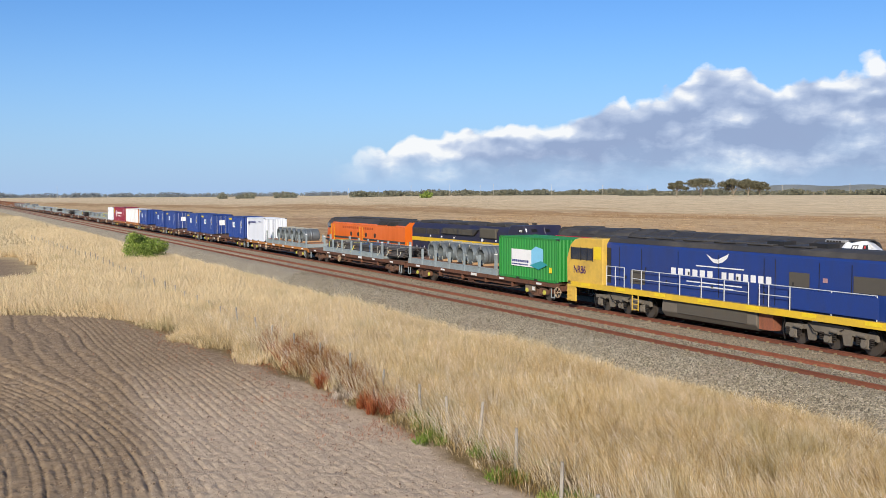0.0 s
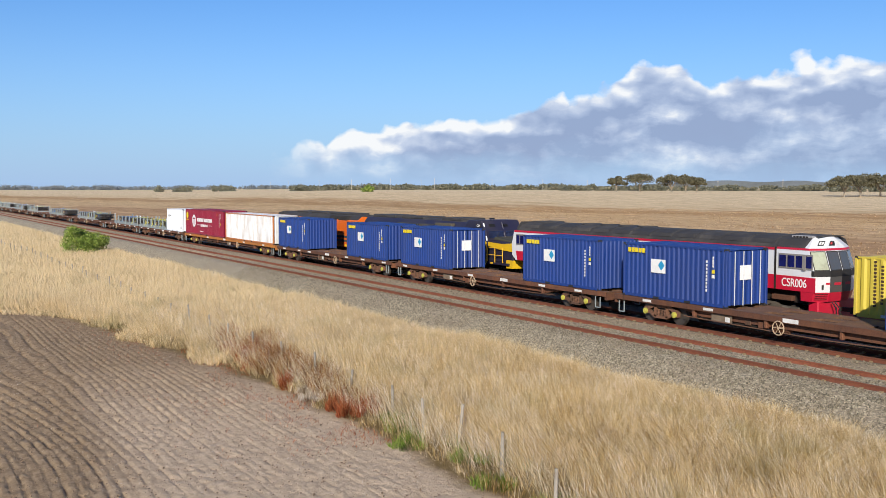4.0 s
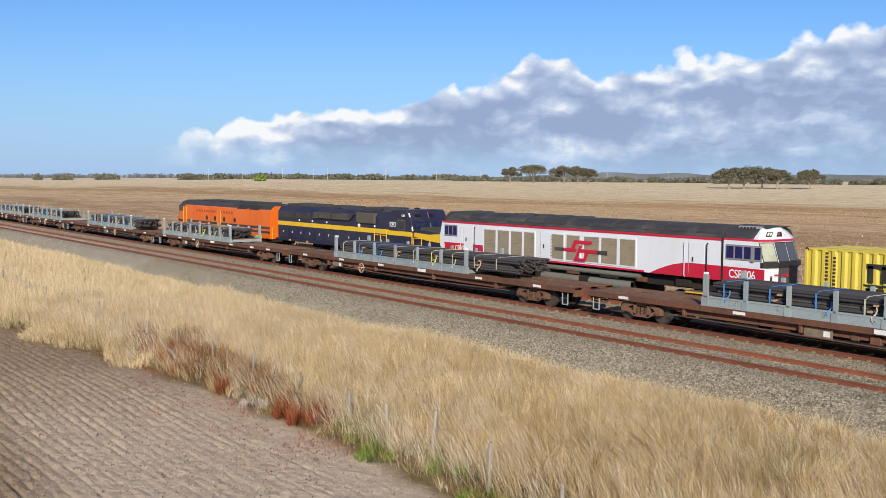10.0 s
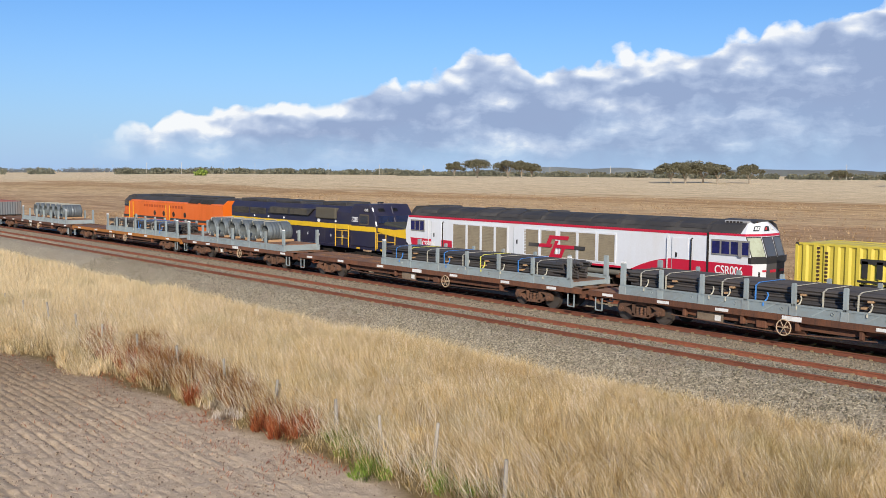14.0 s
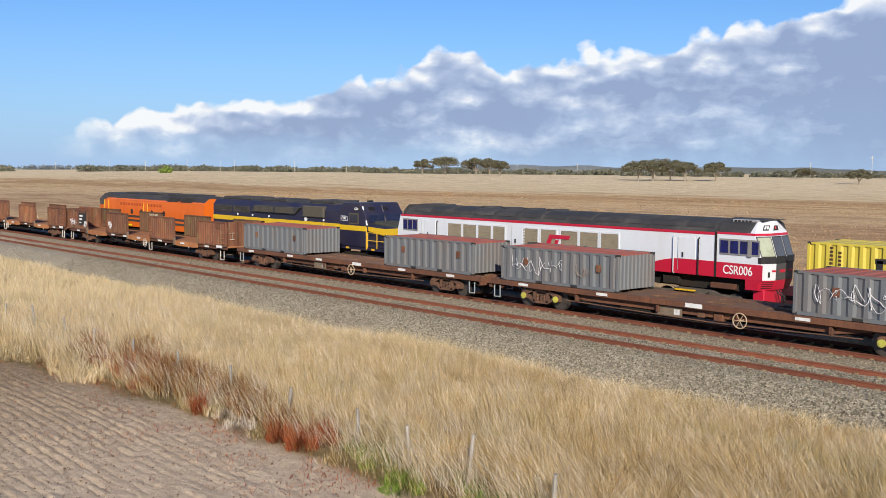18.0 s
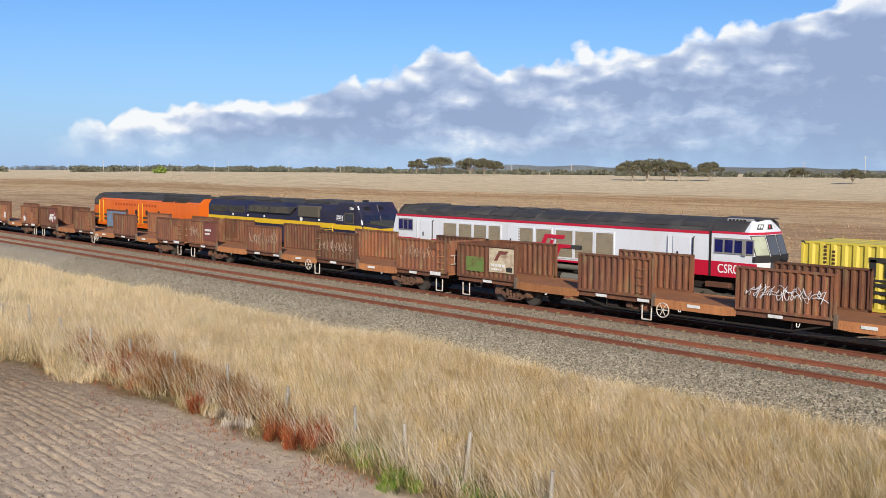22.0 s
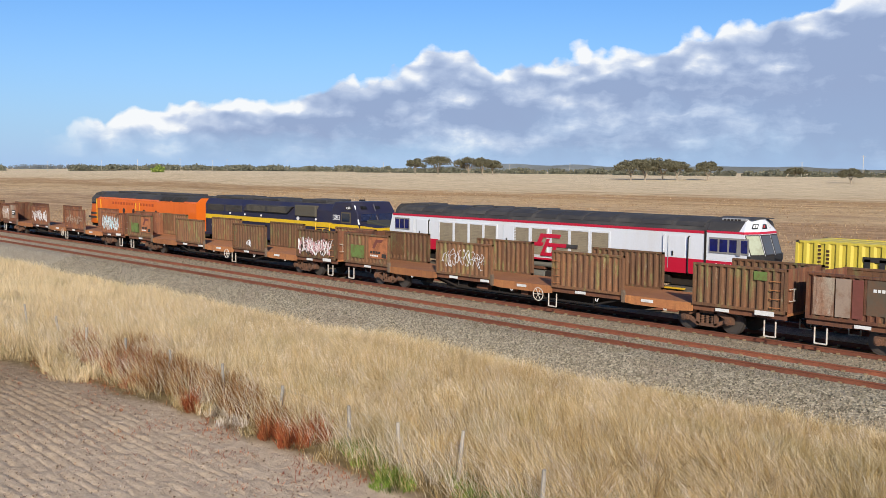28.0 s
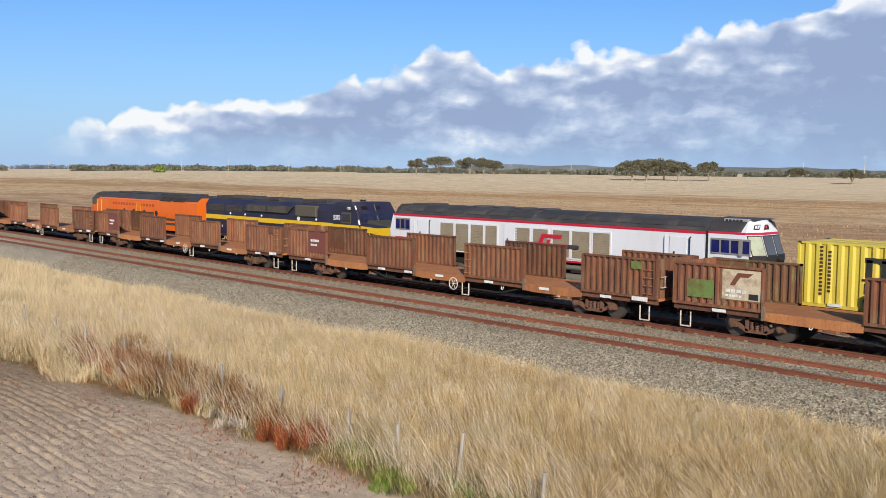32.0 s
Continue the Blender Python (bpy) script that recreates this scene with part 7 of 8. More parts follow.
    g = surf("dusty_bogie", (0.085, 0.072, 0.06), 0.9, dirt=(0.16, 0.13, 0.10), amount=0.5)
    loco_bogie(root, -7.2, g)
    loco_bogie(root, 7.2, g)
    share("coupler", ME_COUPLER, root, pose(10.7, 0, 0))
    share("coupler", ME_COUPLER, root, pose(-11.4, 0, 0, 0, 0, 180))
    return root


def blue_loco():
    root = empty("diesel_locomotive", "navy blue hood locomotive with a broad yellow stripe", "locomotive", "standing locomotives")
    navy = surf("navy_paint", (0.021, 0.020, 0.046), 0.45, dirt=(0.055, 0.048, 0.05), amount=0.6, scale=0.6)
    dim_grille = surf("sooty_grille", (0.075, 0.066, 0.05), 0.8, dirt=(0.035, 0.032, 0.028), amount=0.7, scale=2, grain=60, bump=0.4)
    yel = surf("yellow_stripe_paint", (0.72, 0.46, 0.015), 0.45, dirt=(0.4, 0.26, 0.05), amount=0.4)
    part("hood", extrude(bmn(), [(-1.32, 1.3), (-1.32, 3.3), (-1.05, 3.68), (1.05, 3.68), (1.32, 3.3), (1.32, 1.3)], "x", -10.1, 5.0), navy, root)
    part("roof", extrude(bmn(), [(-1.0, 3.66), (-0.8, 3.78), (0.8, 3.78), (1.0, 3.66)], "x", -9.9, 4.6), M_ROOFGREY, root)
    for x, l, h in ((-9.3, 3.6, 3.9), (-4.6, 3.2, 3.88), (1.2, 2.6, 3.92)):
        part("roof_hatch", soft(box(bmn(), x, x + l, -0.95, 0.95, 3.7, h), 0.04), M_ROOFGREY, root)
    wing = extrude(bmn(), [(-4.9, 2.95), (-4.5, 3.42), (0.9, 3.42), (0.2, 2.95)], "y", -1.48, 1.48)
    part("dynamic_brake_housing", soft(wing, 0.04), M_ROOFGREY, root)
    part("radiator_housing", soft(box(bmn(), 1.1, 3.3, -1.46, 1.46, 2.85, 3.55), 0.05), surf("brown_grey_unit", (0.085, 0.075, 0.055), 0.8, amount=0.4), root)
    for x0, x1 in ((-9.8, -7.6), (-7.4, -5.3)):
        g = part("grille", sheet(x0, x1, -1.325, 2.85, 3.28), dim_grille, root)
        bm = bmn()
        for k in range(7):
            box(bm, x0, x1, -1.36, -1.34, 2.88 + k * 0.058, 2.90 + k * 0.058)
        part("louvre", bm, M_ROOFGREY, g)
    stripe = part("yellow_stripe", sheet(-10.1, 4.95, -1.33, 2.28, 2.58), yel, root)
    part("yellow_stripe", sheet(4.95, 7.5, -1.455, 2.26, 2.55), yel, root)
    # cab and nose
    cab = part("cab", soft(extrude(bmn(), [(4.95, 1.3), (4.95, 3.45), (5.3, 3.86), (6.9, 3.88), (7.45, 3.2), (7.5, 1.3)], "y", -1.45, 1.45), 0.07, 2), navy, root)
    part("nose", soft(extrude(bmn(), [(7.4, 1.3), (7.4, 2.66), (9.3, 2.55), (10.12, 2.28), (10.2, 1.3)], "y", -1.25, 1.25), 0.06, 2), navy, root)
    part("nose_top", soft(extrude(bmn(), [(7.45, 2.62), (7.45, 2.84), (9.3, 2.62), (10.14, 2.32), (10.1, 2.26)], "y", -0.8, 0.8), 0.04), surf("dull_green_black", (0.05, 0.052, 0.04), 0.7), root)
    part("nose_stripe", extrude(bmn(), [(7.5, 2.28), (7.5, 2.52), (9.0, 2.46), (10.22, 2.56), (10.22, 2.02), (8.8, 2.1)], "y", -1.30, 1.30), yel, root)
    part("pilot_beam", box(bmn(), 9.6, 10.3, -1.35, 1.35, 1.0, 1.5), yel, root)
    part("side_window", sheet(6.0, 6.75, -1.475, 2.72, 3.2, 0.02), M_GLASS, cab)
    part("window_frame", sheet(5.92, 6.83, -1.46, 2.64, 3.27), surf("brown_frame", (0.10, 0.08, 0.05), 0.7), cab)
    # the sky's reflection is painted in as a blue base colour
    glass = surf("blue_reflecting_glass", (0.03, 0.045, 0.12), 0.06, amount=0.3, scale=2, bump=0)
    for y0, y1 in ((-1.22, -0.10), (0.10, 1.22)):
        bm = bmn()
        bm.faces.new([bm.verts.new(p) for p in ((7.52, y0, 2.78), (7.52, y1, 2.78), (7.46, y1, 3.20), (7.46, y0, 3.20))])
        bmesh.ops.solidify(bm, geom=bm.faces[:], thickness=0.03)
        part("windscreen", bm, glass, cab)
        bm = bmn()
        bm.faces.new([bm.verts.new(p) for p in ((7.27, y0 * 0.75 - 0.1, 3.46), (7.27, y0 * 0.75 + 0.35, 3.46), (7.12, y0 * 0.75 + 0.35, 3.64), (7.12, y0 * 0.75 - 0.1, 3.64))])
        bmesh.ops.solidify(bm, geom=bm.faces[:], thickness=0.03)
        part("number_box", bm, M_BLACKPLATE, cab)
    part("wiper", pipe(bmn(), [(7.56, -0.7, 2.8), (7.53, -0.45, 3.12)], 0.012, 5), M_BLACK, cab)
    part("horn", pipe(bmn(), [(6.2, -0.3, 3.95), (6.7, -0.3, 3.97)], 0.05, 8), M_BLACK, cab)
    part("pillar", pipe(bmn(), [(7.54, 0, 2.8), (7.12, 0, 3.72)], 0.05, 6), navy, cab)
    part("pillar", pipe(bmn(), [(7.52, -1.38, 2.6), (7.1, -1.38, 3.68)], 0.05, 6), M_SILVER, cab)
    part("marker_lamp", box(bmn(), 9.5, 9.8, -0.6, 0.5, 2.52, 2.80), plain("red_lamp_glass", (0.6, 0.02, 0.03)), cab)
    part("number_box", sheet(6.35, 6.95, -1.462, 3.42, 3.62, 0.02), M_BLACKPLATE, cab)
    letters("number", "C501", 0.2, M_WHITE_BAR, cab, on_side(6.65, -1.488, 3.52), 1.0, 0.003, 0.9)
    part("number_plate", sheet(5.12, 5.75, -1.457, 2.80, 3.08, 0.012), M_WHITE_BAR, cab)
    part("number_field", sheet(5.15, 5.72, -1.470, 2.83, 3.05, 0.006), navy, cab)
    letters("number", "C501", 0.24, M_WHITE_BAR, cab, on_side(5.44, -1.480, 2.94), 1.0, 0.004, 0.85)
    # walkway rails, hood doors' latches and the brake housing's grilles
    for x0, x1 in ((3.4, 4.8), (7.7, 9.4)):
        railing(root, [(x0, -1.48, 1.3), ((x0 + x1) / 2, -1.48, 1.3), (x1, -1.48, 1.3)], M_YELLOW_RAIL, 0.9, 0.45, 0.022)
    for x0, x1 in ((-4.4, -2.2), (-1.9, 0.1)):
        part("grille", sheet(x0, x1, -1.485, 3.0, 3.36), dim_grille, root)
    for k in range(11):
        part("door_latch", box(bmn(), -9.25 + k * 1.32, -9.17 + k * 1.32, -1.355, -1.335, 1.75, 1.9), M_SILVER, root)
    for x in (-8.2, -5.6, 5.6, 8.0):
        part("sill_marker", sheet(x, x + 0.3, -1.452, 1.18, 1.28), M_YELLOW_RAIL, root)
    part("walkway", box(bmn(), -10.3, 10.0, -1.45, 1.45, 1.16, 1.3), navy, root)
    for k in range(11):
        part("hood_door", sheet(-9.8 + k * 1.32, -8.6 + k * 1.32, -1.322, 1.42, 2.2, 0.015), navy, root)
    for k, x in enumerate((-6.8, -4.9, -2.9, 3.2)):
        part("lamp", rod(bmn(), (x, -1.36, 2.72), (x, -1.32, 2.72), 0.07, 10), M_WHITE_BAR, root)
    disc(root, 1.3, 2.72, 0.15, M_WHITE_BAR, -1.33)
    for x in (3.4, 4.8, 7.6):
        part("grab_rail", pipe(bmn(), [(x, -1.5, 1.2), (x, -1.5, 2.5)], 0.03, 6), M_YELLOW_RAIL, root)
    part("fuel_tank", box(bmn(), -2.6, 2.6, -1.2, 1.2, 0.3, 1.1), M_UNDER, root)
    loco_bogie(root, -6.4, M_UNDER)
    loco_bogie(root, 6.2, M_UNDER)
    share("coupler", ME_COUPLER, root, pose(-10.2, 0, 0, 0, 0, 180))
    return root


def orange_loco():
    root = empty("diesel_locomotive", "orange bulldog-nosed diesel locomotive with a black roof", "locomotive", "standing locomotives")
    org = surf("orange_paint", (0.72, 0.142, 0.012), 0.4, dirt=(0.52, 0.11, 0.02), amount=0.4, scale=0.7, streak=True)
    W, L = 1.46, 9.6
    part("body", extrude(bmn(), [(-W, 1.1), (-W, 3.22), (-1.0, 3.60), (1.0, 3.60), (W, 3.22), (W, 1.1)], "x", -6.9, L), org, root)
    part("roof", extrude(bmn(), [(-W - 0.005, 3.2), (-1.02, 3.62), (-0.6, 3.74), (0.6, 3.74), (1.02, 3.62), (W + 0.005, 3.2), (0.9, 3.5), (-0.9, 3.5)], "x", -8.2, L - 0.12), M_ROOFGREY, root, "black sloped roof")
    for x0, x1 in ((3.8, 5.6), (5.9, 7.7)):
        for y0, z0, y1, z1 in ((-1.43, 3.27, -1.08, 3.60), (1.08, 3.60, 1.43, 3.27)):
            bm = bmn()
            bm.faces.new([bm.verts.new(p) for p in ((x0, y0, z0), (x1, y0, z0), (x1, y1, z1), (x0, y1, z1))])
            bmesh.ops.solidify(bm, geom=bm.faces[:], thickness=0.04)
            part("roof_grille", bm, M_BLACKPLATE, root)
            for k in range(4):
                xa = x0 + (x1 - x0) * (k + 0.5) / 4
                part("roof_rib", rod(bmn(), (xa, y0 * 1.012, z0 + 0.02), (xa + 0.25, y1 * 1.012, z1 + 0.02), 0.035, 5), M_ROOFGREY, root)
    for x, l in ((-4.6, 2.6), (-1.2, 3.4), (2.8, 4.6)):
        part("roof_hatch", soft(box(bmn(), x, x + l, -0.75, 0.75, 3.7, 3.84), 0.03), M_ROOFGREY, root)
    # rounded nose at the left end
    bm = bmn()
    secs = [(-6.9, 1.0, 3.60), (-7.9, 0.98, 3.55), (-8.35, 0.95, 3.25), (-8.6, 0.9, 2.75), (-9.1, 0.8, 2.6), (-9.5, 0.6, 2.35), (-9.68, 0.35, 2.0)]
    rings = []
    for x, k, zt in secs:
        w = W * k
        pts = [(-w, 1.1), (-w, zt - 0.45), (-w * 0.72, zt - 0.08), (0, zt), (w * 0.72, zt - 0.08), (w, zt - 0.45), (w, 1.1)]
        rings.append([bm.verts.new((x, y, z)) for y, z in pts])
    for a, b in zip(rings, rings[1:]):
        for i in range(6):
            bm.faces.new((a[i], a[i + 1], b[i + 1], b[i]))
    bm.faces.new(rings[-1])
    nose = part("nose", bm, org, root, smooth=False)
    part("cab_roof", extrude(bmn(), [(-8.3, 3.34), (-7.9, 3.62), (-7.0, 3.7), (-6.8, 3.7), (-6.8, 3.3)], "y", -1.2, 1.2), M_ROOFGREY, root)
    part("windscreen", extrude(bmn(), [(-8.66, 2.82), (-8.42, 3.28), (-8.36, 3.28), (-8.6, 2.82)], "y", -1.1, 1.1), M_GLASS, nose)
    part("side_window", sheet(-8.15, -7.3, -1.47, 2.75, 3.2, 0.02), M_GLASS, nose)
    part("cab_door", sheet(-7.1, -6.4, -1.466, 1.4, 3.15, 0.012), org, root)
    for x in (-7.15, -6.35):
        part("grab_rail", pipe(bmn(), [(x, -1.5, 1.3), (x, -1.5, 3.15)], 0.03, 6), M_YELLOW_RAIL, root)
    for x in (-2.1, -0.4, 1.4, 3.4):
        part("porthole", rod(bmn(), (x, -1.475, 2.32), (x, -1.455, 2.32), 0.21, 20), M_BLACK, root)
    part("engine_door", sheet(0.1, 0.75, -1.466, 1.3, 3.1, 0.012), org, root)
    for x in (0.08, 0.78):
        part("grab_rail", pipe(bmn(), [(x, -1.5, 1.4), (x, -1.5, 3.0)], 0.022, 6), M_YELLOW_RAIL, root)
    for z0, z1 in ((1.85, 2.02), (1.52, 1.69)):
        part("black_band", sheet(-8.9 if z0 < 1.7 else -8.4, L, -1.464, z0, z1), M_ROOFGREY, root)
    bars(root, -4.2, 3.2, 2.9, 0.2, 15, surf("dull_red_lettering", (0.45, 0.07, 0.01), 0.6), -1.464, 0.35)
    for x in (-5.6, -3.0, 7.3):
        part("reflector", sheet(x, x + 0.9, -1.468, 1.16, 1.3), plain("yellow_reflector", (0.8, 0.7, 0.02)), root)
    part("underframe", box(bmn(), -8.8, L - 0.1, -1.2, 1.2, 0.85, 1.1), M_UNDER, root)
    part("fuel_tank", box(bmn(), -2.6, 2.4, -1.25, 1.25, 0.3, 1.0), M_UNDER, root)
    part("end_door", box(bmn(), L - 0.01, L + 0.02, -0.4, 0.4, 1.3, 3.0), surf("dark_orange", (0.5, 0.08, 0.01), 0.5), root)
    for y in (-1.3, -0.6):
        part("end_rail", pipe(bmn(), [(L + 0.08, y, 1.1), (L + 0.08, y, 2.0)], 0.03, 6), M_YELLOW_RAIL, root)
    loco_bogie(root, -6.0, M_UNDER)
    loco_bogie(root, 6.2, M_UNDER)
    share("coupler", ME_COUPLER, root, pose(-9.5, 0, 0, 0, 0, 180))
    share("coupler", ME_COUPLER, root, pose(9.6, 0, 0))
    return root


# ---- the standing train on the loop ----
white_loco().matrix_basis = pose(-29.5, TRACK_C, 0)
blue_loco().matrix_basis = pose(-51.5, TRACK_C, 0)
orange_loco().matrix_basis = pose(-72.3, TRACK_C, 0)
red_sill = surf("red_wagon_paint", (0.35, 0.03, 0.03), 0.6, dirt=(0.15, 0.05, 0.04), amount=0.6)
sw = flat_wagon(24.0, red_sill, label="red container wagon standing on the loop", seed=50, drop=0.25)
sw.matrix_basis = pose(-5.6, TRACK_C, 0)
M_BROWNINK = plain("dark_brown_print", (0.07, 0.035, 0.012))
yellow = surf("yellow_container_paint", (0.60, 0.475, 0.06), 0.5, dirt=(0.45, 0.33, 0.10), amount=0.35, scale=0.6, streak=True)
yc = container("shipping_container", 12.4, 2.44, yellow, "yellow ribbed shipping container with black lettering blocks", pitch=0.42, depth=0.07)
yc.matrix_basis = pose(-11.25, TRACK_C, 0.80)
for k in range(13):
    decal(yc, -5.29, -5.17, 2.22 - k * 0.145, 2.31 - k * 0.145, M_BROWNINK, -1.245, "lettering_bar")
for k in range(11):
    decal(yc, -4.97, -4.85, 2.05 - k * 0.145, 2.14 - k * 0.145, M_BROWNINK, -1.245, "lettering_bar")
for x in (-3.55, -3.0, -2.45):
    decal(yc, x, x + 0.22, 1.28, 1.9, M_BLACKPLATE, -1.245, "emblem")
decal(yc, -3.6, -2.2, 1.8, 1.98, M_BLACKPLATE, -1.245, "emblem")
decal(yc, -3.7, -2.0, 1.12, 1.2, M_BLACKPLATE, -1.245, "emblem")
for x in (-3.6, -2.7):
    for z0, z1 in ((0.92, 1.06), (0.66, 0.78), (0.36, 0.5)):
        decal(yc, x, x + 0.7, z0, z1, M_BLACKPLATE, -1.245, "emblem")
    decal(yc, x, x + 0.16, 0.66, 1.06, M_BLACKPLATE, -1.245, "emblem")

# ---- the moving train; u is the place along it at the clip's start ----
DECK = 1.05


def roll(ob, u, z=0.0):
    MOVERS.append((ob, u, z))
    return ob


def again(ob, u, z=0.0):
    return roll(copy_thing(ob, pose(u, TRACK_B, z)), u, z)


roll(nr_loco(), -22.6)

# flat wagons: from, to, sill, bright axle boxes, handwheel
FLATS = [(-54.0, -34.6, None, True, 9.7, "rust-brown container wagon with a green box and wire coils"), (-74.8, -54.4, None, False, -2.4, "rust-brown flat wagon with a bar cradle"),
         (-94.9, -75.2, M_ORANGE_SILL, True, -2.5, "orange-sided flat wagon with a white box and wire coils"), (-116.4, -95.3, None, True, -1.0, "rust-brown wagon with two blue containers"),
         (-138.0, -117.0, None, True, -1.0, "rust-brown wagon with two blue containers"), (-159.2, -138.6, None, True, 1.6, "rust-brown wagon with two blue containers"),
         (-186.5, -159.7, M_ORANGE_SILL, True, 4.0, "long container wagon with maroon and white boxes"), (-207.0, -187.1, None, False, 2.2, "rust-brown flat wagon with a bar cradle and a white box"),
         (-226.9, -207.4, None, False, -2.0, "rust-brown flat wagon with a bar cradle"), (-253.4, -227.4, None, False, 1.0, "long rust-brown flat wagon with a bar cradle"),
         (-280.8, -254.2, None, False, -4.0, "long rust-brown flat wagon with a bar cradle"), (-303.6, -281.4, None, False, -2.6, "rust-brown flat wagon with a bar cradle"),
         (-329.6, -304.2, None, False, 2.8, "long rust-brown flat wagon with a bar cradle"), (-346.0, -330.1, None, False, 0.8, "short rust-brown flat wagon with a bar cradle"),
         (-368.1, -346.4, None, False, 2.4, "rust-brown flat wagon with a bar cradle"), (-383.0, -368.6, None, False, 1.0, "short rust-brown flat wagon with wire coils"),
         (-404.0, -383.4, M_ORANGE_SILL, False, 1.0, "orange-sided flat wagon with a bar cradle"), (-424.5, -404.6, None, False, 2.0, "rust-brown flat wagon with wire coils"),
         (-446.1, -425.0, None, True, 1.9, "rust-brown container wagon with low grey bins"), (-467.5, -446.6, None, False, 1.0, "rust-brown container wagon with low grey bins")]
for i, (a, b, sill, bright, hw, label) in enumerate(FLATS):
    roll(flat_wagon(b - a, sill, bright, hw, 2.9 if b - a > 21 else 2.5, label, plates=5 + i % 3, seed=i), (a + b) / 2)

# containers
H20 = 2.43
green = surf("green_container_paint", (0.022, 0.235, 0.04), 0.45, dirt=(0.03, 0.13, 0.03), amount=0.4, scale=0.6, streak=True)
blue = surf("blue_container_paint", (0.012, 0.045, 0.225), 0.45, dirt=(0.03, 0.045, 0.12), amount=0.4, scale=0.6, streak=True)
whitep = surf("white_container_paint", (0.72, 0.755, 0.82), 0.5, dirt=(0.52, 0.50, 0.48), amount=0.3, scale=0.7, streak=True, grit=0.12)
oldwhite = surf("rust_streaked_white_paint", (0.70, 0.73, 0.76), 0.55, dirt=(0.36, 0.23, 0.14), amount=0.75, scale=1.5, streak=True)
maroon = surf("maroon_container_paint", (0.24, 0.010, 0.035), 0.4, dirt=(0.14, 0.01, 0.025), amount=0.4, scale=0.6, streak=True)
orangepost = surf("rusty_orange_post", (0.48, 0.17, 0.05), 0.7, amount=0.5)
paleblue = plain("pale_blue_print", (0.22, 0.55, 0.78))
teal = plain("teal_print", (0.03, 0.30, 0.34))
yellowp = plain("yellow_print", (0.80, 0.62, 0.02))
whitepr = plain("white_print", (0.82, 0.82, 0.82))
inkblue = plain("dark_blue_print", (0.04, 0.05, 0.20))

g = container("shipping_container", 6.2, H20, green, "green ribbed storage container with a white panel")
decal(g, -1.6, 1.0, 0.75, 1.72, whitepr, -1.245, "panel")
part("emblem", extrude(bmn(), [(0.55, 0.95), (0.55, 1.72), (1.0, 1.95), (1.75, 1.82), (1.75, 1.02), (1.3, 0.92)], "y", -1.262, -1.246), paleblue, g)
part("emblem", extrude(bmn(), [(0.35, 0.86), (1.3, 0.66), (2.25, 0.98), (1.55, 1.16)], "y", -1.272, -1.263), teal, g)
bars(g, -1.5, 0.3, 1.05, 0.13, 9, inkblue, -1.256)
bars(g, -1.5, 0.2, 0.86, 0.07, 16, inkblue, -1.256)
decal(g, 2.35, 2.62, 0.55, 0.85, yellowp, -1.25, "sticker")
roll(g, -37.9, DECK)


def blue_box(doors):
    c = container("shipping_container", 6.25, H20, blue, "dark blue ribbed shipping container", "blue containers on the train", doors)
    bars(c, -2.75, -1.6, 2.12, 0.2, 5, yellowp, -1.245, 0.2)
    decal(c, -1.25, -0.35, 1.18, 1.78, whitepr, -1.245, "panel")
    part("emblem", extrude(bmn(), [(-0.8, 1.52), (-0.6, 1.74), (-0.4, 1.52), (-0.6, 1.3)], "y", -1.262, -1.247), plain("sky_blue_print", (0.02, 0.30, 0.55)), c)
    for k in range(9):
        decal(c, 2.02, 2.10, 0.62 + k * 0.15, 0.72 + k * 0.15, whitepr, -1.245, "lettering_bar")
    for k in range(4):
        decal(c, 2.38, 2.45, 1.65 + k * 0.12, 1.74 + k * 0.12, whitepr, -1.245, "lettering_bar")
    decal(c, 2.35, 2.5, 1.4, 1.55, yellowp, -1.245, "sticker")
    decal(c, 2.35, 2.5, 1.2, 1.34, whitepr, -1.245, "sticker")
    if doors:
        part("panel", box(bmn(), 3.115, 3.13, -0.45, 0.2, 1.15, 1.75), whitepr, c)
    return c


bp = roll(blue_box(False), -155.7, DECK)
bd = roll(blue_box(True), -99.3, DECK)
again(bp, -142.4, DECK)
for u in (-112.7, -134.2):
    again(bd, u, DECK)
again(bp, -120.6, DECK)

cr = container("shipping_container", 6.25, H20, whitep, "smooth white insulated container with faded dark lettering blocks", pitch=1.2, depth=0.012, doors=True)
disc(cr, -2.3, 1.85, 0.2, inkblue, -1.25)
disc(cr, -1.95, 1.98, 0.14, inkblue, -1.25)
bars(cr, -1.65, 0.25, 1.98, 0.16, 7, inkblue, -1.25)
bars(cr, 1.3, 2.1, 2.05, 0.07, 9, inkblue, -1.25)
roll(cr, -91.65, DECK)
w20 = container("shipping_container", 6.3, 2.5, whitep, "clean white ribbed shipping container", doors=True)
part("scribble", pipe(bmn(), [(-2.5, -1.25, 1.6), (-2.2, -1.25, 1.95), (-2.0, -1.25, 1.6), (-1.8, -1.25, 1.85), (-1.5, -1.25, 1.7), (-1.3, -1.25, 1.9), (-1.0, -1.25, 1.75)], 0.012, 4), M_BLACKPLATE, w20)
decal(w20, 2.5, 2.7, 0.35, 0.6, M_BLACKPLATE, -1.25, "sticker")
roll(w20, -190.5, DECK)
ma = container("shipping_container", 12.65, 2.62, maroon, "maroon ribbed long container with white lettering blocks and a roundel")
disc(ma, -3.2, 1.42, 0.64, whitepr, -1.25)
decal(ma, -3.55, -2.85, 1.58, 1.74, maroon, -1.262, "emblem")
decal(ma, -3.3, -3.1, 0.98, 1.6, maroon, -1.262, "emblem")
disc(ma, -5.6, 1.95, 0.36, yellowp, -1.25)
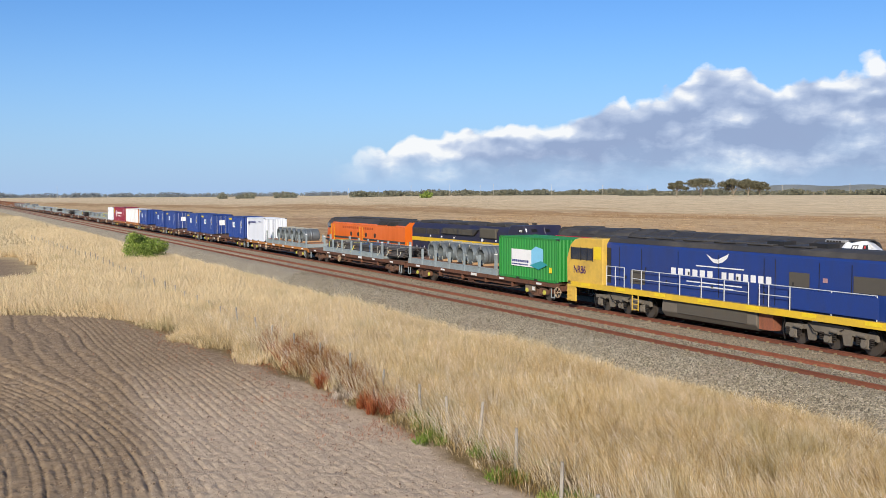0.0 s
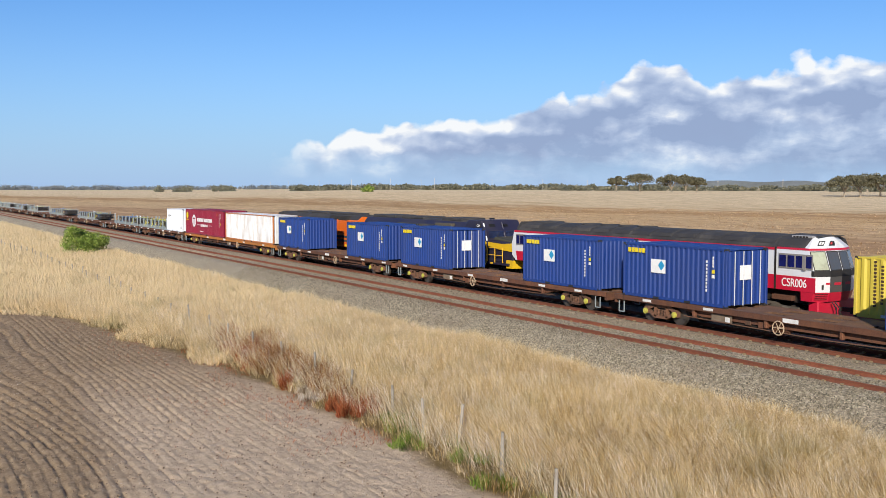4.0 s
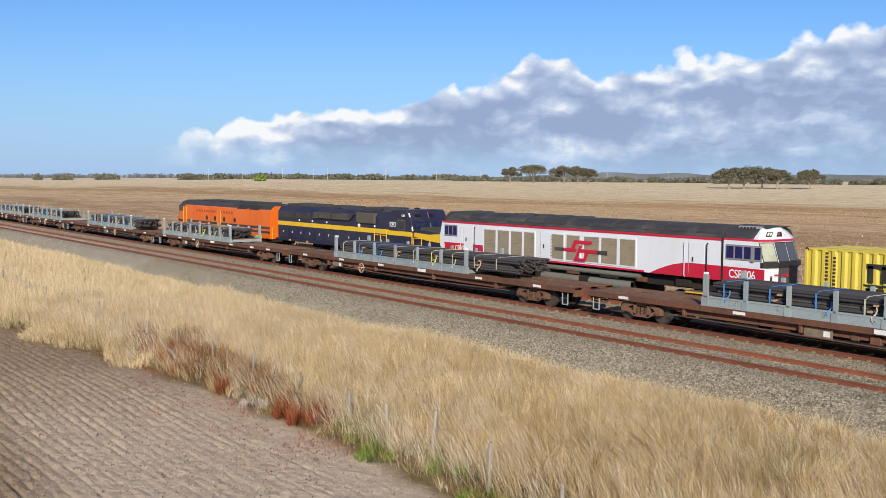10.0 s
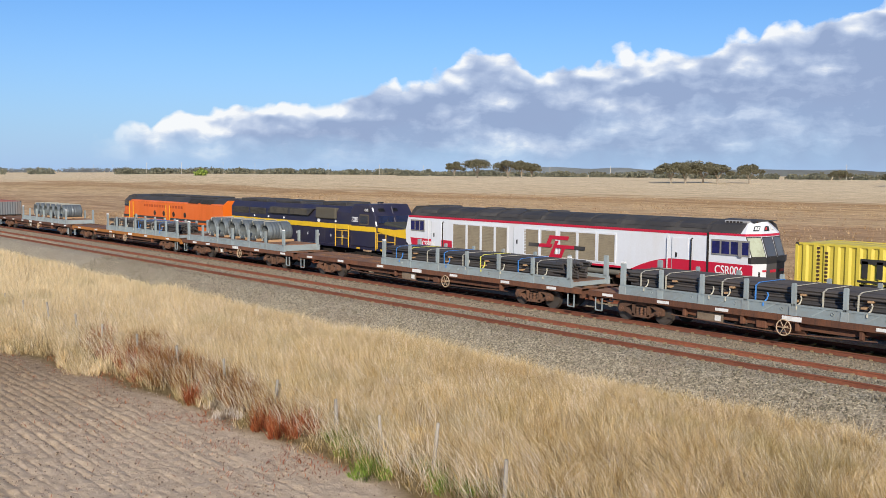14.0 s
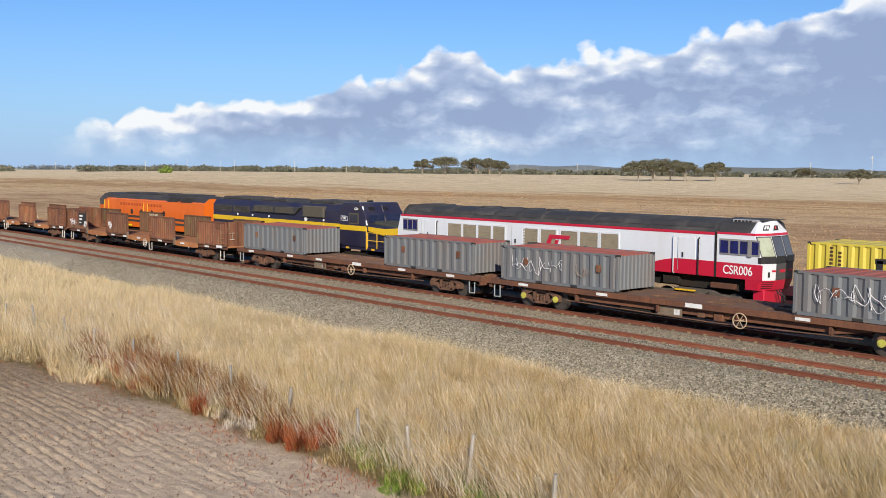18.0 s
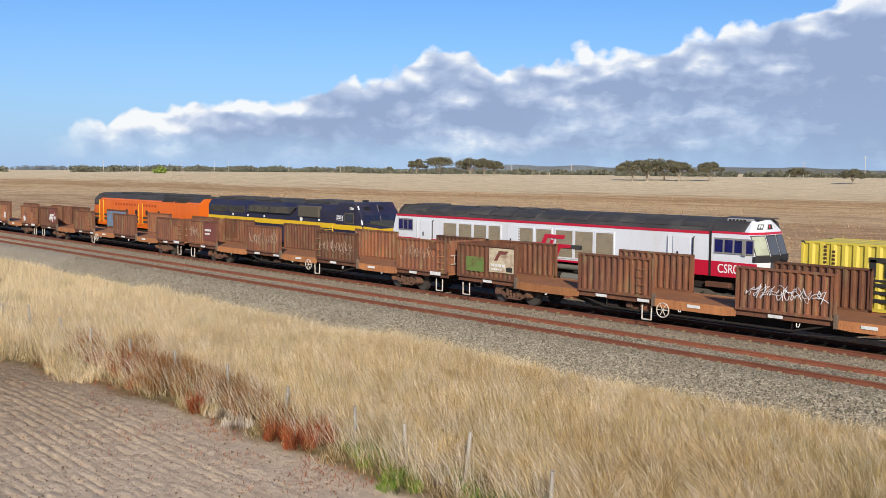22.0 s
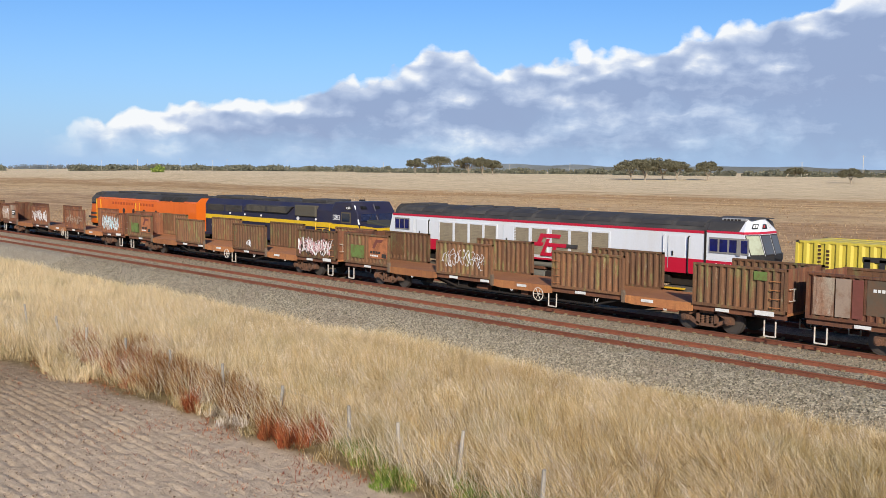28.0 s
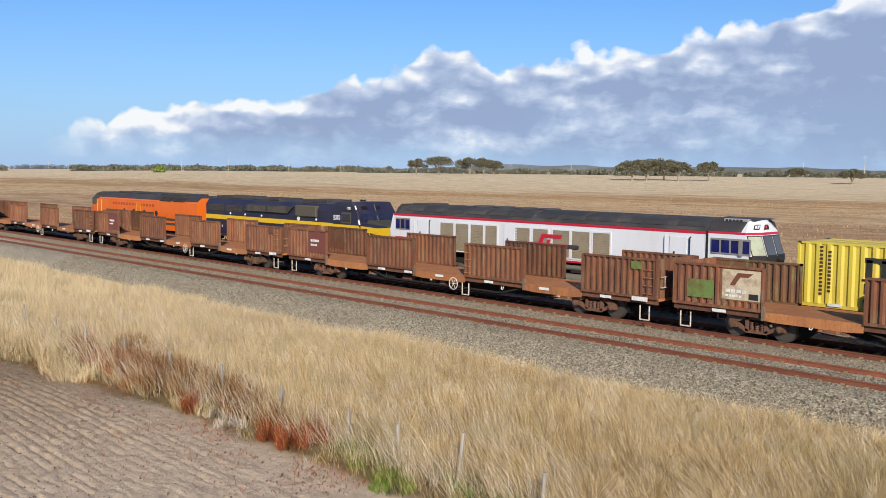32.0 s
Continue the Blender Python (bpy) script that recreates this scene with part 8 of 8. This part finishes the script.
bars(ma, -5.95, -5.2, 1.48, 0.1, 9, yellowp, -1.25)
bars(ma, -2.2, -0.1, 1.55, 0.36, 6, whitepr, -1.25, 0.22)
bars(ma, 0.1, 2.9, 1.55, 0.36, 9, whitepr, -1.25, 0.22)
bars(ma, -0.95, 1.5, 1.0, 0.24, 8, whitepr, -1.25, 0.35)
decal(ma, -2.2, -1.25, 1.02, 1.06, whitepr, -1.25, "rule")
decal(ma, 1.8, 2.85, 1.02, 1.06, whitepr, -1.25, "rule")
letters("notice", "EMPTY LIFT ONLY", 0.14, whitepr, ma, on_side(-0.6, -1.248, 0.38))
disc(ma, 4.5, 2.2, 0.12, orangepost, -1.25)
for k in range(11):
    decal(ma, 5.1, 5.2, 2.25 - k * 0.13, 2.33 - k * 0.13, whitepr, -1.25, "lettering_bar")
for k in range(4):
    decal(ma, 5.45, 5.55, 2.25 - k * 0.13, 2.33 - k * 0.13, whitepr, -1.25, "lettering_bar")
decal(ma, 5.35, 5.55, 1.2, 1.38, yellowp, -1.25, "sticker")
roll(ma, -179.75, DECK)
w40 = container("shipping_container", 12.65, 2.5, oldwhite, "rust-streaked white long container with orange corner posts", post=orangepost, doors=True)
roll(w40, -166.5, DECK)

# low open bins
greybin = surf("grey_bin_paint", (0.145, 0.155, 0.165), 0.6, dirt=(0.17, 0.12, 0.09), amount=0.6, scale=1.0, streak=True)
redlid = surf("faded_red_cover", (0.33, 0.085, 0.06), 0.8, dirt=(0.38, 0.18, 0.13), amount=0.5)
bn = container("low_bin", 6.35, 1.5, greybin, "low grey ribbed bin with a faded red cover", "low grey bins on the train", False, 0.52, 0.06, "bin", lid=redlid)
for x in (-1.8, 2.1):
    decal(bn, x, x + 0.25, 0.75, 1.05, M_RUST, -1.25, "latch_plate")
roll(bn, -428.6, DECK)
bins = [bn] + [again(bn, u, DECK) for u in (-442.2, -450.3, -463.6)]

# cradles with bars: from, to, bars reach this far to the right of the cradle
for i, (a, b, over) in enumerate([(-71.0, -58.3, 3.6), (-206.4, -193.8, -0.8), (-220.5, -207.7, -0.8), (-247.3, -234.5, 3.6), (-274.7, -261.8, 3.4), (-302.4, -289.4, -0.6), (-322.4, -310.0, 1.5), (-344.4, -331.4, -1.0),
                                  (-360.0, -347.0, -0.8), (-396.5, -383.8, -0.8)]):
    L = b - a
    c = cradle(L, 7 + i % 2)
    roll(c, (a + b) / 2, DECK)
    q = bar_bundle(L + over - 0.3, 20 + i, [M_YELLOWSTRAP] if i == 1 else [M_STRAP, M_STRAP, M_BLUESTRAP, M_BLUESTRAP, M_YELLOWSTRAP] if i in (2, 6) else [M_STRAP, M_STRAP, M_STRAP, M_BLUESTRAP, M_YELLOWSTRAP], "bundles of dark steel bars overhanging the cradle" if over > 0 else "bundles of dark steel bars strapped in a cradle")
    roll(q, (a + b) / 2 + over / 2, DECK)
coil = None
for a, b, n in [(-53.6, -41.3, 6), (-87.7, -75.5, 6), (-382.2, -369.6, 6), (-417.3, -405.6, 6)]:
    c = cradle(b - a, 7, "grey steel load cradle with upright posts round wire coils", 0.36)
    roll(c, (a + b) / 2, DECK)
    for k in range(n):
        u = a + (2.6 if a < -400 else 2.8) + 1.38 * k
        if coil is None:
            coil = roll(wire_coil(), u, DECK + 0.41)
        else:
            again(coil, u, DECK + 0.41)

# rusty open wagons
GON_PITCH, GON_FIRST = 25.1, -468.6
gons, kinds = [], {}
for k in range(18):
    turned, u = k in (1, 2, 4, 5, 7), GON_FIRST - GON_L / 2 - GON_PITCH * k
    if turned in kinds:
        gons.append(again(kinds[turned], u))
    else:
        kinds[turned] = roll(gondola(turned), u)
        gons.append(kinds[turned])
for k in (0, 6, 7, 8, 9, 11):
    for ob in gons[k].children:
        if ob.name.startswith("far_side_panel") or (k in (6, 8, 9) and ob.name.startswith("side_panel")):
            ob.material_slots[0].link = "OBJECT"
            ob.material_slots[0].material = M_OLIVERUST

# what sets single wagons apart: stencil boards, old paint, graffiti
def scrawl(root, x0, x1, z0, z1, material, seed, letters_n=7, y=-1.40, r=0.016):
    """Tangled loops and slashes of spray paint."""
    rr = random.Random(seed)
    bm = bmn()
    for line in range(2):
        a, b = rr.uniform(0, 6), rr.uniform(0, 6)
        m = letters_n * 13
        pts = []
        for i in range(m):
            f = i / (m - 1)
            w = 2 * math.pi * letters_n * f * (1.0 + 0.12 * line) + 0.7 * math.sin(9 * f + a)
            tall = 0.30 + 0.16 * math.sin(w * 0.29 + b)
            pts.append((x0 + (x1 - x0) * f + 0.16 * math.sin(w + a), y, (z0 + z1) / 2 + (z1 - z0) * (tall * math.sin(w * (0.97 + 0.1 * line) + b) + 0.10 * math.sin(2.3 * w + a))))
        k = 0
        while k < m - 6:
            n = rr.randrange(5, 13)
            pipe(bm, pts[k:k + n], r * rr.uniform(0.5, 1.1), 4)
            k += n + rr.randrange(0, 4)
    part("graffiti", bm, material, root)


def board(root, x0, x1, z0, z1, material, y=-1.35, name="stencil_board"):
    return part(name, sheet(x0, x1, y, z0, z1, 0.01), material, root)


E0 = -12.2
M_FADED = surf("faded_spray_paint", (0.31, 0.23, 0.175), 0.8, dirt=(0.2, 0.11, 0.07), amount=0.8, scale=3)
M_OLDRED = surf("old_red_paint", (0.17, 0.05, 0.038), 0.8, dirt=(0.12, 0.05, 0.035), amount=0.6, scale=2)
M_OLIVEBOARD = surf("dull_olive_board", (0.10, 0.075, 0.05), 0.8, dirt=(0.16, 0.08, 0.045), amount=0.7, scale=2)
M_FLAKED = rusty("flaked_white_paint", (0.40, 0.33, 0.25), (0.30, 0.11, 0.045), (0.13, 0.05, 0.032), 0.1, (0.20, 0.08, 0.04), (0.55, 0.50, 0.42))
for k, w in enumerate(gons):
    if k == 7:
        board(w, E0 + 2.0, E0 + 3.5, 1.3, 2.42, M_OLIVEBOARD)
        bars(w, E0 + 2.2, E0 + 2.6, 2.1, 0.1, 3, M_PLATE, -1.363)
        bars(w, E0 + 2.7, E0 + 3.3, 1.75, 0.1, 4, M_PLATE, -1.363)
        bars(w, E0 + 2.7, E0 + 3.3, 1.5, 0.08, 4, M_PLATE, -1.363)
        for x0, x1, m in ((0.25, 0.95, M_FLAKED), (1.0, 1.5, M_FADED), (1.55, 1.9, M_OLDRED)):
            board(w, E0 + x0, E0 + x1, 1.15, 2.4, m, -1.39, "paint_patch")
    elif k == 10:
        board(w, E0 + 1.9, E0 + 3.5, 1.3, 2.42, M_FLAKED)
        board(w, E0 + 0.3, E0 + 1.85, 1.2, 2.3, M_FLAKED, -1.39, "paint_patch")
        board(w, E0 + 2.45, E0 + 3.2, 1.55, 2.0, M_BLACKPLATE, -1.363)
        bars(w, E0 + 2.5, E0 + 3.15, 1.86, 0.09, 6, M_WHITE_BAR, -1.376)
        bars(w, E0 + 2.5, E0 + 2.9, 1.72, 0.06, 3, M_WHITE_BAR, -1.376)
    elif k in (0, 1, 14):
        board(w, E0 + 2.0, E0 + 3.5, 1.35, 2.3, M_BLACKPLATE)
        bars(w, E0 + 2.15, E0 + 2.8, 2.05, 0.12, 4, M_WHITE_BAR, -1.363)
        bars(w, E0 + 2.15, E0 + 2.7, 1.8, 0.1, 5, M_WHITE_BAR, -1.363)
        bars(w, E0 + 2.15, E0 + 2.55, 1.55, 0.07, 3, M_WHITE_BAR, -1.363)
        board(w, E0 + 3.05, E0 + 3.3, 1.9 if k == 1 else 1.45, 2.15 if k == 1 else 1.65, M_PLATE, -1.363, "sticker")
    elif k in (2, 5, 8, 9, 11, 15):
        b = board(w, E0 + 2.0, E0 + 3.5, 1.35, 2.4, M_CREAM_PAINT if k in (2, 11) else M_ORANGE_PAINT)
        part("emblem", extrude(bmn(), [(E0 + 2.3, 1.85), (E0 + 2.6, 2.3), (E0 + 3.2, 2.3), (E0 + 3.0, 2.15), (E0 + 2.7, 2.15), (E0 + 2.5, 1.85)], "y", -1.366, -1.362), M_OLDRED, b)
        bars(w, E0 + 2.15, E0 + 3.0, 1.65, 0.12, 4, M_BLACKPLATE if k in (8, 9) else M_PLATE, -1.363)
        bars(w, E0 + 2.15, E0 + 2.8, 1.48, 0.08, 5, M_PLATE, -1.363)
        board(w, E0 + 3.05, E0 + 3.4, 1.4, 1.6, M_BLACKPLATE, -1.363, "sticker")
        board(w, E0 + 0.6, E0 + 1.7, 1.3, 1.95, M_GREEN_PAINT, -1.39, "paint_patch")
    else:
        board(w, E0 + 2.0, E0 + 3.5, 1.3, 2.42, M_OLDRED)
        bars(w, E0 + 2.2, E0 + 3.0, 1.95, 0.13, 4, M_PLATE, -1.363)
        bars(w, E0 + 2.2, E0 + 2.8, 1.72, 0.1, 5, M_PLATE, -1.363)
    board(w, 11.0, 11.5, 2.1, 2.4, M_GREEN_PAINT if k in (8, 12) else M_CREAM_PAINT if k in (2, 6, 11) else M_RUST, -1.39, "sticker")
for b, sd in ((bins[0], 41), (bins[1], 43)):
    scrawl(b, -2.4, 0.6, 0.4, 1.2, M_SPRAY, sd, 5, -1.285, 0.014)
    scrawl(b, 1.2, 1.9, 0.4, 1.0, M_FADED, sd + 1, 2, -1.285, 0.012)
scrawl(gons[0], E0 + 0.5, E0 + 1.6, 1.3, 1.8, M_SPRAY, 1, 4)
scrawl(gons[0], E0 + 3.2, E0 + 3.5, 1.2, 1.7, M_SPRAY, 2, 3)
scrawl(gons[0], -4.5, -4.2, 1.3, 1.9, M_SPRAY, 3, 4)
letters("graffiti", "I.KOOL", 0.62, M_CREAM_PAINT, gons[0], on_side(-2.7, 1.235, 2.15), 1.0, 0.02, 0.8)
part("graffiti", pipe(bmn(), [(-3.3 + 0.1 * i, 1.24, 1.72 + 0.09 * math.sin(i * 1.05)) for i in range(15)], 0.035, 5), M_CREAM_PAINT, gons[0])
scrawl(gons[2], 2.4, 4.6, 1.45, 2.0, M_SPRAY, 5, 8)
scrawl(gons[2], 4.7, 5.2, 1.4, 2.1, M_SPRAY, 6, 1)
scrawl(gons[3], 8.9, 11.2, 1.5, 2.2, M_FADED, 7, 6)
scrawl(gons[3], E0 + 0.4, E0 + 1.6, 1.4, 2.1, M_FADED, 8, 4)
scrawl(gons[3], -4.6, -2.0, 1.35, 2.2, M_FADED, 9, 6, r=0.02)
scrawl(gons[3], 2.3, 5.2, 1.4, 2.1, M_FADED, 10, 8, r=0.02)
scrawl(gons[4], E0 + 2.1, E0 + 3.4, 1.4, 2.2, M_SPRAY, 11, 4, -1.37)
part("paint_patch", box(bmn(), -5.0, -1.7, 1.235, 1.25, 1.2, 2.4), M_BLUE_PAINT, gons[4], "flaking blue inner panel")
scrawl(gons[5], E0 + 0.3, E0 + 1.6, 1.4, 2.2, M_CYAN, 12, 5)
scrawl(gons[5], 3.0, 3.25, 1.3, 1.9, M_SPRAY, 13, 4)
scrawl(gons[5], 4.6, 4.85, 1.3, 1.9, M_SPRAY, 14, 4)
scrawl(gons[5], 9.4, 9.7, 1.2, 1.7, M_SPRAY, 15, 4)
scrawl(gons[7], -4.8, -1.9, 1.3, 2.1, M_SPRAY, 16, 8)
scrawl(gons[8], -4.6, -2.0, 1.35, 2.2, M_SPRAY, 17, 8)
for m, sd, r in ((M_PINK, 18, 0.035), (M_SPRAY, 19, 0.03), (M_BLACKPLATE, 20, 0.022), (M_PINK, 28, 0.03), (M_SPRAY, 29, 0.03)):
    scrawl(gons[9], 8.9, 11.8, 1.2, 2.05, m, sd, 7, -1.405, r)
scrawl(gons[9], 3.6, 3.9, 1.2, 1.6, M_SPRAY, 21, 3)
for m, sd in ((M_SPRAY, 22), (M_FADED, 23), (M_CYAN, 24)):
    scrawl(gons[10], 8.9, 11.4, 1.25, 2.25, m, sd, 8, r=0.02)
scrawl(gons[10], E0 + 0.3, E0 + 1.8, 1.4, 2.2, M_SPRAY, 25, 5, r=0.02)
scrawl(gons[10], E0 + 0.3, E0 + 1.8, 1.3, 2.1, M_FADED, 35, 7, r=0.025)
scrawl(gons[10], -4.8, -1.8, 1.3, 2.2, M_SPRAY, 26, 8, r=0.02)
scrawl(gons[10], 2.2, 5.2, 1.4, 2.1, M_FADED, 27, 8)
tagged(gons[9], "rust-brown open wagon with pink and silver graffiti on its end panel")
tagged(gons[10], "rust-brown open wagon with flaked white paint and graffiti")
tagged(gons[4], "rust-brown open wagon with a flaking blue inner panel")

# where the train has got to: seconds, metres
RUN = [(0, 0.0), (1, 21.8), (2, 43.4), (3, 65.55), (4, 89.3), (5, 112.7), (6, 136.2), (7, 159.2), (8, 182.1), (9, 205.0), (10, 228.2), (11, 251.6), (12, 275.0), (13, 298.4), (14, 321.9), (15, 345.4), (16, 368.9), (17, 392.4), (18, 416.0),
       (19, 439.7), (20, 463.9), (21, 488.1), (22, 511.5), (23, 535.1), (24, 558.7), (25, 582.5), (26, 606.3), (27, 630.1), (28, 653.9), (29, 677.7), (29.6, 692.6), (30, 706.4), (31, 725.8), (32, 749.1)]


def motions():
    for ob, u, z in MOVERS:
        walk(ob, [(t, pose(u + d, TRACK_B, z)) for t, d in RUN])


motions()
